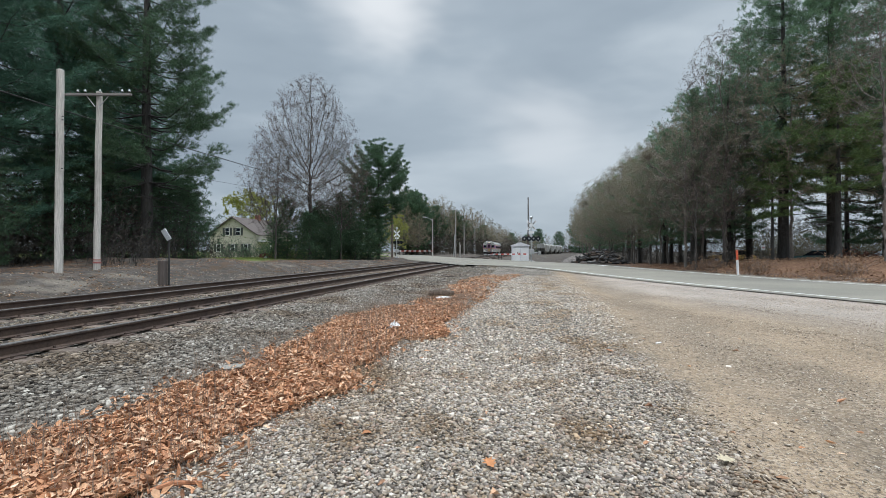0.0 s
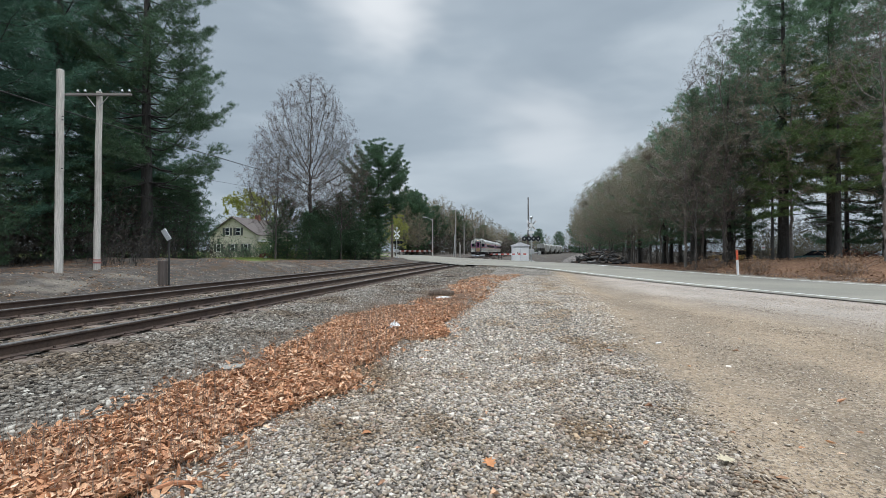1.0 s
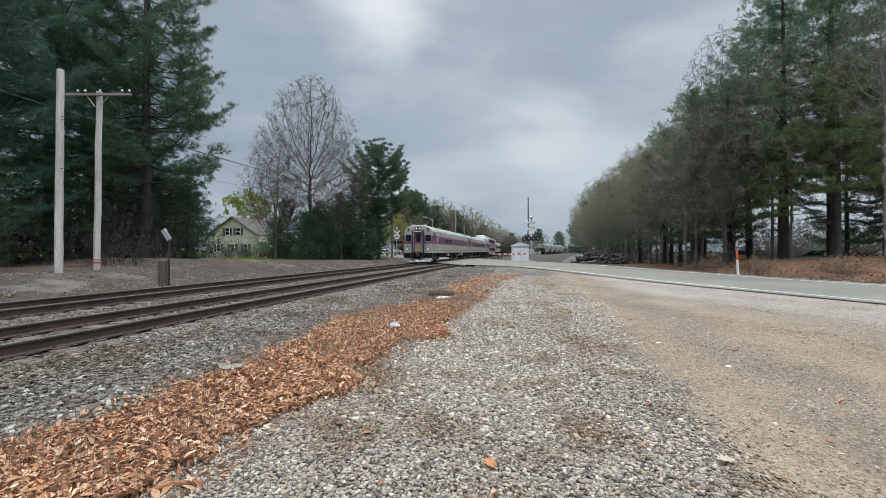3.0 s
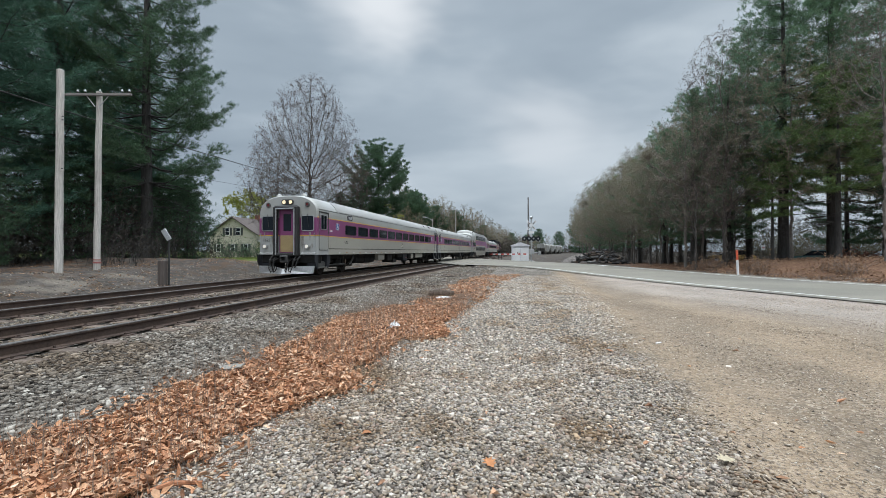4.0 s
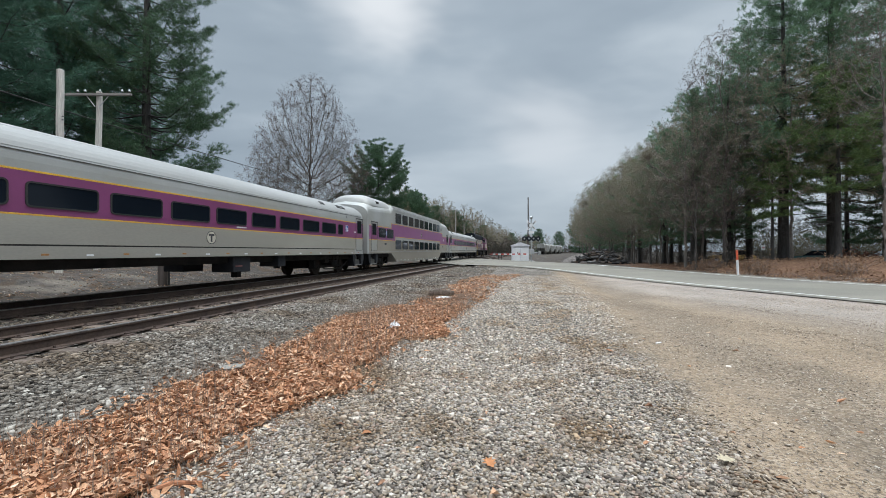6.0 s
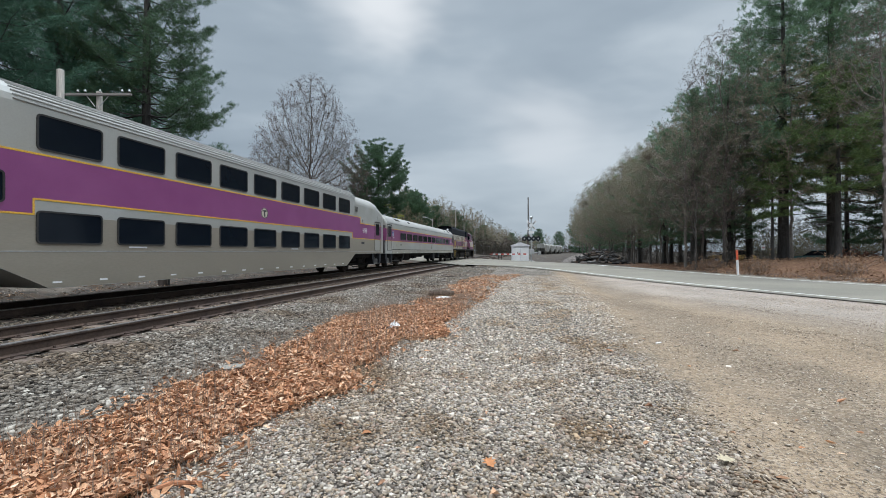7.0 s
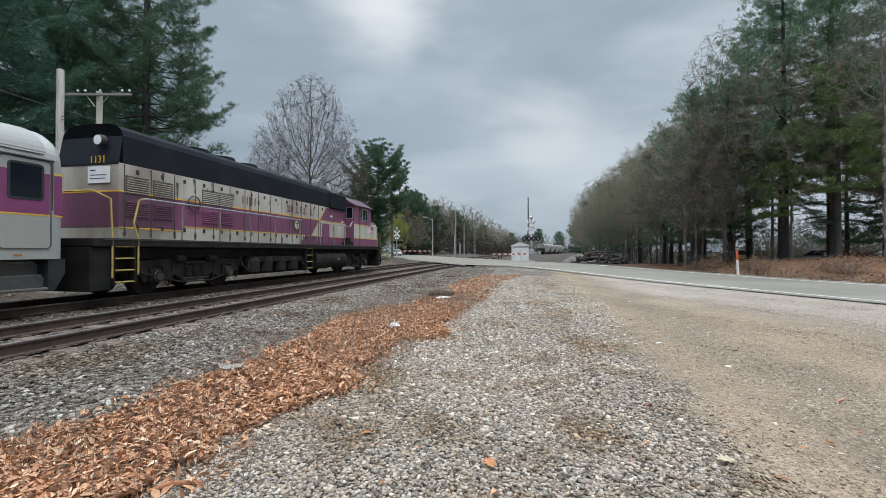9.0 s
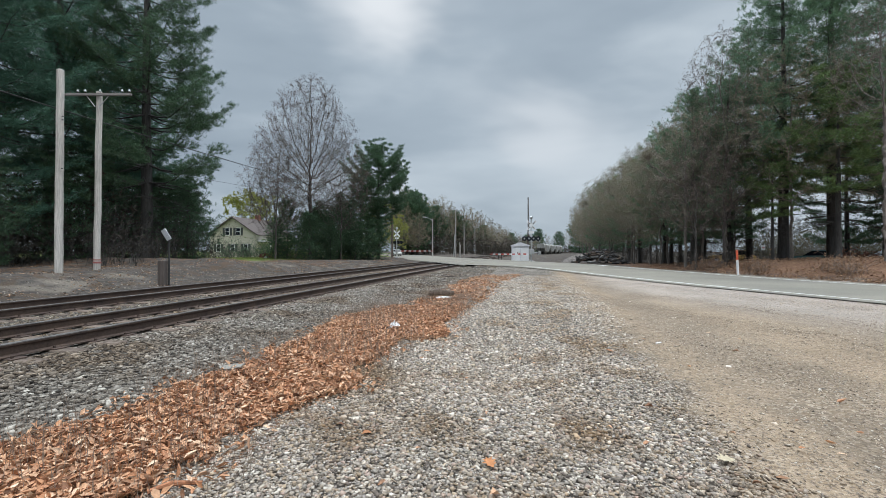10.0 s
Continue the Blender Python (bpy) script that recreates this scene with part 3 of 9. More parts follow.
def ground_material():
    m = bpy.data.materials.new("ground_surface")
    m.use_nodes = True
    nt = m.node_tree
    N, L = nt.nodes.new, nt.links.new
    bsdf = nt.nodes["Principled BSDF"]
    tc = N("ShaderNodeTexCoord")
    P = tc.outputs["Object"]
    sep = N("ShaderNodeSeparateXYZ")
    L(P, sep.inputs[0])
    X, Y = sep.outputs["X"], sep.outputs["Y"]

    def mth(op, a, b=None, c=None):
        n = N("ShaderNodeMath")
        n.operation = op
        for i, v in enumerate((a, b, c)):
            if v is None:
                continue
            if isinstance(v, (int, float)):
                n.inputs[i].default_value = v
            else:
                L(v, n.inputs[i])
        return n.outputs[0]

    def noisy(scale, detail=5):
        n = N("ShaderNodeTexNoise")
        n.inputs["Scale"].default_value, n.inputs["Detail"].default_value = scale, detail
        L(P, n.inputs["Vector"])
        return n.outputs["Fac"]

    def smooth(v, a, b):
        n = N("ShaderNodeMapRange")
        n.interpolation_type = "SMOOTHSTEP"
        n.inputs["From Min"].default_value, n.inputs["From Max"].default_value = a, b
        L(v, n.inputs["Value"])
        return n.outputs["Result"]

    def over(fac, a, b):
        n = N("ShaderNodeMix")
        n.data_type = "RGBA"
        L(fac, n.inputs["Factor"])
        for s, v in (("A", a), ("B", b)):
            if isinstance(v, tuple):
                n.inputs[s].default_value = (*v, 1)
            else:
                L(v, n.inputs[s])
        return n.outputs["Result"]

    def pebbles(scale, dark, mid, light, joint=0.45):
        v = N("ShaderNodeTexVoronoi")
        v.inputs["Scale"].default_value = scale
        L(P, v.inputs["Vector"])
        sp = N("ShaderNodeSeparateColor")
        L(v.outputs["Color"], sp.inputs[0])
        r = N("ShaderNodeValToRGB")
        e = r.color_ramp.elements
        e[0].position, e[0].color = 0.0, (*dark, 1)
        e[1].position, e[1].color = 1.0, (*light, 1)
        e.new(0.5).color = (*mid, 1)
        L(sp.outputs[0], r.inputs["Fac"])
        gap = smooth(v.outputs["Distance"], 0.66, 0.42)
        return over(gap, tuple(c * joint for c in dark), r.outputs["Color"]), v.outputs["Distance"]

    big, mid, fine = noisy(0.35), noisy(1.6), noisy(14.0)
    wob = mth("MULTIPLY_ADD", mth("SUBTRACT", mid, 0.5), 1.6, mth("MULTIPLY", mth("SUBTRACT", fine, 0.5), 0.5))
    Xw, n_across = mth("ADD", X, wob), mth("ADD", mth("MULTIPLY", X, 0.888), mth("MULTIPLY", Y, 0.460))
    nw = mth("ADD", n_across, mth("MULTIPLY", wob, 0.8))
    gravel, d1 = pebbles(30, (0.085, 0.07, 0.057), (0.23, 0.20, 0.166), (0.46, 0.42, 0.37), 0.35)
    ballast, d2 = pebbles(21, (0.05, 0.042, 0.035), (0.105, 0.09, 0.076), (0.22, 0.195, 0.168))
    sand = over(smooth(fine, 0.35, 0.65), (0.235, 0.172, 0.113), (0.325, 0.248, 0.172))
    sand = over(smooth(noisy(34, 4), 0.53, 0.60), sand, (0.145, 0.110, 0.082))
    sand = over(smooth(noisy(95, 2), 0.60, 0.70), sand, (0.42, 0.35, 0.27))
    litter = over(smooth(noisy(9), 0.35, 0.65), (0.11, 0.060, 0.038), (0.20, 0.12, 0.076))
    litter = over(smooth(noisy(45, 3), 0.52, 0.7), litter, (0.10, 0.055, 0.035))
    dirt = over(smooth(noisy(5), 0.35, 0.65), (0.048, 0.042, 0.037), (0.088, 0.078, 0.069))
    dirt = over(smooth(mid, 0.50, 0.62), dirt, (0.078, 0.056, 0.040))
    dirt = over(smooth(noisy(0.55), 0.55, 0.66), dirt, (0.15, 0.130, 0.108))
    dirt = over(smooth(noisy(30, 3), 0.55, 0.68), dirt, (0.035, 0.030, 0.027))
    grass = over(smooth(noisy(8), 0.35, 0.65), (0.11, 0.15, 0.04), (0.19, 0.22, 0.07))
    col = gravel
    # sandy wheel-worn parts of the lot
    worn = mth("ADD", X, mth("MULTIPLY_ADD", mth("SUBTRACT", big, 0.5), 1.8, mth("MULTIPLY", mth("SUBTRACT", mid, 0.5), 1.4)))
    worn = smooth(worn, 1.1, 1.9)
    coarse, d3 = pebbles(26, (0.17, 0.130, 0.094), (0.245, 0.194, 0.142), (0.35, 0.29, 0.222), 0.85)
    streak = N("ShaderNodeTexNoise")
    streak.inputs["Scale"].default_value, streak.inputs["Detail"].default_value = 1.0, 6
    smap = N("ShaderNodeMapping")
    smap.inputs["Scale"].default_value, smap.inputs["Rotation"].default_value = (1.3, 0.35, 1), (0, 0, radians(-25))
    L(P, smap.inputs["Vector"])
    L(smap.outputs["Vector"], streak.inputs["Vector"])
    drive = mth("ADD", X, mth("MULTIPLY_ADD", mth("SUBTRACT", mid, 0.5), 1.1, mth("MULTIPLY", mth("SUBTRACT", streak.outputs["Fac"], 0.5), 2.2)))
    stony = mth("MAXIMUM", mth("MULTIPLY", smooth(drive, 2.1, 2.7), smooth(drive, 4.1, 3.3)), mth("MULTIPLY", mth("MULTIPLY", smooth(drive, 4.9, 5.8), smooth(drive, 8.5, 7.0)), 0.7))
    sand = over(mth("MULTIPLY", stony, mth("MULTIPLY_ADD", smooth(fine, 0.40, 0.58), 0.45, 0.5)), sand, coarse)
    col = over(mth("MULTIPLY", worn, 0.9), col, sand)
    dusty = over(smooth(noisy(40, 4), 0.40, 0.62), (0.25, 0.222, 0.202), (0.46, 0.42, 0.392))
    col = over(mth("MULTIPLY", mth("MULTIPLY", smooth(nw, 8.8, 12.5), smooth(Xw, 2.0, 4.5)), 0.55), col, dusty)
    col = over(mth("MULTIPLY", smooth(Xw, -3.4, -4.0), smooth(Xw, -60, -59)), col, ballast)
    col = over(mth("MULTIPLY", mth("MULTIPLY", smooth(Xw, -4.3, -3.9), smooth(Xw, -1.9, -2.3)), smooth(Y, 27, 16)), col, litter)
    col = over(smooth(Xw, -13.0, -14.2), col, dirt)
    col = over(mth("MULTIPLY", smooth(Xw, -16, -17.5), mth("MULTIPLY", smooth(mid, 0.48, 0.64), 0.4)), col, litter)
    col = over(mth("MULTIPLY", smooth(Xw, -22.5, -25), mth("MULTIPLY", smooth(mid, 0.40, 0.62), 0.6)), col, litter)
    col = over(mth("MULTIPLY", smooth(Xw, -27.5, -29), smooth(Y, 36, 39)), col, grass)
    col = over(smooth(nw, 24.6, 25.4), col, dirt)
    wood = mth("MULTIPLY", smooth(mth("ADD", Xw, mth("MULTIPLY", Y, -0.02)), 6.5, 9.0), mth("MULTIPLY", smooth(nw, 25.0, 26.2), smooth(Y, 62, 48)))
    col = over(wood, col, litter)
    hs = N("ShaderNodeHueSaturation")
    L(smooth(noisy(0.9), -0.6, 1.2), hs.inputs["Value"])
    shade = N("ShaderNodeMapRange")
    shade.inputs["From Min"].default_value, shade.inputs["From Max"].default_value = 0.3, 0.7
    shade.inputs["To Min"].default_value, shade.inputs["To Max"].default_value = 0.85, 1.15
    L(noisy(0.9), shade.inputs["Value"])
    L(shade.outputs["Result"], hs.inputs["Value"])
    L(col, hs.inputs["Color"])
    L(hs.outputs["Color"], bsdf.inputs["Base Color"])
    bsdf.inputs["Roughness"].default_value = 0.95
    bsdf.inputs["Specular IOR Level"].default_value = 0.2
    b = N("ShaderNodeBump")
    b.inputs["Strength"].default_value, b.inputs["Distance"].default_value = 0.8, 0.02
    L(mth("SUBTRACT", mth("MULTIPLY", fine, 1.2), mth("MINIMUM", d1, d2)), b.inputs["Height"])
    L(b.outputs["Normal"], bsdf.inputs["Normal"])
    return m


def grid_sheet(name, xs, ys, zfun, material):
    gx, gy = np.meshgrid(xs, ys)
    v = np.stack([gx, gy, zfun(gx, gy)], -1).reshape(-1, 3)
    w = len(xs)
    i, j = np.meshgrid(np.arange(w - 1), np.arange(len(ys) - 1))
    a = (j * w + i).ravel()
    me = fast_mesh(name, v, np.stack([a, a + 1, a + w + 1, a + w], -1), material)
    me.shade_smooth()
    return me


def build_ground():
    xs = np.concatenate([[-1500, -700, -350, -200, -140], np.arange(-110, -40, 4), np.arange(-40, -20, 0.6), np.arange(-20, -2, 0.22),
                         np.arange(-2, 34, 0.35), np.arange(34, 110, 4), [140, 200, 350, 700, 1500]])
    ys = np.concatenate([[-1500, -600, -250, -120, -60], np.arange(-40, -4, 2), np.arange(-4, 30, 0.35), np.arange(30, 95, 0.7), np.arange(95, 200, 5), [240, 320, 500, 900, 1800]])
    tagged(new("ground", grid_sheet("ground", xs, ys, land, ground_material())), "grey gravel lot, ballast, earth bank and leaf litter", "ground", kind="structure")


def strip(name, q0, q1, near, far, lift, material, label, steps=120, parent=None):
    """A band of road surface between two distances across, following the road's height."""
    qs = np.linspace(q0, q1, steps)
    vs, fs = [], []
    for q in qs:
        a, b = near(q), far(q)
        for k in range(5):
            n = a + (b - a) * k / 4
            p = ROAD_DIR * q + ROAD_N * n
            crown = (0.05 - 0.035 * float(step(24, 36, q))) * (1 - (2 * k / 4 - 1) ** 2) if parent is None else 0
            vs.append((p.x, p.y, float(road_z(q)) + lift + crown))
    for i in range(steps - 1):
        fs += [(i * 5 + k, i * 5 + k + 1, i * 5 + 6 + k, i * 5 + 5 + k) for k in range(4)]
    mb = MB().add(vs, [f[::-1] for f in fs])
    ob = part(name, mb, material, parent)
    if parent is None:
        tagged(ob, label, "road", kind="structure")
    else:
        ob["label"] = label
    return ob


def build_road():
    road = strip("road", -90, 160, lambda q: float(road_near(q)), lambda q: 24.1, 0.0, M_ASPHALT, "worn grey two-lane asphalt road over the crossing", 200)
    strip("edge_line", -90, 34.0, lambda q: 15.9, lambda q: 16.05, 0.012, M_PAINT_WHITE, "white painted edge line", 60, road)
    strip("edge_line", -90, 33.0, lambda q: 22.85, lambda q: 23.0, 0.03, M_PAINT_WHITE, "white painted edge line", 60, road)
    return road


# ---------------------------------------------------------------- tracks
def rail_mesh(y0, y1):
    """Rail section: foot, web and head, as one bar, its head of polished steel a part of its own."""
    side = [(-0.070, 0), (0.070, 0), (0.070, 0.012), (0.012, 0.032), (0.010, 0.125), (0.034, 0.140), (0.036, 0.160), (-0.036, 0.160), (-0.034, 0.140), (-0.010, 0.125), (-0.012, 0.032), (-0.070, 0.012)]
    head = [(-0.036, 0.1605), (0.036, 0.1605), (0.034, 0.174), (0.022, 0.180), (-0.022, 0.180), (-0.034, 0.174)]
    return MB().prism(side, "y", y0, y1), MB().prism(head, "y", y0, y1)


def build_track(name, x, label, y0=-45.0, y1=260.0):
    tr = thing(name, pose(x, 0, 0), label, "railway track", "tracks", kind="structure")
    for sx in (-0.755, 0.755):
        body, head = rail_mesh(y0, y1)
        m = Matrix.Translation((sx, 0, RAIL - 0.18))
        r = part("rail", body.moved(m), M_RAIL, tr, "rusty brown steel rail")
        part("railhead", head.moved(m), M_RAILHEAD, r, "polished worn railhead")
    rng = random.Random(int(-x * 10))
    tie = [MB().box(-1.30, 1.30, -0.115, 0.115, -0.17, 0, 0.018).mesh("tie", M_TIE) for _ in range(1)][0]
    plate = MB()
    for sx in (-0.755, 0.755):
        plate.box(sx - 0.18, sx + 0.18, -0.095, 0.095, 0.0, 0.016, 0.004)
        for dx in (-0.11, 0.11):
            plate.box(sx + dx - 0.012, sx + dx + 0.012, -0.06, -0.03, 0.012, 0.05, 0.003)
    plate = plate.mesh("tie_plate", M_RAIL)
    y, n = 1.0, 0
    ys = []
    while y < 120:
        ys.append(y)
        y += 0.53
    y = 0.47
    while y > -30:
        ys.append(y)
        y -= 0.53
    for y in ys:
        if 45.5 - (x + 11) * 2 < y < 73 - (x + 11) * 2:
            continue
        t = part("tie", tie, None, tr)
        t.matrix_basis = pose(rng.uniform(-0.05, 0.05), y + rng.uniform(-0.02, 0.02), RAIL - 0.185 + rng.uniform(-0.012, 0.004), 0, rng.uniform(-0.4, 0.4), rng.uniform(-1.2, 1.2))
        p = part("tie_plate", plate, None, t)
    return tr


build_ground()
build_road()

# ---------------------------------------------------------------- the train
# Each car stands on the rail in its own space: y = 0 at its leading end, z = 0 at the railhead, +x the side towards the lot.
M_LAMP_WARM = glow("warm_headlamp", (1.0, 0.80, 0.52), 0.5)
M_LAMP_WHITE = glow("white_headlamp", (1.0, 0.93, 0.80), 0.2)
M_RED_LENS = surf("red_lens", (0.16, 0.03, 0.03), (0.12, 0.02, 0.02), 5, 0.2)
M_BLUE = surf("sign_blue", (0.02, 0.11, 0.36), (0.02, 0.09, 0.3), 5, 0.5)
M_INK = surf("black_ink", (0.03, 0.03, 0.035), (0.045, 0.045, 0.05), 5, 0.6)
M_CHROME = surf("brushed_steel_trim", (0.55, 0.55, 0.55), (0.42, 0.42, 0.42), 5, 0.35, 0.8)
M_STEP = surf("grey_step_metal", (0.085, 0.085, 0.082), (0.12, 0.12, 0.115), 3, 0.6, 0.3)
M_AMBER = surf("amber_reflector", (0.42, 0.20, 0.05), (0.34, 0.16, 0.05), 5, 0.5)
M_TREAD = surf("worn_step_plate", (0.16, 0.155, 0.145), (0.22, 0.215, 0.20), 3, 0.55, 0.3)
M_TAN = surf("tan_door_panel", (0.36, 0.27, 0.13), (0.30, 0.22, 0.11), 2, 0.6)
M_WHEEL = surf("rusty_wheel_face", (0.026, 0.021, 0.018), (0.050, 0.037, 0.030), 4, 0.85, spec=0.2)
M_CREAM = surf("cream_emblem", (0.58, 0.55, 0.46), (0.50, 0.47, 0.39), 4, 0.5)
M_LOCO_GREY = surf("weathered_silver_paint", (0.56, 0.535, 0.47), (0.42, 0.39, 0.335), 1.4, 0.6, 0.05, fine=0.08, c3=(0.25, 0.21, 0.17), stretch=(1, 1, 0.35), bump=0.002)
M_LOCO_PURPLE = surf("weathered_purple_paint", (0.225, 0.075, 0.155), (0.17, 0.058, 0.115), 1.4, 0.55, fine=0.1, c3=(0.10, 0.045, 0.068), stretch=(1, 1, 0.35))
M_STANCHION = surf("dull_stanchion_paint", (0.17, 0.15, 0.14), (0.24, 0.215, 0.20), 4, 0.6)
M_HANDRAIL = surf("yellow_handrail", (0.50, 0.36, 0.09), (0.34, 0.25, 0.09), 4, 0.5)
M_BILEVEL_LOW = surf("bilevel_lower_paint", (0.30, 0.275, 0.228), (0.235, 0.213, 0.174), 0.8, 0.5, 0.1, fine=0.05, c3=(0.255, 0.23, 0.19), stretch=(1, 0.3, 1))
M_BILEVEL_PURPLE = surf("bilevel_purple_paint", (0.25, 0.075, 0.205), (0.22, 0.06, 0.18), 0.9, 0.35, 0.0, fine=0.04)


M_CAB_GLASS = surf("dark_cab_window", (0.02, 0.026, 0.03), (0.05, 0.058, 0.062), 2.5, 0.08)
M_GRIME = surf("dark_run_grime", (0.075, 0.06, 0.052), (0.12, 0.10, 0.085), 6, 0.8)
M_CAB_ROOF = surf("sooty_purple_roof", (0.095, 0.045, 0.072), (0.06, 0.034, 0.048), 2, 0.6)
M_DUST = surf("dusty_truck_steel", (0.020, 0.018, 0.016), (0.040, 0.036, 0.032), 2.5, 0.9, bump=0.004, spec=0.2)
M_FACE_DIRT = surf("grey_road_film", (0.24, 0.23, 0.21), (0.30, 0.29, 0.27), 8, 0.8)
M_FADED = surf("faded_red_marking", (0.15, 0.05, 0.045), (0.19, 0.08, 0.07), 4, 0.7)


def letters(text, size, name="lettering", material=None, depth=0.002, align="CENTER"):
    """A mesh of flat letters, x to the right and y up."""
    cu = bpy.data.curves.new(name, "FONT")
    cu.body, cu.size, cu.extrude, cu.align_x, cu.align_y = text, size, depth, align, "CENTER"
    cu.resolution_u = 2
    tmp = bpy.data.objects.new(name, cu)
    me = bpy.data.meshes.new_from_object(tmp)
    me.name = name
    bpy.data.objects.remove(tmp)
    bpy.data.curves.remove(cu)
    me.materials.clear()
    me.materials.append(material or M_INK)
    return me


SIDE = Matrix(((0, 0, 1, 0), (1, 0, 0, 0), (0, 1, 0, 0), (0, 0, 0, 1)))   # flat drawing -> the car's +x side
NOSE = Matrix(((1, 0, 0, 0), (0, 0, -1, 0), (0, 1, 0, 0), (0, 0, 0, 1)))  # flat drawing -> a face that looks to -y
TAIL = Matrix(((-1, 0, 0, 0), (0, 0, 1, 0), (0, 1, 0, 0), (0, 0, 0, 1)))


def rounded(w, h, r, n=4):
    pts = []
    for cx, cy, a0 in ((w / 2 - r, h / 2 - r, 0), (-w / 2 + r, h / 2 - r, 90), (-w / 2 + r, -h / 2 + r, 180), (w / 2 - r, -h / 2 + r, 270)):
        pts += [(cx + r * math.cos(radians(a0 + 90 * k / n)), cy + r * math.sin(radians(a0 + 90 * k / n))) for k in range(n + 1)]
    return pts


def plate(w, h, r, t, z=0.0):
    """A rounded plate in the drawing plane, from z to z + t."""
    return MB().prism(rounded(w, h, r), "z", z, z + t)


def frame_ring(w, h, r, b, t, z=0.0):
    """A rounded rectangular ring b wide and t high."""
    o, i = rounded(w, h, r), rounded(w - 2 * b, h - 2 * b, max(r - b, 0.01))
    n = len(o)
    vs = [(x, y, z) for x, y in o] + [(x, y, z + t) for x, y in o] + [(x, y, z + t) for x, y in i] + [(x, y, z) for x, y in i]
    fs = []
    for k in range(n):
        j = (k + 1) % n
        fs += [(k, j, n + j, n + k), (n + k, n + j, 2 * n + j, 2 * n + k), (2 * n + k, 2 * n + j, 3 * n + j, 3 * n + k)]
    return MB().add(vs, fs)


def window_meshes(w, h, r=0.10, rim=M_RUBBER):
    return frame_ring(w, h, r, 0.035, 0.022, 0.001).mesh("window_frame", rim), plate(w - 0.06, h - 0.06, r - 0.03, 0.008, 0.002).mesh("pane", M_GLASS)


def add_window(car, meshes, m, name="window"):
    win = part(name, meshes[1], None, car, "dark tinted window pane")
    win.matrix_basis = m
    part("window_frame", meshes[0], None, win)
    return win


def band(car, name, x, y0, y1, z0, z1, material, label=""):
    """A painted band on both sides of a car, a hair proud of the wall."""
    mb = MB().box(x - 0.02, x + 0.004, y0, y1, z0, z1, 0.002).box(-x - 0.004, -x + 0.02, y0, y1, z0, z1, 0.002)
    return part(name, mb, material, car, label)


M_BOX = surf("slate_equipment_box", (0.018, 0.020, 0.025), (0.03, 0.031, 0.035), 3, 0.7, spec=0.25)


def wheel_mesh(s, dy, r):
    w = MB().disc((s * 0.76, dy, r), "x", r, 0.11, 32).disc((s * 0.70, dy, r), "x", r + 0.03, 0.03, 32).disc((s * 0.80, dy, r), "x", r * 0.62, 0.09, 24).disc((s * 0.86, dy, r), "x", 0.15, 0.12, 16)
    return w.ring((s * 0.815, dy, r), "x", r * 0.93, 0.03, 32, 5)


def bogie(car, y, wheelbase=2.55, r=0.42, label="black passenger truck with wheels outside its frame"):
    """A coach truck: frame between the wheels, wheel faces in the open, bolster with springs and a damper at its middle."""
    bg = part("bogie", MB().box(-0.62, 0.62, -wheelbase * 0.66, wheelbase * 0.66, 0.36, 0.80, 0.05).box(-1.22, 1.22, -0.32, 0.32, 0.50, 0.74, 0.04).box(-1.1, 1.1, -0.22, 0.22, 0.74, 1.0, 0.03), M_UNDER, car, label)
    bg.matrix_basis = pose(0, y, 0)
    for s in (-1, 1):
        for dy in (-0.2, 0.2):
            coil = [(s * 1.16 + 0.10 * math.cos(a * 0.9), dy + 0.10 * math.sin(a * 0.9), 0.62 + 0.009 * a) for a in range(40)]
            part("spring", MB().tube(coil, 0.022, 4), M_DUST, bg)
        part("damper", MB().cyl((s * 1.2, 0.42, 0.50), (s * 1.2, 0.62, 0.98), 0.045, n=8), M_DUST, bg)
        part("equaliser", MB().box(*sorted((s * 0.92, s * 1.0)), -wheelbase * 0.42, wheelbase * 0.42, 0.36, 0.50, 0.02), M_UNDER, bg)
        part("brake_gear", MB().tube([(s * 1.05, -1.75, 0.62), (s * 1.1, -0.9, 0.30), (s * 1.1, 0.9, 0.28), (s * 1.05, 1.75, 0.62)], 0.03, 6), M_DUST, bg)
        part("valve_box", MB().box(*sorted((s * 0.9, s * 1.15)), 0.55, 0.85, 0.62, 0.86, 0.03), M_DUST, bg)
        part("brake_gear", MB().cyl((s * 1.08, -0.62, 0.70), (s * 1.08, -1.0, 0.72), 0.11, n=12), M_UNDER, bg)
        for e in (-1.95, 1.8):
            part("end_plate", MB().box(*sorted((s * 0.8, s * 1.1)), e, e + 0.15, 0.35, 0.95, 0.02), M_UNDER, bg)
        for dy in (-wheelbase / 2, wheelbase / 2):
            part("wheel", wheel_mesh(s, dy, r), M_WHEEL, bg, "rust-brown steel wheel")
    for dy in (-wheelbase / 2, wheelbase / 2):
        part("axle", MB().cyl((-0.95, dy, r), (0.95, dy, r), 0.07, n=10), M_DUST, bg)
    return bg


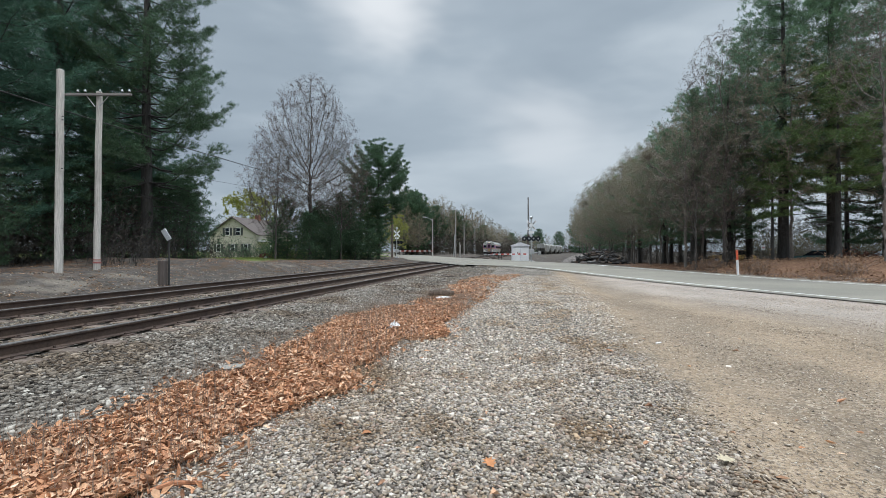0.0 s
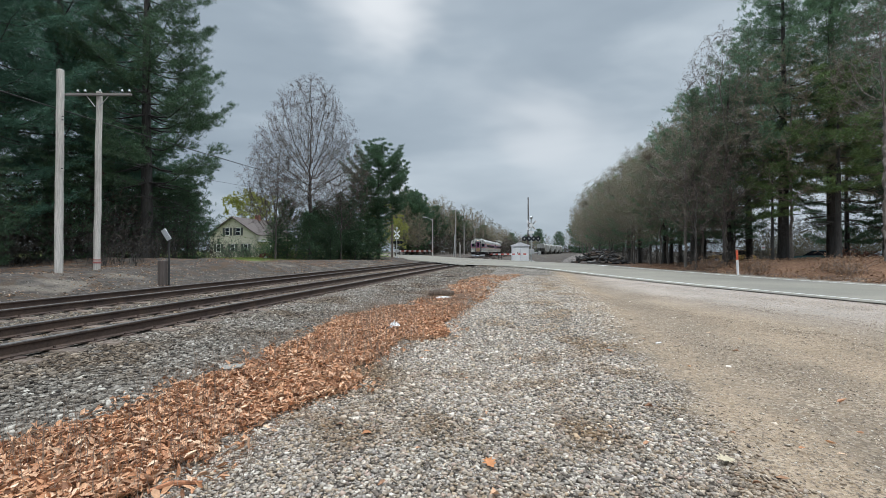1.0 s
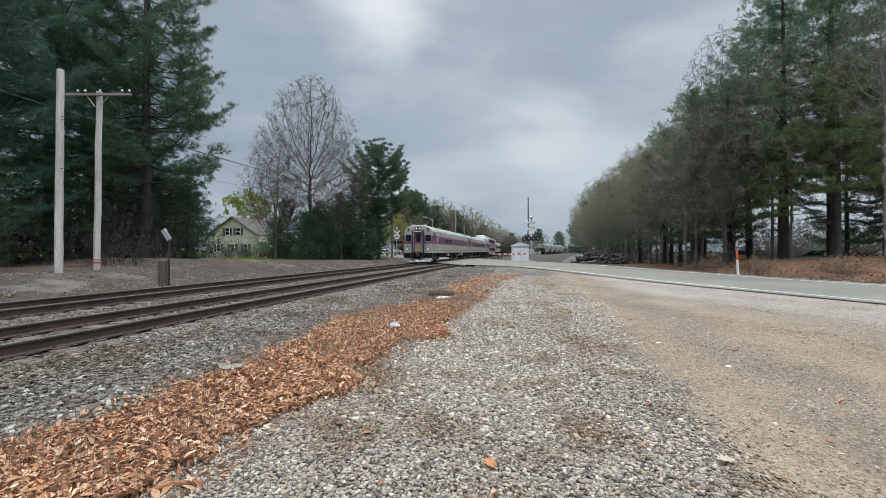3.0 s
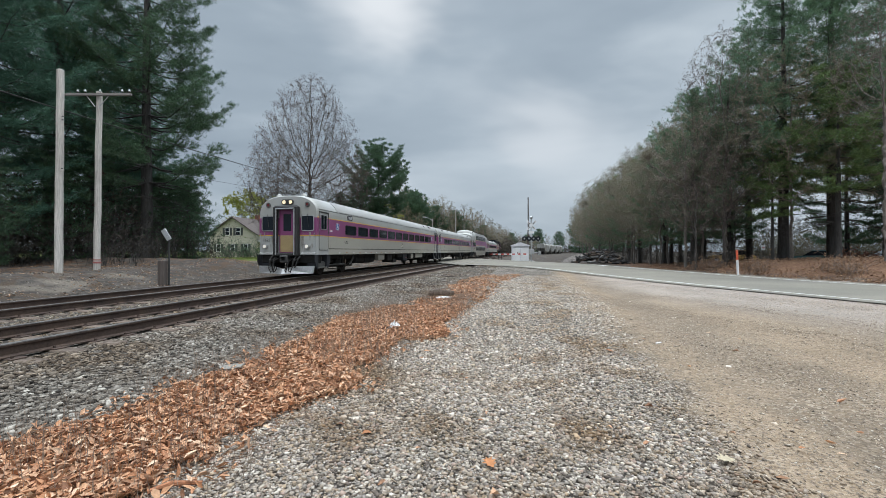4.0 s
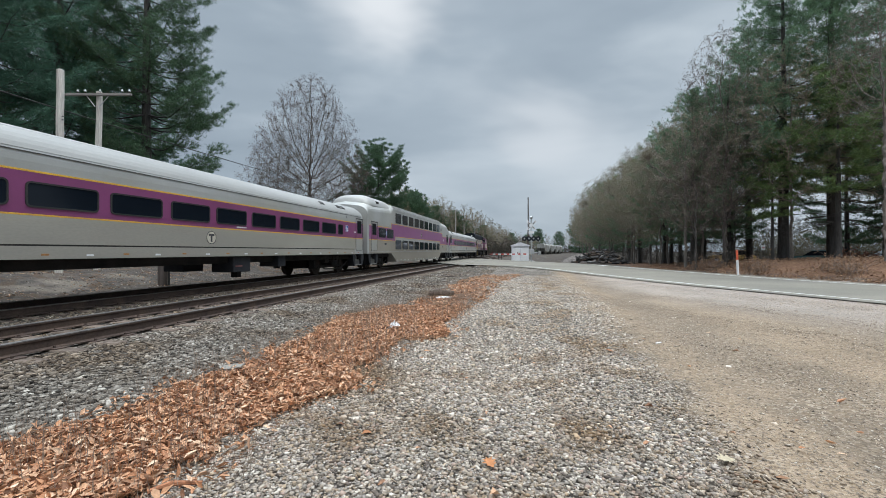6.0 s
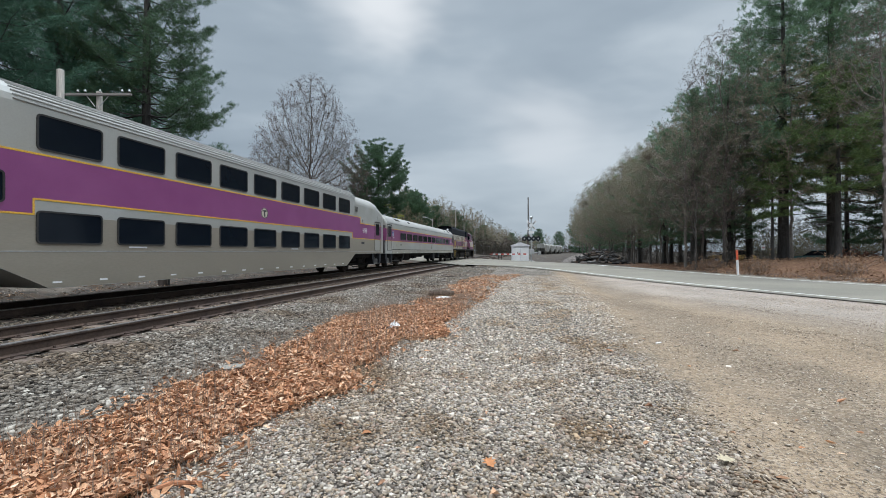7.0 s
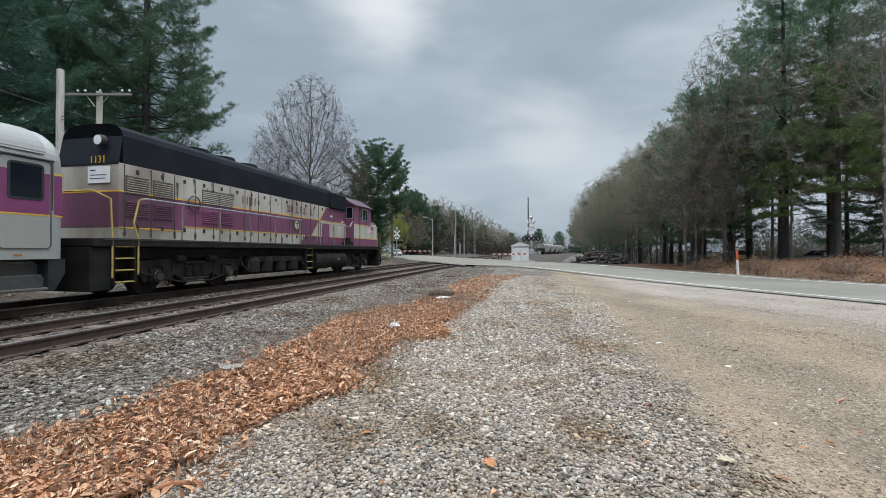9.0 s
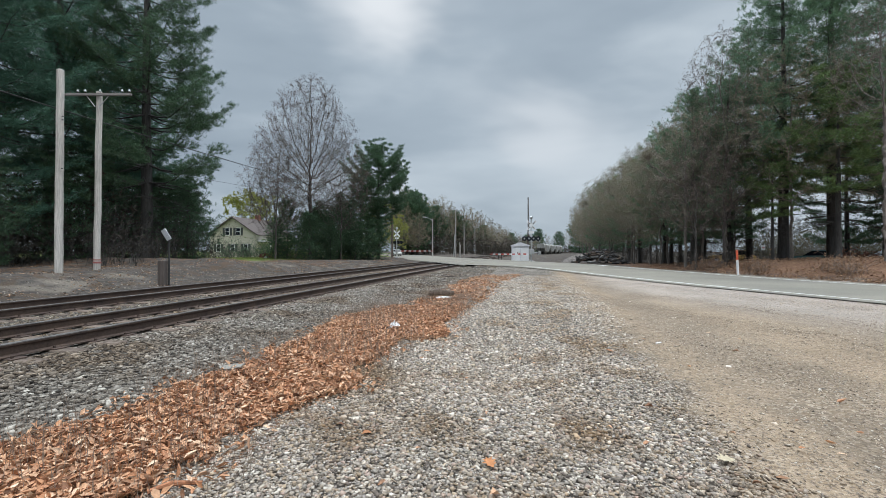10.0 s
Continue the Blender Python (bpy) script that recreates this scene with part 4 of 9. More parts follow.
def power_truck(car, y, wheelbase=2.75, r=0.5, label="heavy dusty two-axle power truck"):
    """A locomotive truck: cast side frames with pedestals, round journal covers, coil groups, brake cylinders and rods."""
    h = wheelbase / 2
    bg = part("bogie", MB().box(-0.95, 0.95, -0.4, 0.4, 0.4, 0.95, 0.05).box(-0.6, 0.6, -h - 0.7, h + 0.7, 0.35, 1.0, 0.05).box(-1.0, 1.0, -h - 0.82, -h - 0.68, 0.5, 0.95, 0.03).box(-1.0, 1.0, h + 0.68, h + 0.82, 0.5, 0.95, 0.03), M_UNDER, car, label)
    bg.matrix_basis = pose(0, y, 0)
    for s in (-1, 1):
        top = [(-2.15, 0.72), (-2.0, 0.93), (-0.9, 0.98), (-0.6, 0.86), (0.6, 0.86), (0.9, 0.98), (2.0, 0.93), (2.15, 0.72)]
        low = [(1.95, 0.70), (1.72, 0.36), (1.62, 0.36), (1.62, 0.74), (1.12, 0.74), (1.12, 0.36), (0.98, 0.36), (0.75, 0.52), (0.5, 0.40), (-0.5, 0.40), (-0.75, 0.52), (-0.98, 0.36), (-1.12, 0.36), (-1.12, 0.74), (-1.62, 0.74), (-1.62, 0.36), (-1.72, 0.36), (-1.95, 0.70)]
        part("side_frame", MB().prism([(a * wheelbase / 2.75, b) for a, b in top + low], "x", *sorted((s * 1.02, s * 1.16))), M_DUST, bg, "dusty cast side frame")
        part("spring_plank", MB().box(*sorted((s * 1.04, s * 1.24)), -0.52, 0.52, 0.32, 0.42, 0.02).box(*sorted((s * 1.04, s * 1.22)), -0.4, 0.4, 0.80, 0.90, 0.02), M_DUST, bg)
        for dy in (-0.3, 0.0, 0.3):
            coil = [(s * 1.14 + 0.10 * math.cos(a * 0.9), dy + 0.10 * math.sin(a * 0.9), 0.42 + 0.0095 * a) for a in range(42)]
            part("spring", MB().tube(coil, 0.024, 4), M_DUST, bg)
        for dy in (-h, h):
            part("wheel", wheel_mesh(s, dy, r), M_WHEEL, bg, "dark steel wheel")
            jb = part("axle_box", MB().box(*sorted((s * 0.98, s * 1.22)), dy - 0.20, dy + 0.20, 0.33, 0.72, 0.05).disc((s * 1.25, dy, r), "x", 0.17, 0.08, 20), M_DUST, bg, "dusty axle box with a round cover")
            part("axle_cover", MB().disc((s * 1.30, dy, r), "x", 0.10, 0.05, 16).ring((s * 1.29, dy, r), "x", 0.145, 0.014, 20, 4), M_STEELDARK, jb)
            for k in (-1, 1):
                part("brake_hanger", MB().tube([(s * 1.2, dy + k * 0.52, 0.9), (s * 1.16, dy + k * 0.56, 0.55), (s * 1.1, dy + k * 0.54, 0.28)], 0.035, 6).box(*sorted((s * 0.70, s * 0.86)), dy + k * 0.55 - 0.06, dy + k * 0.55 + 0.06, 0.35, 0.68, 0.02), M_DUST, bg)
            part("brake_cylinder", MB().cyl((s * 1.22, dy * 0.45 - 0.16, 0.98), (s * 1.22, dy * 0.45 + 0.16, 0.98), 0.10, n=14), M_DUST, bg)
        part("brake_rod", MB().tube([(s * 1.22, -h - 0.5, 0.62), (s * 1.24, -0.6, 0.30), (s * 1.24, 0.6, 0.28), (s * 1.22, h + 0.5, 0.60)], 0.025, 6), M_DUST, bg)
    for dy in (-h, h):
        part("axle", MB().cyl((-0.95, dy, r), (0.95, dy, r), 0.08, n=10), M_UNDER, bg)
    return bg


def coach_section(w, sill, shoulder, top, n=12):
    """Cross-section of a coach: straight sides and an arched roof."""
    right = [(w, sill), (w, shoulder)]
    for i in range(1, n + 1):
        a = math.pi / 2 * i / n
        right.append((w * 0.0 + w * math.cos(a) ** 0.72, shoulder + (top - shoulder) * math.sin(a) ** 0.95))
    right[-1] = (0, top)
    return [(-x, z) for x, z in right[:-1]][:1] + right + [(-x, z) for x, z in right[-2:0:-1]]


W = 1.54          # half the width of a coach


def access_sign():
    sign = plate(0.34, 0.34, 0.03, 0.004, 0.001).mesh("access_sign", M_BLUE)
    fig = MB()
    fig.ring((-0.01, -0.045, 0.007), "z", 0.085, 0.012, 18, 4).disc((-0.03, 0.125, 0.007), "z", 0.026, 0.006, 12)
    fig.box(-0.045, -0.02, -0.03, 0.095, 0.004, 0.01, 0.001).box(-0.03, 0.07, -0.045, -0.02, 0.004, 0.01, 0.001).box(-0.03, 0.05, 0.025, 0.045, 0.004, 0.01, 0.001)
    fig.box(0.06, 0.085, -0.12, -0.03, 0.004, 0.01, 0.001).box(0.06, 0.115, -0.125, -0.105, 0.004, 0.01, 0.001)
    fig = fig.mesh("wheelchair_figure", M_WHITE)
    return sign, fig, frame_ring(0.335, 0.335, 0.03, 0.012, 0.004, 0.004).mesh("sign_border", M_WHITE)


def add_access(car, y, z, x=W):
    s, f, b = access_sign()
    sg = part("access_sign", s, None, car, "wheelchair sign")
    sg.matrix_basis = Matrix.Translation((x + 0.004, y, z)) @ SIDE
    part("wheelchair_figure", f, None, sg)
    part("sign_border", b, None, sg)


def outline_signs(car, y, z, x):
    """Two white-framed pictograms side by side: a wheelchair and two plain figures."""
    s, f, b = access_sign()
    sg = part("access_sign", b, None, car, "white outlined wheelchair sign")
    sg.matrix_basis = Matrix.Translation((x + 0.001, y, z)) @ SIDE @ Matrix.Scale(0.85, 4)
    part("wheelchair_figure", f, None, sg)
    tw = part("sign_frame", frame_ring(0.34, 0.30, 0.02, 0.016, 0.004, 0.001), M_WHITE, car, "white outlined sign with two figures")
    tw.matrix_basis = Matrix.Translation((x + 0.001, y + 0.36, z)) @ SIDE
    for k in (-0.07, 0.07):
        part("figure_bar", MB().box(k - 0.04, k + 0.04, -0.10, 0.06, 0.002, 0.006, 0.001).disc((k, 0.09, 0.004), "z", 0.025, 0.004, 10), M_WHITE, tw)


def add_roundel(car, y, z, x=W, r=0.21):
    """A plain white roundel with a dark bar shape."""
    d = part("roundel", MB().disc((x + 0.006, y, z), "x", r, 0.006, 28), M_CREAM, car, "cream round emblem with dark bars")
    part("emblem_rim", MB().ring((x + 0.009, y, z), "x", r * 0.93, 0.012, 28, 4), M_INK, d)
    part("emblem_bar", MB().box(x + 0.009, x + 0.013, y - 0.12, y + 0.12, z + 0.05, z + 0.11, 0.001).box(x + 0.009, x + 0.013, y - 0.035, y + 0.035, z - 0.14, z + 0.06, 0.001), M_INK, d)


def side_door(car, y, z0, z1, w=0.86, glass=True, x=W, split=False, wmesh=None):
    """A sliding vestibule door with its seal, a window and the stepwell under it, on the lot side and on the other."""
    for s in (1, -1):
        m = Matrix.Translation((s * (x + 0.002), y, (z0 + z1) / 2)) @ (SIDE if s > 0 else Matrix.Rotation(math.pi, 4, "Z") @ SIDE)
        door = part("door", plate(w, z1 - z0, 0.07, 0.012, 0.0), M_SILVER, car, "grey sliding vestibule door")
        door.matrix_basis = m
        part("door_seal", frame_ring(w + 0.05, z1 - z0 + 0.05, 0.10, 0.018, 0.02), M_STEP, door)
        part("door_hood", MB().box(-w / 2 - 0.04, w / 2 + 0.06, (z1 - z0) / 2 + 0.02, (z1 - z0) / 2 + 0.06, 0.0, 0.05, 0.012).box(w / 2 + 0.02, w / 2 + 0.05, -0.1, (z1 - z0) / 2 + 0.02, 0.0, 0.03, 0.008), M_STEELDARK, door)
        part("door_band", plate(w - 0.02, 0.84, 0.01, 0.004, 0.011).moved(Matrix.Translation((0, 2.36 - (z0 + z1) / 2, 0))), M_PURPLE, door)
        part("door_stripe", plate(w - 0.02, 0.035, 0.004, 0.004, 0.012).moved(Matrix.Translation((0, 1.925 - (z0 + z1) / 2, 0))), M_YELLOW, door)
        zc = 2.58 - (z0 + z1) / 2
        fr = part("door_window_frame", frame_ring(w * 0.72, 0.74, 0.08, 0.045, 0.012, 0.014).moved(Matrix.Translation((0, zc, 0))), M_CHROME if split else M_RUBBER, door)
        part("pane", plate(w * 0.66, 0.68, 0.05, 0.006, 0.014).moved(Matrix.Translation((0, zc, 0))), M_GLASS, door)
        if split:
            part("mullion", MB().box(-0.015, 0.015, zc - 0.34, zc + 0.34, 0.014, 0.026, 0.003), M_CHROME, fr)
        a = sorted((s * x * 0.62, s * (x - 0.03)))
        well = part("stepwell", MB().box(a[0], a[1], y - w / 2 - 0.06, y - w / 2, 0.36, z0, 0.01).box(a[0], a[1], y + w / 2, y + w / 2 + 0.06, 0.36, z0, 0.01).box(s * x * 0.62 - 0.02, s * x * 0.62 + 0.02, y - w / 2, y + w / 2, 0.36, z0 + 0.05, 0.005), M_BOX, car, "dark stepwell")
        for d, wide in ((-1, 0.2), (1, 0.2)):
            y1 = y + d * (w / 2 + 0.02)
            e0, e1 = sorted((s * (x - 0.06), s * (x - 0.03)))
            part("step_apron", MB().prism([(y1, 1.03), (y1 + d * wide * 1.5, 1.03), (y1 + d * wide * 1.5, 0.72), (y1 + d * wide * 0.5, 0.36), (y1, 0.36)][::d], "x", e0, e1), M_BOX, well)
        for i in range(3):
            b = sorted((s * x * 0.62, s * (x * (0.98 - 0.11 * i))))
            part("step_tread", MB().box(b[0], b[1], y - w / 2, y + w / 2, 0.38 + 0.27 * i, 0.44 + 0.27 * i, 0.01), M_TREAD, well)
            part("riser", MB().box(*sorted((s * (x * (0.90 - 0.11 * i)), s * (x * (0.90 - 0.11 * i) - 0.01))), y - w / 2, y + w / 2, 0.44 + 0.27 * i, 0.66 + 0.27 * i, 0.002), M_STEP, well)
            e = sorted((s * (x * (0.98 - 0.11 * i)), s * (x * (0.98 - 0.11 * i) + 0.012)))
            part("step_edge", MB().box(e[0], e[1], y - w / 2 + 0.03, y + w / 2 - 0.03, 0.41 + 0.27 * i, 0.44 + 0.27 * i, 0.002), M_TREAD, well)


def gangway(car, y, sgn, z0=1.1, z1=3.3, out=0.28, half=0.55):
    """The dark diaphragm round an end door."""
    mb = MB()
    a, b = sorted((y, y + sgn * out))
    for x0, x1 in ((-half, -half + 0.14), (half - 0.14, half)):
        mb.box(x0, x1, a, b, z0, z1, 0.03)
    mb.box(-half, half, a, b, z1 - 0.14, z1 + 0.02, 0.04).box(-half, half, a, b, z0 - 0.06, z0 + 0.06, 0.02)
    g = part("gangway", mb, M_RUBBER, car, "black rubber gangway diaphragm")
    a, b = sorted((y - sgn * 0.0, y + sgn * 0.03))
    part("end_door", MB().box(-0.40, 0.40, a, b, z0 + 0.06, z1 - 0.16, 0.01), M_PURPLE, g, "purple end door")
    a, b = sorted((y + sgn * 0.03, y + sgn * 0.036))
    part("pane", MB().box(-0.22, 0.22, a, b, 2.3, 2.95, 0.002), M_GLASS, g)


def end_bands(car, y, sgn):
    """The purple band and yellow stripes carried round the corners of an end."""
    def box(x0, x1, d0, d1, z0, z1, b):
        return MB().box(x0, x1, *sorted((y - sgn * d0, y - sgn * d1)), z0, z1, b)
    # added dark sheet: dirt plus the neighbouring car's shade put into its colour
    part("end_shade_sheet", box(-W * 0.955, W * 0.955, -0.004, 0.05, 1.06, 3.0, 0.003), M_STEP, car, "car end darkened for dirt and the next car's shade")
    part("end_band", box(-W * 0.97, W * 0.97, -0.006, 0.06, 1.945, 2.772, 0.004), M_PURPLE, car, "purple band across the end")
    for s in (-1, 1):
        a, b = sorted((s * W * 0.955, s * (W * 0.995)))
        part("corner_band", box(a, b, 0.0, 0.31, 1.945, 2.772, 0.012), M_PURPLE, car)
        part("corner_stripe", box(a - 0.002, b + 0.002, 0.0, 0.31, 2.775, 2.812, 0.004), M_YELLOW, car)
        part("corner_stripe", box(a - 0.002, b + 0.002, 0.0, 0.31, 1.907, 1.942, 0.004), M_YELLOW, car)


def underfloor(car, L, seed, boxes):
    """Frame, tanks and boxes slung under the floor."""
    part("underframe", MB().box(-1.2, 1.2, 0.9, L - 0.9, 0.78, 1.04, 0.02), M_UNDER, car, "dark underframe")
    for kind, y0, y1, z0, z1, mat in boxes:
        for s in (-1, 1):
            if kind == "box":
                part("equipment_box", MB().box(*sorted((s * 0.55, s * 1.42)), y0, y1, z0, z1, 0.025), mat, car)
            elif kind == "tank":
                r = (z1 - z0) / 2
                part("air_tank", MB().tube([(s * 1.02, y0, z0 + r), (s * 1.02, y0 + 0.08, z0 + r), (s * 1.02, y1 - 0.08, z0 + r), (s * 1.02, y1, z0 + r)], [r * 0.6, r, r, r * 0.6], 16), mat, car)
            else:
                for yy in np.linspace(y0, y1, 4):
                    part("brake_pipe", MB().tube([(s * 1.2, yy, 1.0), (s * 1.25, yy + 0.05, z0 + 0.08), (s * 1.2, yy + 0.25, z0), (s * 1.15, yy + 0.35, 1.0)], 0.025, 5), mat, car)


def end_kit(car, y, sgn):
    """Coupler, hoses and jumper cables at one end."""
    a, b = sorted((y - sgn * 0.5, y + sgn * 0.30))
    c = part("coupler", MB().box(-0.13, 0.13, a, b, 0.72, 0.96, 0.04).box(-0.2, 0.2, *sorted((y + sgn * 0.12, y + sgn * 0.30)), 0.66, 1.0, 0.05), M_STEELDARK, car, "steel coupler")
    for x in (-0.75, -0.55, 0.5, 0.7):
        h = MB().tube([(x, y, 0.98), (x, y + sgn * 0.22, 0.78), (x * 0.9, y + sgn * 0.28, 0.5), (x * 0.75, y + sgn * 0.2, 0.42)], 0.028, 6)
        part("air_hose", h, M_RUBBER, c)


CAB_SET = 0.20    # the cab coach's flat face stands close before its first door


def coach(number, cab, label, light_roof=False):
    L = 25.40
    car = thing("cab_coach" if cab else "passenger_coach", pose(FAR_TRACK, 0, RAIL), label, "train car", "cars of the train")
    sec = coach_section(W, 1.03, 2.98, 3.86)
    taper = 0.10
    body = MB()
    n = len(sec)
    nose = CAB_SET if cab else 0.0
    rings = [(nose, 0.962, -0.06), (nose + 0.08, 0.992, -0.015), (nose + 0.22, 1.0, 0.0), (L - 0.28, 1.0, 0.0), (L - 0.10, 0.992, -0.015), (L, 0.962, -0.06)]
    vs = []
    for y, k, dz in rings:
        vs += [(x * k, y, z if z < 2.9 else z + dz * (z - 2.9) / 0.9) for x, z in sec]
    fs = []
    for i in range(len(rings) - 1):
        fs += [(i * n + j, (i + 1) * n + j, (i + 1) * n + (j + 1) % n, i * n + (j + 1) % n) for j in range(n)]
    fs += [tuple(range(n)), tuple(range((len(rings)) * n - 1, (len(rings) - 1) * n - 1, -1))]
    body.add(vs, fs)
    part("body", body, M_SILVER, car, "grey painted steel body")
    # lower wall, seams, roof sheet
    band(car, "lower_wall", W, 0.32, L - 0.32, 1.33, 1.905, M_LOWER if not light_roof else M_SILVER, "grey lower wall")
    band(car, "skirt", W + 0.010, 1.30, L - 1.30, 1.025, 1.295, M_LOWER, "grey skirt rail")
    # near-black strip paints the shadow of the ledge along the skirt seam
    band(car, "skirt_seam_shade", W - 0.001, 1.30, L - 1.30, 1.294, 1.332, M_UNDER)
    part("roof_sheet", MB().prism([(x * 1.004, z + 0.012) for x, z in sec if z > 3.22] + [(x * 0.99, z - 0.02) for x, z in reversed(sec) if z > 3.22], "y", 2.2 if cab else 0.3, L - 0.3), M_ROOF, car, "grey ribbed roof")
    rib = MB()
    for x, z in sec[::3]:
        if z > 3.5 and x > -0.2:
            rib.box(x * 1.004 - 0.008, x * 1.004 + 0.008, 2.2, L - 0.9, z + 0.002, z + 0.015, 0.003)
    part("roof_rib", rib, M_ROOF, car)
    part("drip_rail", MB().box(W - 0.03, W + 0.004, 0.35, L - 0.35, 3.17, 3.182, 0.003).box(-W - 0.004, -W + 0.03, 0.35, L - 0.35, 3.17, 3.182, 0.003), M_STEP, car)
    for y0 in (() if cab else (2.4, 2.68, 2.96, 3.24, 5.9, 6.15)) + (20.5, 20.75, 22.3, 22.55, 22.8, 23.05):
        part("roof_grille", MB().prism([(1.21, 3.60), (1.375, 3.455), (1.395, 3.475), (1.23, 3.62)][::-1], "y", y0, y0 + 0.17), M_UNDER, car)
    k0 = 0.40 if cab else 0.30
    band(car, "purple_band", W, k0, L - k0, 1.94, 2.775, M_PURPLE, "purple window band")
    band(car, "yellow_stripe", W + 0.002, k0, L - k0, 2.775, 2.815, M_YELLOW, "yellow stripe")
    band(car, "yellow_stripe", W + 0.002, k0, L - k0, 1.905, 1.94, M_YELLOW, "yellow stripe")
    wm = window_meshes(1.44, 0.52)
    for i in range(11):
        for s in (1, -1):
            m = Matrix.Translation((s * (W + 0.004), 3.88 + 1.716 * i, 2.33)) @ (SIDE if s > 0 else Matrix.Rotation(math.pi, 4, "Z") @ SIDE)
            add_window(car, wm, m)
    wm2 = window_meshes(0.55, 0.52)
    add_window(car, wm2, Matrix.Translation((W + 0.004, 22.30, 2.33)) @ SIDE)
    side_door(car, 0.77 if cab else 0.64, 1.26, 3.02, 0.86, not cab, W, split=cab)
    side_door(car, L - 0.68, 1.26, 3.02, 0.86, True, W)
    add_access(car, 2.24 if cab else 1.42, 2.44)
    add_access(car, 23.08, 2.42)
    part("notice_plate", MB().box(W + 0.004, W + 0.008, 24.0, 24.28, 2.24, 2.31, 0.002), M_WHITE, car)
    part("red_line", MB().box(W + 0.008, W + 0.010, 24.02, 24.26, 2.285, 2.297, 0.001), M_RED, car)
    part("notice_plate", MB().box(W + 0.004, W + 0.008, 1.40, 1.68, 2.17, 2.25, 0.002), M_WHITE, car, "white notice with red line")
    part("notice_plate", MB().box(W + 0.004, W + 0.008, 14.4, 14.9, 1.99, 2.03, 0.002), M_WHITE, car)
    part("red_line", MB().box(W + 0.008, W + 0.010, 1.42, 1.66, 2.215, 2.232, 0.001), M_RED, car)
    add_roundel(car, 13.25, 1.62)
    t = part("car_number", letters(number, 0.22), None, car, "black car number")
    t.matrix_basis = Matrix.Translation((W + 0.006, 3.3, 1.66)) @ SIDE
    if cab:
        p = part("number_board", plate(0.62, 0.25, 0.06, 0.02).moved(Matrix.Translation((W, 3.75, 3.0)) @ SIDE), M_INK, car, "black number board")
        t = part("board_number", letters(number, 0.22, material=M_WHITE), None, p)
        t.matrix_basis = Matrix.Translation((W + 0.023, 3.75, 3.0)) @ SIDE
    for y0 in np.arange(2.4, L - 1, 1.77):
        part("reflector", MB().box(W + 0.012, W + 0.018, y0, y0 + 0.16, 1.08, 1.125, 0.001), M_WHITE, car)
        part("reflector", MB().box(W + 0.012, W + 0.018, y0 + 0.88, y0 + 1.02, 1.10, 1.14, 0.001), M_AMBER, car, "dull amber reflector")
    for y0 in (1.45, 2.15, 23.6):
        part("access_hatch", MB().box(W + 0.003, W + 0.014, y0, y0 + 0.2, 1.55 - 0.2 * (y0 < 2), 1.75 - 0.2 * (y0 < 2), 0.006), M_LOWER, car)
    bogie(car, 3.05)
    bogie(car, L - 3.05)
    gear = [("tank", 5.3, 7.0, 0.46, 0.9, M_UNDER), ("pipe", 4.9, 7.4, 0.55, 0.9, M_DUST), ("box", 14.4, 15.3, 0.47, 1.0, M_BOX), ("box", 17.0, 17.5, 0.58, 1.0, M_BOX)]
    if cab:
        gear = [("tank", 5.2, 6.6, 0.48, 0.94, M_UNDER), ("tank", 6.5, 8.3, 0.46, 0.96, M_UNDER), ("box", 8.45, 9.65, 0.62, 1.0, M_LOWER), ("box", 10.3, 11.2, 0.55, 1.0, M_UNDER), ("pipe", 11.4, 12.3, 0.36, 0.9, M_DUST), ("box", 11.5, 12.25, 0.40, 0.62, M_UNDER), ("box", 12.5, 13.7, 0.74, 1.0, M_UNDER),
                ("box", 13.9, 15.1, 0.47, 1.0, M_BOX), ("box", 15.4, 16.1, 0.62, 1.0, M_UNDER), ("box", 16.12, 16.85, 0.58, 1.0, M_LOWER), ("box", 17.0, 17.5, 0.64, 1.0, M_UNDER), ("box", 17.55, 19.9, 0.64, 1.0, M_LOWER)]
    underfloor(car, L, 1, gear)
    part("box_label", MB().box(1.42, 1.426, 14.5, 14.85, 0.66, 0.70, 0.001), M_FADED, car)
    part("mud_flap", MB().box(1.0, 1.25, 14.8, 15.02, 0.28, 1.0, 0.01), M_UNDER, car)
    gangway(car, L, 1)
    end_kit(car, L, 1)
    end_bands(car, L, 1)
    part("brake_rod", MB().tube([(1.25, 4.9, 0.95), (1.3, 4.6, 0.7), (1.25, 4.35, 0.45)], 0.05, 6).tube([(1.25, 1.6, 0.5), (1.3, 2.4, 0.52), (1.3, 3.6, 0.5)], 0.03, 6), M_STEP, car)
    if cab:
        before = set(car.children)
        cab_front(car)
        for ob in set(car.children) - before:
            ob.matrix_basis = Matrix.Translation((0, CAB_SET, 0)) @ ob.matrix_basis
    else:
        gangway(car, 0, -1)
        end_kit(car, 0, -1)
        end_bands(car, 0, -1)
        part("grab_rail", MB().tube([(W - 0.05, -0.12, 1.05), (W - 0.05, -0.14, 1.8)], 0.025, 6), M_GALV, car)
    part("side_lamp", MB().box(W, W + 0.05, 23.0, 23.12, 3.0, 3.1, 0.02), M_GALV, car)
    return car


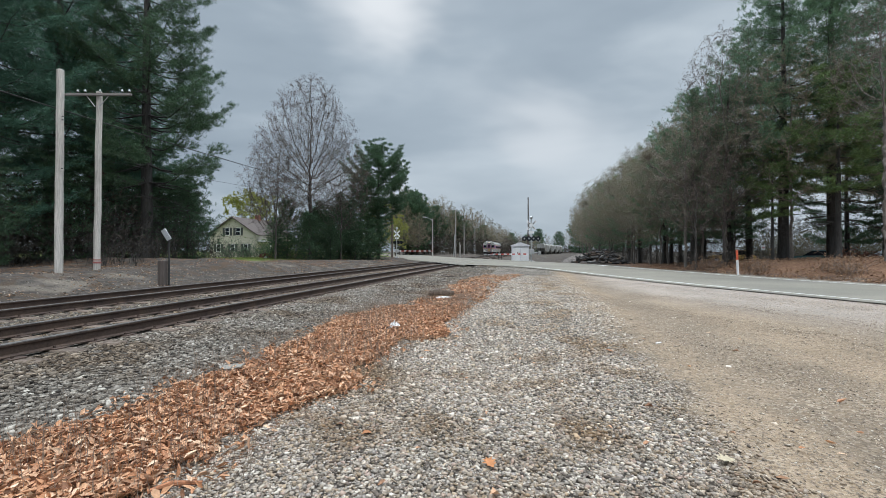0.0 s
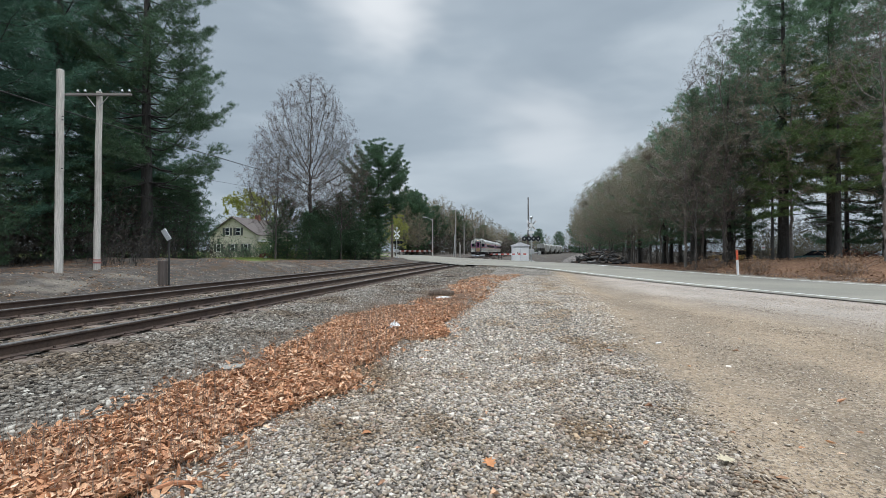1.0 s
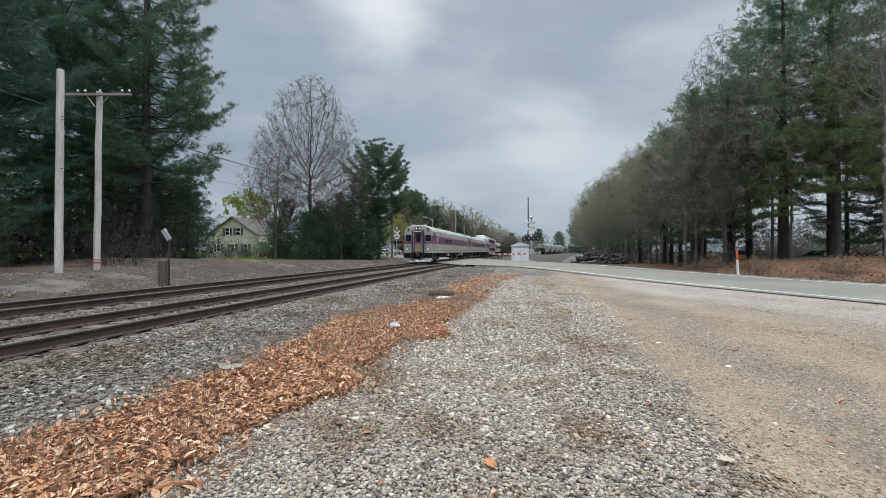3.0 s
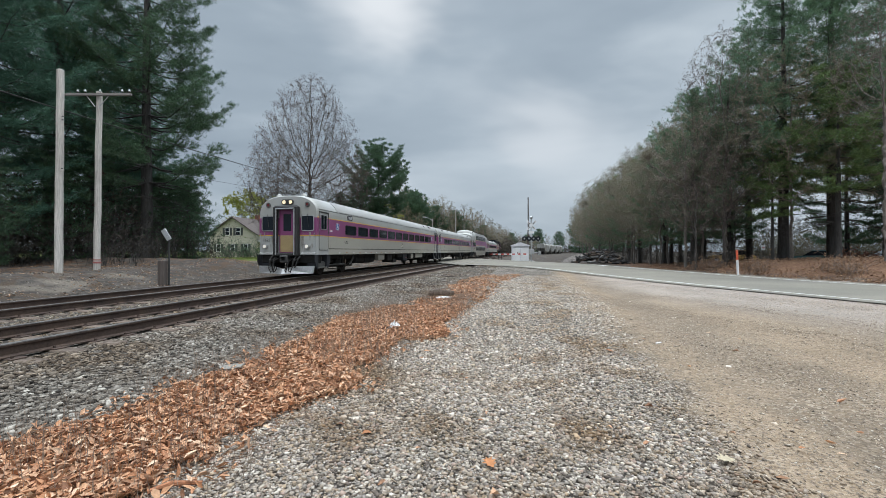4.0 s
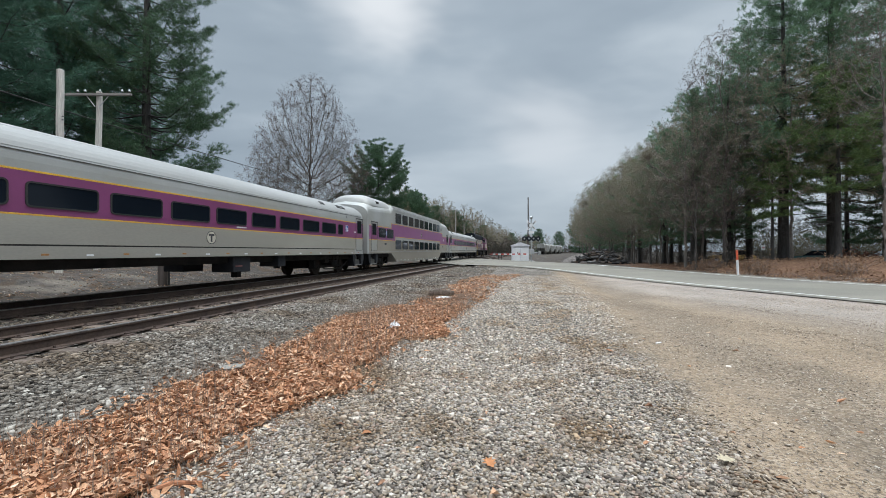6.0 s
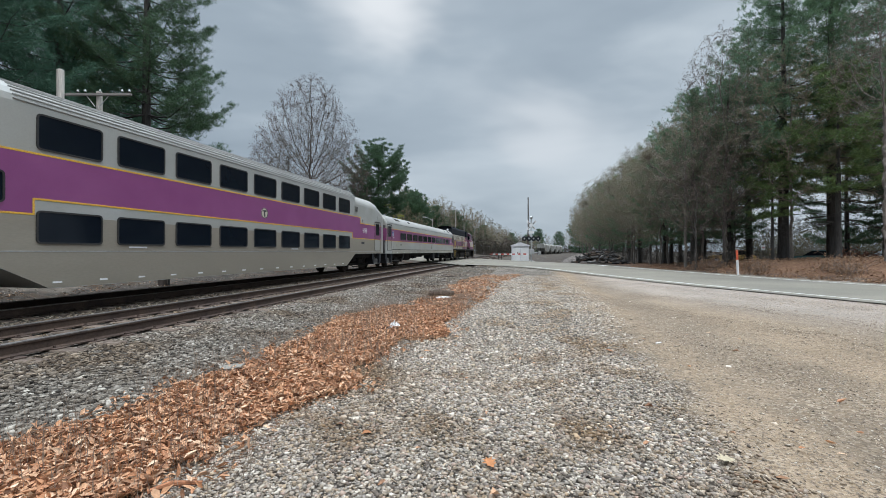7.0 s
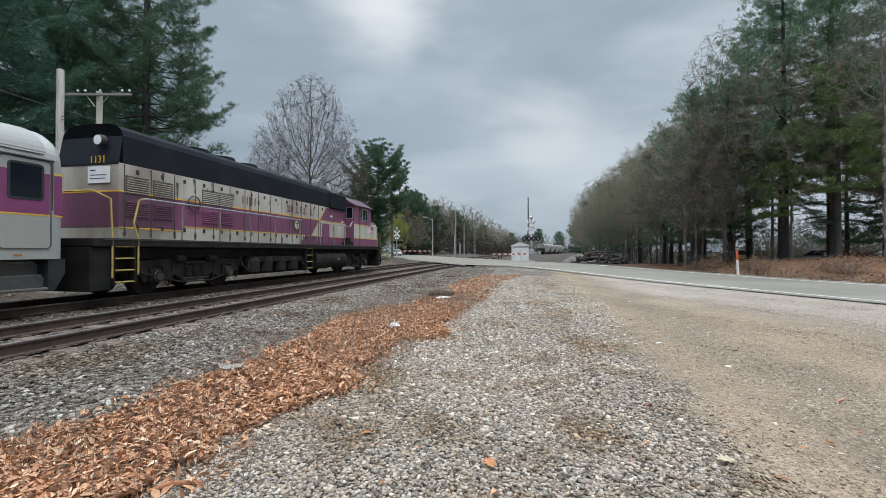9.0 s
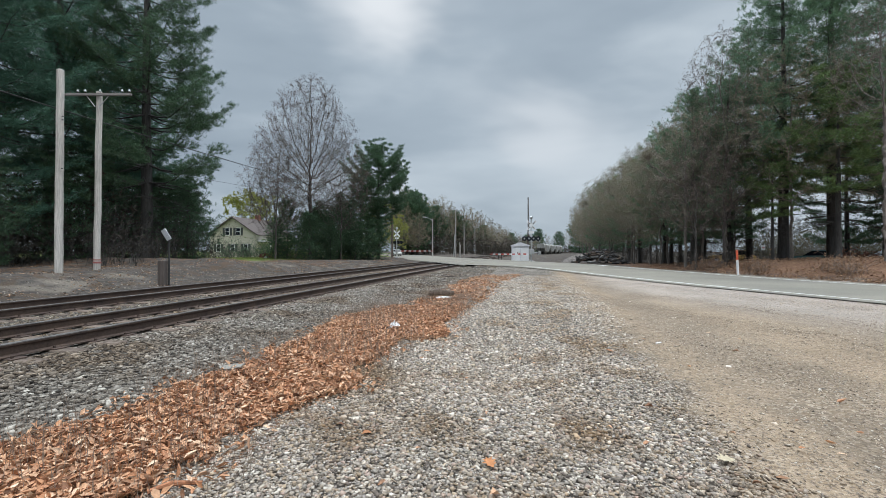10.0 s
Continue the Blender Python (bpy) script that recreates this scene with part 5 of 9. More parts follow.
def cab_front(car):
    """Driving end of the cab coach: gangway, windscreens, lamps, plough and roof gear."""
    part("face_band", MB().box(-W * 0.97, W * 0.97, -0.008, 0.06, 1.96, 2.775, 0.004), M_PURPLE, car, "purple band across the front")
    part("face_stripe", MB().box(-W * 0.97, W * 0.97, -0.011, 0.06, 1.92, 1.96, 0.003), M_YELLOW, car, "yellow stripe")
    for s in (-1, 1):
        a, b = sorted((s * (W * 0.955), s * (W * 1.0 + 0.003)))
        part("corner_band", MB().box(a, b, 0.03, 0.22, 1.96, 2.775, 0.01), M_PURPLE, car)
        part("corner_stripe", MB().box(a - 0.002, b + 0.002, 0.03, 0.22, 2.775, 2.815, 0.004).box(a - 0.002, b + 0.002, 0.03, 0.22, 1.92, 1.96, 0.004), M_YELLOW, car)
    g = MB()
    for x0, x1 in ((-0.64, -0.48), (0.48, 0.64)):
        g.box(x0, x1, -0.26, 0.0, 1.02, 3.30, 0.04)
    g.box(-0.64, 0.64, -0.26, 0.0, 3.16, 3.34, 0.07).box(-0.64, 0.64, -0.26, 0.0, 0.98, 1.10, 0.02)
    gw = part("gangway", g, M_RUBBER, car, "black gangway frame round the front door")
    part("gangway_rim", MB().box(0.44, 0.50, -0.285, -0.25, 1.02, 3.22, 0.015).box(-0.50, -0.44, -0.285, -0.25, 1.02, 3.22, 0.015).box(-0.50, 0.50, -0.285, -0.25, 3.16, 3.22, 0.015), M_GALV, gw)
    part("end_door", MB().box(-0.42, 0.42, -0.05, -0.009, 1.12, 3.18, 0.01), M_PURPLE, gw, "purple front door")
    part("end_door_panel", MB().box(-0.36, 0.36, -0.056, -0.05, 1.16, 1.94, 0.003), M_TAN, gw, "tan lower door panel")
    part("pane", MB().box(-0.2, 0.2, -0.058, -0.05, 2.15, 2.95, 0.003), M_GLASS, gw)
    wm = window_meshes(0.66, 0.74, 0.09, M_CHROME)
    for x in (-1.04, 1.04):
        add_window(car, wm, Matrix.Translation((x, -0.012, 2.52)) @ NOSE, "windscreen")
        part("wiper", MB().tube([(x, -0.05, 2.95), (x + 0.05, -0.05, 2.35)], 0.012, 5), M_RUBBER, car)
    t = part("car_number", letters("1625", 0.2), None, car, "black front number")
    t.matrix_basis = Matrix.Translation((-1.12, -0.014, 1.72)) @ NOSE
    hl = part("headlight_housing", plate(0.62, 0.25, 0.12, 0.06).moved(Matrix.Translation((0, -0.0, 3.52)) @ NOSE), M_STEELDARK, car, "oval headlight housing")
    for x in (-0.17, 0.17):
        part("headlight", MB().disc((x, -0.065, 3.52), "y", 0.085, 0.02, 20), M_LAMP_WARM, hl, "lit warm headlight")
    for x in (-1.02, 1.02):
        ml = part("marker_lamp", MB().disc((x, -0.012, 3.40), "y", 0.125, 0.05, 22).ring((x, -0.04, 3.40), "y", 0.11, 0.016, 22, 5), M_STEP, car, "round unlit marker lamp")
        part("lamp_lens", MB().disc((x, -0.040, 3.40), "y", 0.065, 0.02, 20), M_RED_LENS, ml)
    for x in (-1.15, 1.05):
        dl = part("ditch_light", MB().cyl((x, 0.0, 1.42), (x, -0.14, 1.42), 0.09, 0.115, 18), M_CHROME, car, "lit round lower headlight")
        part("lamp_lens", MB().disc((x, -0.14, 1.42), "y", 0.075, 0.02, 20), M_LAMP_WHITE, dl)
    for x in (-1.1, 1.1):
        part("grab_iron", MB().tube([(x - 0.32, -0.02, 1.12), (x - 0.32, -0.12, 1.1), (x + 0.32, -0.12, 1.1), (x + 0.32, -0.02, 1.12)], 0.022, 6), M_WHITE, car)
        part("grab_iron", MB().tube([(x + 0.3 * (1 if x > 0 else -1), -0.01, 2.0), (x + 0.3 * (1 if x > 0 else -1), -0.08, 2.05), (x + 0.3 * (1 if x > 0 else -1), -0.08, 1.5), (x + 0.3 * (1 if x > 0 else -1), -0.01, 1.45)], 0.016, 6), M_GALV, car)
    dirt = random.Random(17)
    for k in range(14):
        x, wd, top_z = dirt.choice((-1, 1)) * dirt.uniform(0.72, 1.4), dirt.uniform(0.012, 0.05), dirt.choice((1.90, 1.90, 1.55, 2.10))
        run = dirt.uniform(0.15, 0.5)
        part("grime_streak", MB().prism([(x - wd, top_z), (x + wd, top_z), (x + wd * 0.3, top_z - run), (x - wd * 0.4, top_z - run)], "y", -0.0135, -0.002), M_FACE_DIRT, car)
    # corner boxes and buffer beam under the face
    part("buffer_beam", MB().box(-1.42, 1.42, 0.05, 0.6, 0.62, 1.03, 0.04), M_UNDER, car)
    pl = [(-1.35, 0.12), (1.35, 0.12), (1.45, 0.30), (1.45, 0.52), (-1.45, 0.52), (-1.45, 0.30)]
    plough = MB()
    for s in (-1, 1):
        vs = [(0, -0.55, 0.14), (s * 1.38, -0.15, 0.16), (s * 1.45, -0.12, 0.50), (s * 0.55, -0.34, 0.50), (0, -0.45, 0.36)]
        back = [(x, y + 0.05, z) for x, y, z in vs]
        k = len(vs)
        plough.add(vs + back, [tuple(range(k)), tuple(range(2 * k - 1, k - 1, -1))] + [(i, k + i, k + (i + 1) % k, (i + 1) % k) for i in range(k)])
    part("plough", plough, M_GALV, car, "bare metal snow plough")
    end_kit(car, -0.1, -1)
    for x in (-0.62, -0.42, 0.35, 0.62):
        part("air_hose", MB().tube([(x, 0.05, 0.9), (x, -0.5, 0.75), (x * 0.95, -0.62, 0.4), (x * 0.8, -0.6, 0.22), (x * 0.62, -0.58, 0.30), (x * 0.6, -0.5, 0.45)], 0.028, 7), M_UNDER, car)
    # roof gear
    for x in (-0.66, 0.66):
        part("roof_lamp", MB().tube([(x, 0.32, 3.62), (x, 0.32, 3.84), (x, 0.32, 3.92), (x, 0.32, 3.96)], [0.15, 0.14, 0.10, 0.04], 14), M_SILVER, car, "rounded grey roof fitting")
    hn = MB().box(-0.12, 0.12, 0.45, 0.58, 3.82, 3.98, 0.03)
    for x, turn in ((-0.34, -0.22), (-0.10, -0.05), (0.14, 0.08), (0.36, 0.24)):
        hn.cyl((x * 0.4, 0.5, 3.98), (x + turn * 0.5, 0.05 + abs(turn) * 0.4, 4.03), 0.022, 0.055, 12)
    part("horn", hn, M_STEP, car, "dark grey air horns")


def bilevel(label):
    L = 25.62
    car = thing("bilevel_coach", pose(FAR_TRACK, 0, RAIL), label, "train car", "cars of the train")
    w = W
    a, b = 5.0, L - 5.0
    # side wall outline: high belly between the trucks, raised over them
    outline = [(0.12, 1.05), (4.5, 1.05), (5.6, 0.42), (b - 0.6, 0.42), (b + 0.5, 1.05), (L - 0.12, 1.05)]
    wall_top = 3.95

    def ring_at(y, zb, zt, wt):
        r = 0.42
        pts = [(-w, zb), (w, zb), (w, zt - 0.62)]
        for i in range(1, 6):
            t = math.pi / 2 * i / 6
            pts.append((wt + (w - wt) * math.cos(t), zt - 0.62 + 0.62 * math.sin(t) * 0.86))
        pts.append((0, zt))
        pts += [(-x, z) for x, z in pts[-2:1:-1]]
        return [(x, y, z) for x, z in pts]

    secs = [(0.0, 1.05, 4.10), (0.25, 1.05, 4.30), (4.50, 1.05, 4.50), (4.80, 0.88, 4.72), (5.65, 0.42, 4.72), (b - 0.6, 0.42, 4.72), (b + 0.42, 1.02, 4.72), (b + 0.5, 1.05, 4.50), (L - 1.10, 1.05, 4.46), (L - 0.98, 1.05, 4.36), (L - 0.12, 1.05, 4.10), (L, 1.05, 3.95)]
    body = MB()
    rings = [ring_at(y, zb, zt, 0.75) for y, zb, zt in secs]
    n = len(rings[0])
    vs = [p for r in rings for p in r]
    fs = []
    for i in range(len(rings) - 1):
        fs += [(i * n + j, (i + 1) * n + j, (i + 1) * n + (j + 1) % n, i * n + (j + 1) % n) for j in range(n)]
    fs += [tuple(range(n)), tuple(range(len(rings) * n - 1, (len(rings) - 1) * n - 1, -1))]
    part("body", MB().add(vs, fs), M_SILVER, car, "grey stainless body")
    # lower paint, purple band with stepped ends, stripes
    for s in (1, -1):
        x0, x1 = sorted((s * (w - 0.02), s * (w + 0.004)))
        part("lower_wall", MB().prism([(0.3, 1.06), (4.5, 1.06), (5.62, 0.43), (b - 0.62, 0.43), (b + 0.48, 1.06), (L - 0.3, 1.06), (L - 0.3, 1.93), (0.3, 1.93)], "x", x0, x1), M_BILEVEL_LOW, car, "grey lower wall")
        x2, x3 = sorted((s * (w - 0.02), s * (w + 0.006)))
        part("purple_band", MB().prism([(0.3, 1.95), (5.35, 1.95), (5.35, 2.26), (b + 0.07, 2.26), (b + 0.07, 1.95), (L - 0.3, 1.95), (L - 0.3, 2.80), (b + 1.2, 2.80), (b + 1.2, 3.14), (4.45, 3.14), (4.45, 2.80), (0.3, 2.80)], "x", x2, x3), M_BILEVEL_PURPLE, car, "broad purple band")
        x4, x5 = sorted((s * (w - 0.02), s * (w + 0.009)))
        st = MB()
        for y0, y1, z0, z1 in ((0.3, 5.35, 1.915, 1.955), (5.33, 5.37, 1.915, 2.26), (5.35, b + 0.07, 2.225, 2.265), (b + 0.05, b + 0.09, 1.915, 2.265), (b + 0.07, L - 0.3, 1.915, 1.955),
                               (0.3, 4.45, 2.80, 2.84), (4.43, 4.47, 2.80, 3.18), (4.45, b + 1.2, 3.14, 3.18), (b + 1.18, b + 1.22, 2.80, 3.18), (b + 1.2, L - 0.3, 2.80, 2.84)):
            st.box(x4, x5, y0, y1, z0, z1, 0.002)
        part("yellow_stripe", st, M_YELLOW, car, "yellow stripe")
    wm, wm_low, wm_mid = window_meshes(1.34, 0.74, 0.09), window_meshes(1.34, 0.68, 0.09), window_meshes(1.34, 0.62, 0.09)
    for s in (1, -1):
        turn = SIDE if s > 0 else Matrix.Rotation(math.pi, 4, "Z") @ SIDE
        for i in range(9):
            y = 6.06 + 1.70 * i
            add_window(car, wm, Matrix.Translation((s * (w + 0.002), y, 3.62)) @ turn)
            add_window(car, wm_low, Matrix.Translation((s * (w + 0.006), y, 1.68)) @ turn)
        for y in (2.55, 4.2):
            add_window(car, wm_mid, Matrix.Translation((s * (w + 0.006), y, 2.42)) @ turn)
        gr = part("vent_grille", frame_ring(0.46, 0.36, 0.02, 0.03, 0.02), M_SILVER, car, "small square vent grille")
        gr.matrix_basis = Matrix.Translation((s * (w + 0.002), L - 4.4, 3.58)) @ turn
        for k in range(6):
            part("slat", MB().box(-0.20, 0.20, -0.14 + 0.05 * k, -0.115 + 0.05 * k, 0.003, 0.014, 0.002), M_STEELDARK, gr)
    ribs = MB()
    for k in range(9):
        t = math.pi / 2 * (k + 0.6) / 9.5
        ribs.box(0.75 + (w - 0.75) * math.cos(t) - 0.012, 0.75 + (w - 0.75) * math.cos(t) + 0.02, 5.0, L - 4.5, 4.10 + 0.62 * math.sin(t) * 0.86 - 0.012, 4.10 + 0.62 * math.sin(t) * 0.86 + 0.016, 0.004)
    part("roof_rib", ribs, M_ROOF, car, "corrugated pale roof edge")
    pod = MB()
    pr = []
    for y, k, dz in ((0.75, 0.80, -0.28), (0.95, 0.93, -0.08), (1.25, 1.0, 0.0), (4.55, 1.0, 0.0), (4.72, 0.98, -0.05)):
        pr.append([(x * k, y, z + dz * (z > 4.1)) for x, z in ((-1.40, 3.95), (1.40, 3.95), (1.38, 4.20), (1.30, 4.42), (1.12, 4.62), (0.82, 4.76), (0.4, 4.82), (-0.4, 4.82), (-0.82, 4.76), (-1.12, 4.62), (-1.30, 4.42), (-1.38, 4.20))])
    k = len(pr[0])
    pod.add([p for r in pr for p in r], [(i * k + j, (i + 1) * k + j, (i + 1) * k + (j + 1) % k, i * k + (j + 1) % k) for i in range(4) for j in range(k)] + [tuple(range(k)), tuple(range(5 * k - 1, 4 * k - 1, -1))])
    part("roof_pod", pod, M_SILVER, car, "rounded grey roof equipment cover", True)
    pr = []
    for y, k, dz in ((L - 4.55, 0.97, -0.30), (L - 4.4, 0.985, -0.26), (L - 2.70, 0.985, -0.26), (L - 1.13, 0.985, -0.26), (L - 1.08, 0.97, -0.29)):
        pr.append([(x * k, y, z + dz * (z > 4.1)) for x, z in ((-1.46, 3.95), (1.46, 3.95), (1.43, 4.24), (1.34, 4.44), (1.14, 4.62), (0.82, 4.76), (0.4, 4.80), (-0.4, 4.80), (-0.82, 4.76), (-1.14, 4.62), (-1.34, 4.44), (-1.43, 4.24))])
    part("roof_pod", MB().add([p for r in pr for p in r], [(i * k0 + j, (i + 1) * k0 + j, (i + 1) * k0 + (j + 1) % k0, i * k0 + (j + 1) % k0) for k0 in (12,) for i in range(4) for j in range(12)] + [tuple(range(12)), tuple(range(59, 47, -1))]), M_SILVER, car, "rounded grey roof equipment cover", True)
    part("roof_grille", MB().box(1.22, 1.36, 2.0, 2.4, 4.32, 4.46, 0.01), M_UNDER, car)
    part("roof_seam", MB().box(w - 0.02, w + 0.010, 1.8, 4.45, 2.96, 2.985, 0.003).box(w - 0.02, w + 0.010, 0.3, L - 0.3, 1.18, 1.20, 0.002), M_GALV, car)
    side_door(car, 1.1, 1.24, 3.02, 0.98, False, w)
    side_door(car, L - 1.05, 1.24, 3.02, 0.9, True, w)
    add_access(car, 3.38, 2.42, w + 0.006)
    outline_signs(car, L - 3.35, 2.42, w + 0.006)
    add_roundel(car, 12.8, 2.62, w + 0.006, 0.2)
    for y0 in np.arange(5.7, b - 0.6, 0.98):
        part("reflector", MB().box(w + 0.004, w + 0.010, y0, y0 + 0.18, 0.52, 0.56, 0.001), M_WHITE, car)
    part("number_plate", MB().box(w + 0.004, w + 0.008, 3.05, 3.45, 1.63, 1.74, 0.001), M_INK, car, "dark unreadable number")
    part("number_plate", MB().box(w + 0.004, w + 0.008, L - 3.65, L - 3.2, 1.62, 1.74, 0.001), M_INK, car)
    part("access_hatch", MB().box(w + 0.004, w + 0.014, 2.55, 2.75, 1.62, 1.80, 0.006), M_BILEVEL_LOW, car)
    for y in (7.4, 14.6):
        part("notice_plate", MB().box(w + 0.006, w + 0.010, y, y + 0.5, 1.27, 1.31, 0.001), M_WHITE, car)
    part("side_lamp", MB().box(w + 0.004, w + 0.06, L - 3.55, L - 3.43, 2.90, 3.08, 0.015), M_CHROME, car, "small side lamp")
    part("equipment_panel", MB().box(w - 0.01, w + 0.008, L - 1.02, L - 0.34, 3.20, 3.46, 0.006), M_SILVER, car)
    bogie(car, 3.0)
    bogie(car, L - 3.0)
    part("underframe", MB().box(-1.3, 1.3, 0.6, 4.6, 0.8, 1.06, 0.02), M_UNDER, car)
    part("underframe", MB().box(-1.3, 1.3, L - 4.6, L - 0.6, 0.8, 1.06, 0.02), M_UNDER, car)
    for y, sg in ((0, -1), (L, 1)):
        gangway(car, y, sg)
        end_kit(car, y, sg)
    return car


def locomotive(label):
    """A road-switcher diesel: platform, long black-topped hood with doors and louvres, cab and low nose; y = 0 at the hood's end."""
    L = 19.35
    car = thing("locomotive", pose(FAR_TRACK, 0, RAIL), label, "locomotive", "cars of the train")
    part("platform", MB().box(-1.52, 1.52, 0.35, L - 0.2, 1.30, 1.50, 0.02).box(-1.15, 1.15, 0.6, L - 0.6, 0.98, 1.30, 0.03), M_UNDER, car, "black frame and walkway")
    part("walkway_edge", MB().box(1.50, 1.53, 0.6, L - 0.4, 1.46, 1.51, 0.004).box(-1.53, -1.50, 0.6, L - 0.4, 1.46, 1.51, 0.004), M_STEELDARK, car)
    hw, h0, h1 = 1.0, 1.4, 15.0

    def hood_ring():
        right = [(hw, 1.50), (hw, 3.46), (hw * 0.99, 4.18), (hw * 0.93, 4.34), (hw * 0.80, 4.45), (hw * 0.55, 4.52)]
        return [(-hw, 1.50)] + right + [(0, 4.55)] + [(-x, z) for x, z in right[:0:-1]]
    part("hood", MB().prism([(-hw, 1.5), (hw, 1.5), (hw, 3.46), (-hw, 3.46)], "y", h0, h1), M_LOCO_GREY, car, "grey hood with doors")
    top = hood_ring()[2:]
    part("hood_top", MB().prism(top, "y", h0 + 0.12, 13.0), M_BLACK, car, "black hood top")
    part("hood_top_front", MB().prism([(x, z if z < 3.8 else z - 0.14) for x, z in top], "y", 13.0, h1), M_BLACK, car)
    tail = MB().add([(x, h0 + 0.12 * (z > 3.8), z) for x, z in top], [tuple(range(len(top)))])
    part("hood_end", tail, M_BLACK, car)
    part("hood_end_panel", MB().box(-hw, hw, h0 - 0.012, h0, 3.42, 3.50, 0.004), M_BLACK, car)
    for s in (1, -1):
        x0, x1 = sorted((s * (hw - 0.02), s * (hw + 0.006)))
        x2, x3 = sorted((s * (hw - 0.02), s * (hw + 0.010)))
        part("purple_band", MB().prism([(h0, 1.82), (3.5, 1.82), (3.5, 1.95), (11.0, 1.95), (11.0, 1.52), (h1, 1.52), (h1, 1.95), (11.05, 1.95), (11.75, 2.72), (h0, 2.72)], "x", x0, x1), M_LOCO_PURPLE, car, "purple band")
        part("purple_patch", MB().prism([(10.0, 1.52), (10.98, 1.52), (10.98, 1.94), (10.5, 1.94)], "x", x0, x1), M_LOCO_PURPLE, car)
        part("purple_patch", MB().prism([(11.78, 2.73), (12.5, 3.45), (h1, 3.45), (h1, 2.73)], "x", x0, x1), M_LOCO_PURPLE, car)
        st = MB().box(x2, x3, h0, 11.75, 2.72, 2.76, 0.003).box(x2, x3, h0, 3.5, 1.785, 1.82, 0.003).box(x2, x3, 3.48, 3.52, 1.785, 1.95, 0.003).box(x2, x3, 3.5, 10.4, 1.915, 1.95, 0.003).box(x2, x3, 11.0, h1, 1.92, 1.955, 0.003).box(x2, x3, 11.75, h1, 2.71, 2.745, 0.003)
        st.prism([(11.0, 1.95), (11.05, 1.95), (12.52, 3.45), (12.46, 3.45)], "x", x2, x3)
        part("yellow_stripe", st, M_YELLOW, car, "yellow stripe")
        # hood doors with latches
        for i, y0 in enumerate(np.arange(1.55, 12.6, 0.78)):
            d = part("hood_door_seam", MB().box(*sorted((s * hw, s * (hw + 0.014))), y0 - 0.012, y0 + 0.012, 1.56, 3.44, 0.003), M_STEELDARK, car)
            part("door_latch", MB().box(*sorted((s * hw, s * (hw + 0.035))), y0 + 0.32, y0 + 0.40, 1.78, 1.90, 0.01).box(*sorted((s * hw, s * (hw + 0.035))), y0 + 0.32, y0 + 0.40, 3.24, 3.36, 0.01), M_STEELDARK, d)
        for y0, z0, nn in ((1.6, 2.72, 7), (2.4, 2.72, 7), (4.2, 2.72, 7), (4.92, 2.72, 7), (1.6, 2.10, 7), (2.4, 2.10, 7), (4.2, 2.10, 7), (4.92, 2.10, 7)):
            lv = part("louvre", MB().box(*sorted((s * hw, s * (hw + 0.013))), y0 - 0.02, y0 + 0.66, z0 - 0.03, z0 + 0.45, 0.004), M_GRIME if z0 > 2.6 else M_LOCO_PURPLE, car, "louvred vent")
            for k in range(nn):
                part("slat", MB().box(*sorted((s * (hw + 0.005), s * (hw + 0.04))), y0, y0 + 0.64, z0 + 0.06 * k, z0 + 0.06 * k + 0.028, 0.006), M_LOCO_GREY if z0 > 2.6 else M_LOCO_PURPLE, lv)
        # handrail
        hr = part("handrail", MB().tube([(s * 1.48, 1.6, 2.55), (s * 1.48, 9.3, 2.55)], 0.022, 6).tube([(s * 1.48, 10.9, 2.55), (s * 1.48, 14.3, 2.55), (s * 1.40, 15.0, 3.0)], 0.022, 6), M_GALV, car, "long walkway handrail")
        for y0 in (2.9, 4.4, 5.9, 7.4, 9.2, 11.0, 12.4, 13.6):
            part("stanchion", MB().cyl((s * 1.48, y0, 1.5), (s * 1.48, y0, 2.55), 0.026, n=6), M_STANCHION, hr)
        # ladders
        for y0 in (1.15, 9.98, L - 0.45):
            ld = part("ladder", MB().box(*sorted((s * 1.30, s * 1.50)), y0 - 0.30, y0 - 0.25, 0.35, 1.45, 0.01).box(*sorted((s * 1.30, s * 1.50)), y0 + 0.25, y0 + 0.30, 0.35, 1.45, 0.01), M_UNDER, car, "side ladder with worn yellow treads")
            for k in range(4):
                part("tread", MB().box(*sorted((s * 1.28, s * 1.51)), y0 - 0.25, y0 + 0.25, 0.42 + 0.29 * k, 0.45 + 0.29 * k, 0.006), M_HANDRAIL if y0 < 12 else M_STEP, ld)
        part("corner_rail", MB().tube([(s * 1.50, 0.82, 0.55), (s * 1.50, 0.82, 1.6), (s * 1.47, 0.80, 2.45), (s * 1.4, 0.45, 2.6), (s * 0.6, 0.42, 2.6)], 0.022, 6).tube([(s * 1.50, 1.5, 0.6), (s * 1.50, 1.5, 1.5), (s * 1.47, 1.4, 1.9), (s * 1.47, 1.55, 2.5), (s * 1.48, 1.75, 2.55)], 0.024, 6), M_HANDRAIL, car, "yellow corner handrail")
        part("corner_rail", MB().tube([(s * 1.45, L - 0.72, 1.5), (s * 1.45, L - 0.72, 2.35), (s * 1.45, L - 0.25, 2.35), (s * 1.45, L - 0.2, 0.8)], 0.02, 6), M_HANDRAIL, car)
    streak = random.Random(41)
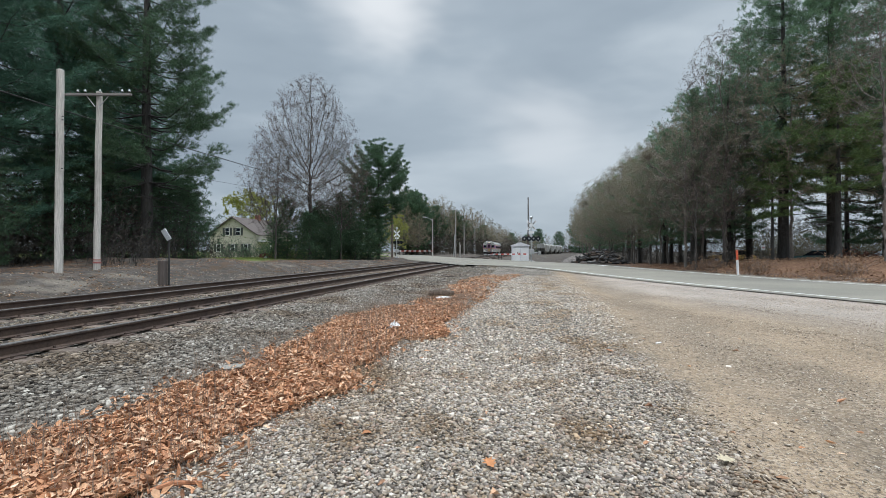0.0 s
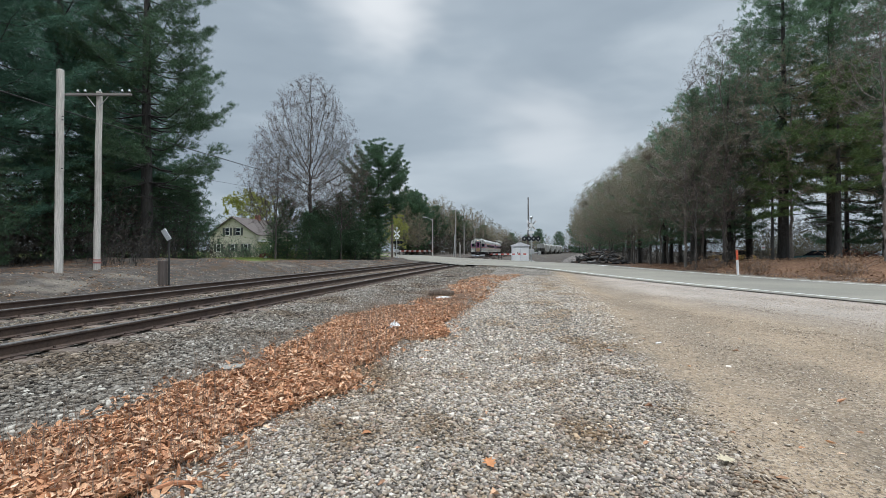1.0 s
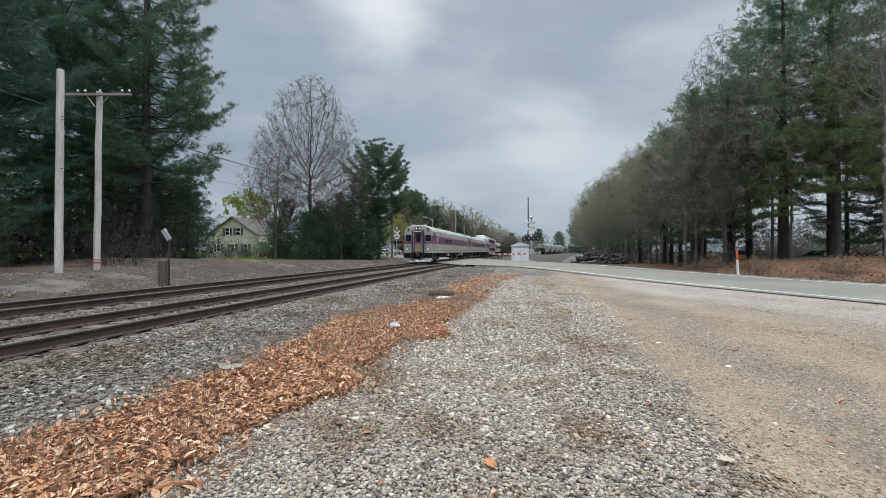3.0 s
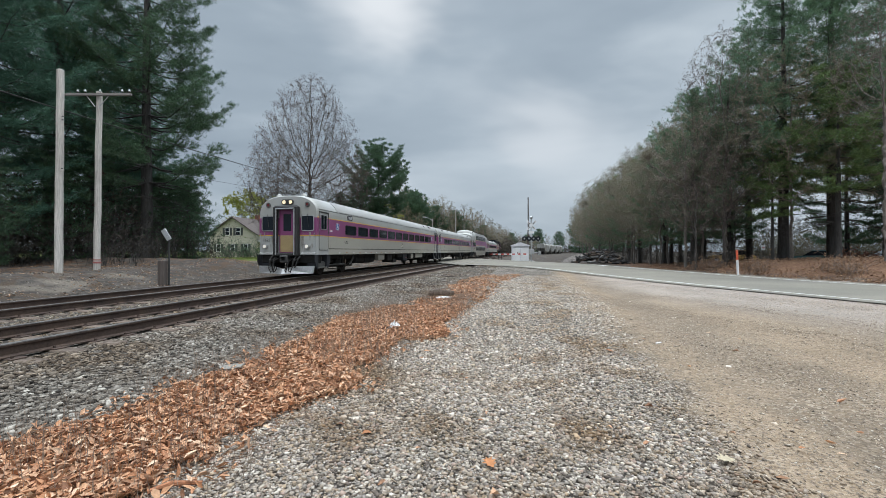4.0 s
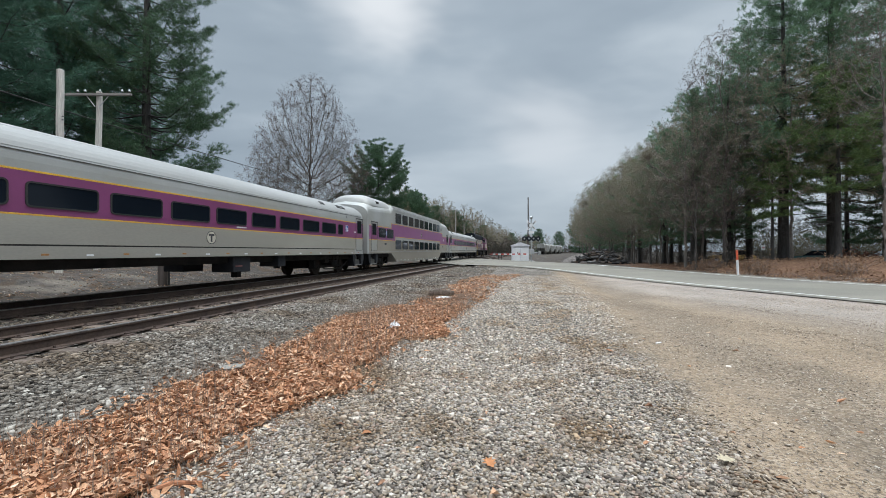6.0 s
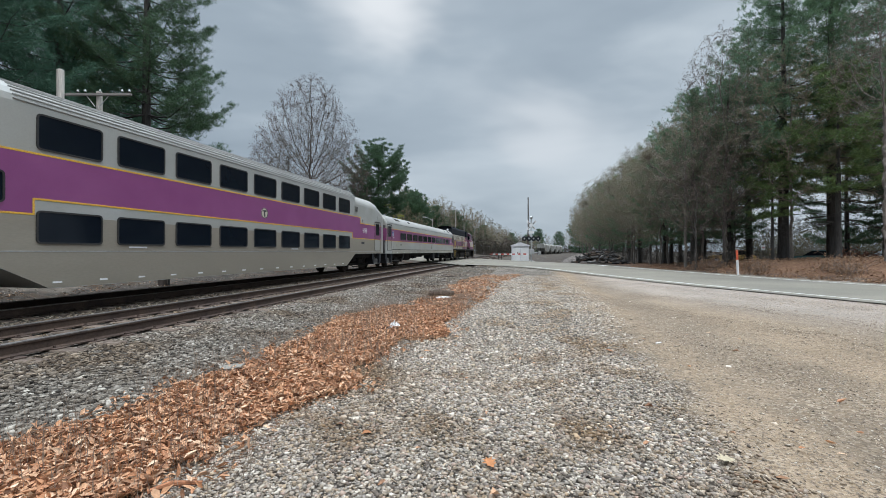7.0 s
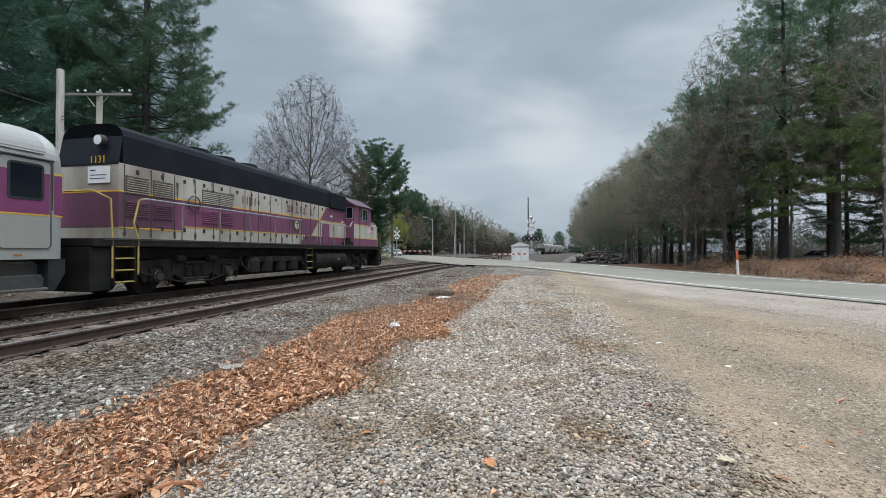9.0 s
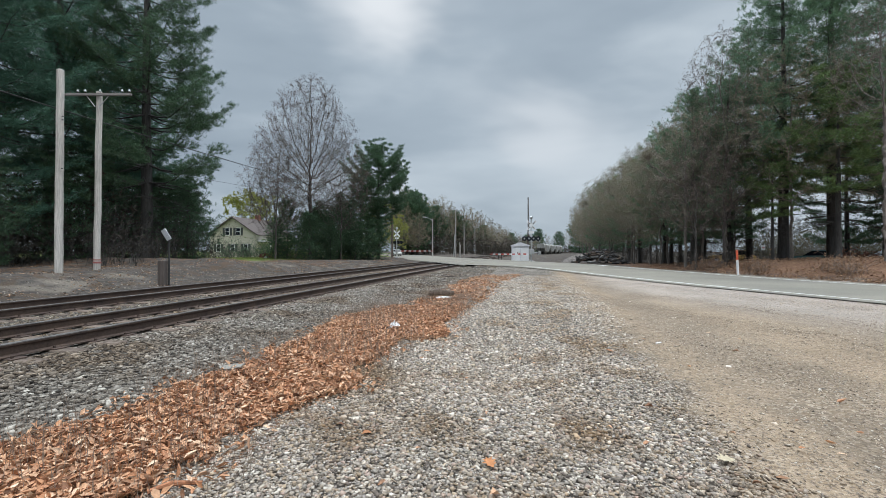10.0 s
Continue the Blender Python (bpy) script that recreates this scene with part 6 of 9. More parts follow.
    for s in (1, -1):
        for k in range(46):
            y0, top_z, run, wd = streak.uniform(1.6, 14.6), streak.choice((3.44, 3.22, 2.70, 2.45, 1.90)), streak.uniform(0.15, 0.6), streak.uniform(0.012, 0.05)
            part("grime_streak", MB().prism([(y0 - wd, top_z), (y0 + wd, top_z), (y0 + wd * 0.4, top_z - run), (y0 - wd * 0.2, top_z - run)][::-1], "x", *sorted((s * (hw + 0.009), s * (hw + 0.0125)))), M_GRIME, car)
    for i, y0 in enumerate(np.arange(1.55, 12.6, 0.78)):
        for z0 in (3.06, 2.20, 1.66):
            if streak.random() < 0.62:
                a, b = streak.uniform(0.03, 0.07), streak.uniform(0.08, 0.17)
                spot = [(y0 + a * math.cos(t) * streak.uniform(0.7, 1.2), z0 + b * math.sin(t) * streak.uniform(0.7, 1.2)) for t in [6.283 * q / 9 for q in range(9)]]
                part("soot_stain", MB().prism(spot, "x", hw + 0.008, hw + 0.0132), M_GRIME, car)
    part("hood_door", MB().box(hw, hw + 0.012, 3.45, 4.15, 2.80, 3.35, 0.004), M_LOCO_GREY, car)
    part("brake_wheel", MB().ring((hw + 0.06, 3.8, 2.66), "x", 0.24, 0.018, 20, 5).box(hw + 0.04, hw + 0.08, 3.58, 4.02, 2.64, 2.68, 0.006), M_STEELDARK, car, "hand brake wheel")
    # cab
    cw, c0, c1 = 1.50, 14.8, 17.35
    cabp = [(-cw, 1.5), (cw, 1.5), (cw, 3.80), (cw * 0.55, 4.24), (0, 4.32), (-cw * 0.55, 4.24), (-cw, 3.80)]
    part("cab", MB().prism(cabp, "y", c0, c1), M_LOCO_PURPLE, car, "purple driver's cab")
    part("cab_roof", MB().prism([(cw + 0.14, 3.78), (cw * 0.55, 4.29), (0, 4.37), (-cw * 0.55, 4.29), (-cw - 0.14, 3.78), (-cw, 3.78), (0, 4.3), (cw, 3.78)], "y", c0 - 0.12, c1 + 0.12), M_CAB_ROOF, car, "sooty purple cab roof")
    for s in (1, -1):
        x0, x1 = sorted((s * (cw - 0.02), s * (cw + 0.006)))
        x2, x3 = sorted((s * (cw - 0.02), s * (cw + 0.010)))
        part("grey_band", MB().box(x0, x1, c0, c1, 1.96, 2.71, 0.003), M_LOCO_GREY, car)
        part("yellow_stripe", MB().box(x2, x3, c0, 18.55, 2.71, 2.745, 0.002).box(x2, x3, c0, 18.55, 1.92, 1.955, 0.002), M_YELLOW, car)
        add_window(car, (window_meshes(1.05, 0.70, 0.05, M_CHROME)[0], plate(0.99, 0.64, 0.03, 0.008, 0.002).mesh("pane", M_CAB_GLASS)), Matrix.Translation((s * (cw + 0.006), 16.25, 3.36)) @ (SIDE if s > 0 else Matrix.Rotation(math.pi, 4, "Z") @ SIDE), "cab_window")
        add_window(car, window_meshes(0.42, 0.66, 0.05, M_CHROME), Matrix.Translation((s * 1.24, c0 - 0.002, 3.36)) @ NOSE, "cab_window")
        add_window(car, window_meshes(0.55, 0.55, 0.05, M_STEELDARK), Matrix.Translation((s * 0.95, c1 + 0.002, 3.42)) @ TAIL, "windscreen")
    for s in (1, -1):
        for y0 in (16.0, 16.5):
            part("window_post", MB().box(*sorted((s * (cw + 0.006), s * (cw + 0.022))), y0 - 0.015, y0 + 0.015, 3.03, 3.69, 0.003), M_CHROME, car)
        part("sunshade", MB().box(*sorted((s * (cw + 0.01), s * (cw + 0.22))), 15.65, 16.85, 3.76, 3.79, 0.006), M_CAB_ROOF, car)
        for y0, z0 in ((12.9, 2.98), (14.2, 2.78)):
            nt = part("notice_plate", MB().box(*sorted((s * (hw + 0.010), s * (hw + 0.014))), y0, y0 + 0.28, z0, z0 + 0.10, 0.002), M_WHITE, car, "small white notice with red line")
            part("red_line", MB().box(*sorted((s * (hw + 0.014), s * (hw + 0.016))), y0 + 0.02, y0 + 0.26, z0 + 0.055, z0 + 0.08, 0.001), M_RED, nt)
        part("cab_seam", MB().box(*sorted((s * (cw + 0.004), s * (cw + 0.014))), 15.55, 15.575, 1.55, 3.75, 0.003), M_CAB_ROOF, car)
        part("battery_door", MB().box(*sorted((s * (hw + 0.008), s * (hw + 0.03))), 12.05, 12.8, 1.62, 2.6, 0.01), M_LOCO_PURPLE, car)
    # nose
    nose = [(17.35, 1.5), (18.6, 1.5), (18.6, 2.72), (18.3, 2.95), (17.35, 3.05)]
    part("nose", MB().prism([(y, z) for y, z in nose], "x", -1.42, 1.42), M_LOCO_GREY, car, "low short nose")
    part("nose_band", MB().box(-1.43, 1.43, 17.36, 18.61, 1.51, 1.92, 0.004), M_LOCO_PURPLE, car)
    part("nose_band", MB().box(-1.425, 1.425, 17.36, 18.3, 2.88, 2.96, 0.01), M_LOCO_PURPLE, car)
    # flag
    flag = part("flag_decal", MB().box(cw + 0.006, cw + 0.010, 16.85, 17.75, 2.28, 2.75, 0.001), M_WHITE, car, "striped flag decal")
    for k in range(7):
        part("flag_stripe", MB().box(cw + 0.010, cw + 0.012, 16.87, 17.73, 2.295 + 0.066 * k, 2.328 + 0.066 * k, 0.0005), M_RED, flag)
    part("flag_canton", MB().box(cw + 0.012, cw + 0.014, 17.36, 17.73, 2.50, 2.735, 0.0005), M_BLUE, flag)
    part("intake_box", MB().box(-1.12, 1.12, 12.8, 14.6, 3.44, 4.28, 0.05), M_BLACK, car, "black intake box on the hood")
    part("step_box", MB().box(1.02, 1.45, 14.35, 14.8, 1.5, 1.72, 0.01).box(1.02, 1.3, 14.5, 14.8, 1.72, 1.95, 0.01), M_UNDER, car)
    # markings
    t = part("unit_number", letters("1131", 0.46, material=M_FADED), None, car, "faded unit number")
    t.matrix_basis = Matrix.Translation((hw + 0.018, 6.45, 3.04)) @ SIDE
    for k in range(4):
        part("marking_bar", MB().box(hw + 0.014, hw + 0.017, 8.95 + 0.62 * k, 9.24 + 0.62 * k, 2.90, 2.945, 0.001).box(hw + 0.014, hw + 0.017, 9.05 + 0.62 * k, 9.13 + 0.62 * k, 2.95, 3.20, 0.001), M_FADED, car, "faded red marking")
    add_roundel(car, 9.65, 2.36, hw + 0.05, 0.2)
    t = part("unit_number", letters("1131", 0.26, material=M_YELLOW), None, car, "yellow unit number")
    t.matrix_basis = Matrix.Translation((0.35, h0 - 0.016, 3.56)) @ NOSE
    pw = part("notice_board", MB().box(0.05, 0.75, h0 - 0.03, h0 - 0.013, 2.95, 3.38, 0.003), M_WHITE, car, "white notice with grey lines")
    part("notice_bar", MB().box(0.12, 0.30, h0 - 0.033, h0 - 0.03, 3.27, 3.30, 0.001).box(0.12, 0.65, h0 - 0.033, h0 - 0.03, 3.15, 3.17, 0.001).box(0.12, 0.6, h0 - 0.033, h0 - 0.03, 3.06, 3.08, 0.001), M_INK, pw)
    part("end_band", MB().box(-hw, hw, h0 - 0.008, h0, 1.82, 2.72, 0.003), M_LOCO_PURPLE, car)
    part("end_stripe", MB().box(-hw, hw, h0 - 0.012, h0, 2.72, 2.76, 0.003), M_YELLOW, car)
    lamp = part("rear_lamp", MB().cyl((0.45, h0 + 0.05, 4.05), (0.45, h0 - 0.10, 4.05), 0.15, 0.15, 18), M_STEELDARK, car, "round rear headlamp")
    part("lamp_lens", MB().disc((0.45, h0 - 0.10, 4.05), "y", 0.12, 0.02, 18), M_WHITE, lamp)
    # under the frame
    part("under_box", MB().box(-1.0, 1.0, 1.2, L - 1.2, 0.62, 1.0, 0.03).box(-0.7, 0.7, 5.9, 13.4, 0.30, 0.7, 0.03), M_UNDER, car)
    part("fuel_tank", MB().prism([(-1.30, 1.12), (1.30, 1.12), (1.41, 1.06), (1.47, 0.95), (1.49, 0.82), (1.47, 0.66), (1.40, 0.52), (1.30, 0.42), (1.15, 0.36), (-1.15, 0.36), (-1.30, 0.42), (-1.40, 0.52), (-1.47, 0.66), (-1.49, 0.82), (-1.47, 0.95), (-1.41, 1.06)], "y", 10.7, 13.9), M_DUST, car, "dark dusty fuel tank")
    part("tank_cap", MB().disc((1.49, 12.9, 0.78), "x", 0.055, 0.06, 14), M_HANDRAIL, car)
    for y0 in (6.3, 7.1, 8.0, 8.9):
        for s in (-1, 1):
            part("air_tank", MB().tube([(s * 1.2, y0, 0.36), (s * 1.2, y0, 0.44), (s * 1.2, y0 + 0.02, 0.85), (s * 1.2, y0 + 0.02, 0.98)], [0.18, 0.30, 0.30, 0.2], 16), M_UNDER, car)
    for s in (-1, 1):
        part("equipment_box", MB().box(*sorted((s * 0.7, s * 1.4)), 6.2, 9.5, 0.78, 1.0, 0.03), M_UNDER, car)
        for y0 in (5.5, 6.9, 9.4, 14.0):
            part("brake_pipe", MB().tube([(s * 1.38, y0, 1.0), (s * 1.42, y0 + 0.06, 0.7), (s * 1.36, y0 + 0.4, 0.5), (s * 1.3, y0 + 0.6, 0.98)], 0.03, 6), M_DUST, car)
    power_truck(car, 3.7)
    power_truck(car, 15.7)
    for y, sg in ((0.35, -1), (L - 0.2, 1)):
        a, b = sorted((y, y - sg * 0.5))
        part("pilot", MB().box(-1.45, 1.45, a, b, 0.25, 1.30, 0.03), M_UNDER, car, "black pilot")
        end_kit(car, y, sg)
    # roof fans and exhaust
    for y0 in (4.9, 6.2, 7.5):
        part("roof_fan", MB().cyl((0, y0, 4.46), (0, y0, 4.66), 0.52, 0.48, 20), M_BLACK, car)
    return car


PITCH = 26.0
TRAIN = [(coach("1625", True, "grey and purple cab coach leading the train"), -0.17),
         (coach("214", False, "grey single-level coach with purple window band"), PITCH),
         (bilevel("tall grey bilevel coach with broad purple band"), 2 * PITCH),
         (coach("367", False, "clean pale grey single-level coach with purple band", True), 3 * PITCH + 0.3),
         (locomotive("weathered purple and grey diesel locomotive pushing the train"), 4 * PITCH)]

# ---------------------------------------------------------------- poles, wires and lineside things
def ground_at(x, y):
    return float(land(x, y))


def round_pole(h, r0, r1, seed=0, n=12):
    """A slightly crooked tapered wooden pole with a chamfered top."""
    rr = random.Random(seed)
    k = 9
    pts = [(rr.uniform(-0.012, 0.012) * (0 < i < k), rr.uniform(-0.012, 0.012) * (0 < i < k), h * i / k - (0.5 if i == 0 else 0)) for i in range(k + 1)]
    return MB().tube(pts + [(0, 0, h + 0.03)], [r0 + (r1 - r0) * i / k for i in range(k + 1)] + [r1 * 0.6], n)


M_POLE_RED = surf("red_spray_mark", (0.36, 0.09, 0.08), (0.42, 0.2, 0.18), 6, 0.9)
M_POLE_BROWN = surf("brown_utility_pole", (0.085, 0.065, 0.052), (0.13, 0.10, 0.085), 1.5, 0.95, bump=0.005, bscale=20, stretch=(3, 3, 0.2))
M_POLE_GREY = surf("grey_utility_pole", (0.30, 0.28, 0.26), (0.38, 0.36, 0.34), 1.5, 0.95, bump=0.005, bscale=20, stretch=(3, 3, 0.2))
M_ARM = surf("grey_crossarm", (0.15, 0.14, 0.13), (0.24, 0.225, 0.21), 2, 0.95, bump=0.004, bscale=20, stretch=(0.3, 3, 3))
M_INSULATOR = surf("pale_glass_insulator", (0.45, 0.50, 0.50), (0.40, 0.45, 0.45), 5, 0.15)
M_WIRE = surf("black_wire", (0.02, 0.02, 0.02), (0.03, 0.03, 0.03), 5, 0.7)


def build_poles():
    x, y = -18.69, 13.44
    z = ground_at(x, y)
    p = thing("utility_pole", pose(x, y, z, 0, 0.3, 0), "weathered pale bare wooden pole on the bank", "utility pole", "lineside poles")
    part("pole", round_pole(8.85 - z, 0.145, 0.122, 3), M_POLE, p)
    for h in (6.3, 6.15, 4.2):
        part("bolt", MB().cyl((-0.16, -0.02, h), (0.2, -0.02, h), 0.018, n=6), M_STEELDARK, p)
    x, y = -19.19, 15.37
    z = ground_at(x, y)
    p = thing("telegraph_pole", pose(x, y, z, 0, 0.5, 20), "weathered pale telegraph pole with a worn crossarm", "utility pole", "lineside poles")
    part("pole", round_pole(8.72 - z, 0.135, 0.112, 4), M_POLE, p)
    h = 8.55 - z
    arm = part("crossarm", MB().box(-1.48, 1.42, -0.20, -0.10, h - 0.06, h + 0.06, 0.012, Matrix.Translation((0, 0, h)) @ pose(0, 0, 0, 0, -3.6, 0) @ Matrix.Translation((0, 0, -h))), M_ARM, p, "grey wooden crossarm")
    for i in range(10):
        xx = -1.38 + 0.30 * i
        pin = part("insulator_pin", MB().cyl((xx, -0.15, h + 0.04 + 0.063 * xx), (xx, -0.15, h + 0.15 + 0.063 * xx), 0.014, n=6), M_DARKWOOD, arm)
        if i in (2, 3, 5, 8, 9):
            part("insulator", MB().tube([(xx, -0.15, h + 0.13 + 0.063 * xx), (xx, -0.15, h + 0.16 + 0.063 * xx), (xx, -0.15, h + 0.20 + 0.063 * xx), (xx, -0.15, h + 0.24 + 0.063 * xx)], [0.045, 0.055, 0.035, 0.02], 10), M_INSULATOR, pin, "glass insulator")
    for s in (-1, 1):
        part("brace", MB().tube([(s * 0.08, -0.14, h - 0.55), (s * 0.45, -0.14, h - 0.05)], 0.018, 5), M_GALV, p, "steel brace")
    part("paint_mark", MB().cyl((0, 0, 0.32), (0, 0, 0.40), 0.156, 0.155, 12).cyl((0, 0, 0.46), (0, 0, 0.50), 0.155, 0.154, 12), M_POLE_RED, p, "faded red paint ring")
    # short post with a tilted panel
    x, y = -14.32, 14.05
    z = ground_at(x, y)
    p = thing("lineside_post", pose(x, y, z, 0, 0, 12), "short dark wooden post with a thin pipe and tilted panel", "post")
    part("stump", MB().box(-0.13, 0.13, -0.13, 0.13, -0.3, 1.0, 0.025), M_DARKWOOD, p, "dark square wooden post")
    part("pipe", MB().cyl((0.15, 0.16, -0.1), (0.15, 0.16, 2.1), 0.035, n=10), M_STEELDARK, p, "dark steel pipe")
    part("panel", MB().box(-0.10, 0.10, -0.02, 0.02, -0.24, 0.24, 0.008, pose(0.06, 0.12, 2.02, 0, -32, 0)), M_GALV, p, "tilted pale panel")
    # poles round the crossing: x, y, height, radius, material
    for x, y, h, r, m, lab in ((-23.36, 68.66, 10.3, 0.16, M_POLE_BROWN, "dark brown utility pole beside the pine"), (-31.6, 93.5, 8.0, 0.15, M_POLE_GREY, "grey wooden utility pole by the road"), (-17.6, 98.0, 10.7, 0.14, M_POLE_GREY, "slim grey utility pole by the tracks"),
                               (-17.5, 110.0, 8.3, 0.13, M_POLE_GREY, "grey wooden pole by the tracks"), (-17.0, 128.0, 8.5, 0.14, M_POLE_GREY, "grey wooden pole by the tracks"), (-16.4, 146.0, 8.0, 0.14, M_POLE_GREY, "grey wooden pole by the tracks"),
                               (-0.5, 61.5, 9.1, 0.11, M_DARKWOOD, "tall slim dark pole behind the white shed"), (-15.6, 165.0, 7.5, 0.14, M_POLE_GREY, "grey wooden pole by the tracks")):
        z = ground_at(x, y)
        p = thing("utility_pole", pose(x, y, z), lab, "utility pole", "crossing poles")
        part("pole", round_pole(h, r, r * 0.7, int(abs(x) * 7)), m, p)
        if h > 10:
            part("crossarm", MB().box(-0.9, 0.9, -0.06, 0.06, h - 0.5, h - 0.38, 0.01), m, p)
    # low posts beside the crossing
    for x, y, h in ((-16.2, 88.0, 4.6), (-15.7, 87.0, 2.6), (-15.0, 88.5, 3.0), (-14.6, 86.5, 2.4)):
        solid("bollard_post", MB().cyl((0, 0, -0.3), (0, 0, h), 0.10, 0.09, 10).cyl((0, 0, h), (0, 0, h + 0.05), 0.11, 0.05, 10), M_GALV if h > 4 else M_POLE_GREY, "pale upright post beside the crossing", "post", "", "crossing posts", pose(x, y, ground_at(x, y), 0, random.Random(int(h * 10)).uniform(-4, 4), 0))


def sagging(a, b, sag, n=24):
    a, b = Vector(a), Vector(b)
    return [a.lerp(b, i / n) - Vector((0, 0, sag * 4 * (i / n) * (1 - i / n))) for i in range(n + 1)]


def build_wires():
    for a, b, sag, r in (((-23.36, 68.6, 9.9), (-20.6, 8.0, 7.95), 0.55, 0.026), ((-20.6, 8.0, 7.95), (-19, -60, 9.0), 0.8, 0.026), ((-23.4, 68.6, 9.2), (-21.5, 8.0, 6.0), 0.5, 0.010),
                         ((-31.6, 93.5, 7.2), (-23.36, 68.7, 9.6), 0.5, 0.02), ((-23.4, 68.6, 9.6), (-17.6, 98.0, 7.5), 0.8, 0.018), ((-17.6, 98.0, 7.6), (-17.5, 110.0, 7.4), 0.2, 0.018)):
        solid("overhead_wire", MB().tube(sagging(a, b, sag), r, 5), M_WIRE, "black overhead wire strung between the poles", "wire", "", "overhead wires")


# ---------------------------------------------------------------- crossing signals, gates, shed
def crossing_signal(m, arm_len, label, arm_turn=0.0, arm_z=1.25, bell=True):
    sg = thing("crossing_signal", m, label, "crossing signal", "crossing signals")
    part("base", MB().box(-0.35, 0.35, -0.35, 0.35, -0.1, 0.12, 0.02), M_GALV, sg, "grey foundation")
    mast = part("mast", MB().cyl((0, 0, 0.1), (0, 0, 5.4), 0.075, 0.065, 14), M_GALV, sg, "silver mast")
    part("bell", MB().tube([(0, 0, 5.35), (0, 0, 5.5), (0, 0, 5.66), (0, 0, 5.76)], [0.11, 0.21, 0.20, 0.06], 14), M_GALV, mast)
    for a in (45, -45):
        part("crossbuck_blade", MB().box(-0.78, 0.78, -0.13, -0.105, -0.125, 0.125, 0.006, Matrix.Translation((0, 0.0005 * a, 4.55)) @ pose(0, 0, 0, 0, a, 0)), M_WHITE, sg, "white crossbuck blade")
        for k in (-0.38, 0.38):
            part("lettering_bar", MB().box(k - 0.17, k + 0.17, -0.134, -0.13, -0.05, 0.05, 0.001, Matrix.Translation((0, 0.0005 * a - 0.001, 4.55)) @ pose(0, 0, 0, 0, a, 0)), M_INK, sg)
    part("track_sign", MB().box(-0.36, 0.36, -0.10, -0.08, 3.55, 3.82, 0.006), M_WHITE, sg, "white track count plate")
    part("cross_bar", MB().box(-0.95, 0.95, -0.04, 0.04, 2.86, 2.94, 0.01), M_STEELDARK, sg)
    for x in (-0.86, -0.29, 0.29, 0.86):
        lp = part("flasher", MB().disc((x, -0.08, 2.9), "y", 0.30, 0.03, 24).cyl((x, 0.1, 2.9), (x, -0.02, 2.9), 0.13, 0.15, 16), M_BLACK, sg, "black flasher disc")
        part("lamp_lens", MB().disc((x, -0.10, 2.9), "y", 0.10, 0.02, 16), M_GALV, lp)
    part("gate_box", MB().box(-0.3, 0.3, -0.45, -0.06, 0.95, 1.6, 0.04), M_GALV, sg, "grey gate mechanism")
    part("counterweight", MB().box(0.3, 1.0, -0.38, -0.28, 1.05, 1.2, 0.02).box(0.85, 1.15, -0.48, -0.18, 0.85, 1.35, 0.03), M_GALV, sg)
    gate = part("gate_arm", MB().box(-0.35, 0.0, -0.38, -0.30, arm_z - 0.07, arm_z + 0.07, 0.01), M_GALV, sg, "lowered red and white gate arm")
    n = 14
    for i in range(n):
        a, b = -0.35 - arm_len * i / n, -0.35 - arm_len * (i + 1) / n
        d = 0.09 - 0.045 * i / n
        part("arm_stripe", MB().box(b, a, -0.365, -0.325, arm_z - d, arm_z + d, 0.004), M_RED if i % 2 else M_WHITE, gate)
    for i in (4, 8, 13):
        part("gate_lamp", MB().box(-0.35 - arm_len * i / n - 0.06, -0.35 - arm_len * i / n + 0.06, -0.39, -0.30, arm_z + 0.07, arm_z + 0.22, 0.02), M_RED_LENS, gate)
    return sg


M_SHED = surf("pale_shed_siding", (0.70, 0.71, 0.74), (0.60, 0.61, 0.65), 1.5, 0.7, fine=0.05)


def build_shed():
    sh = thing("signal_shed", pose(-1.55, 58.4, ground_at(-1.55, 58.4) - 0.02, 0, 0, 3), "white metal signal shed beside the crossing", "shed")
    w, d, h = 1.16, 0.95, 2.15
    part("foundation", MB().box(-w - 0.08, w + 0.08, -d - 0.08, d + 0.08, -0.2, 0.08, 0.02), M_GALV, sh)
    part("wall", MB().box(-w, w, -d, d, 0.08, h, 0.02), M_SHED, sh, "pale sheet wall")
    part("roof", MB().prism([(-w - 0.12, h - 0.04), (w + 0.12, h - 0.04), (w + 0.12, h + 0.06), (0, h + 0.48), (-w - 0.12, h + 0.06)], "y", -d - 0.12, d + 0.12), M_SHED, sh, "low gabled roof")
    for x in (-0.52, 0.52):
        dr = part("door", MB().box(x - 0.48, x + 0.48, -d - 0.03, -d, 0.16, h - 0.28, 0.01), M_WHITE, sh, "white sheet door")
        part("handle", MB().box(x - 0.4 * (x / 0.52), x - 0.4 * (x / 0.52) + 0.04, -d - 0.07, -d - 0.03, 1.0, 1.2, 0.01), M_STEELDARK, dr)
    for k in range(4):
        part("seam", MB().box(-w - 0.008, w + 0.008, -d - 0.008, d + 0.008, h - 0.2 + 0.0 * k, h - 0.17, 0.003) if k == 0 else MB().box(-w + 0.29 * 2 * k - 0.008, -w + 0.29 * 2 * k + 0.008, -d - 0.006, d + 0.006, 0.1, h - 0.1, 0.002), M_GALV, sh)


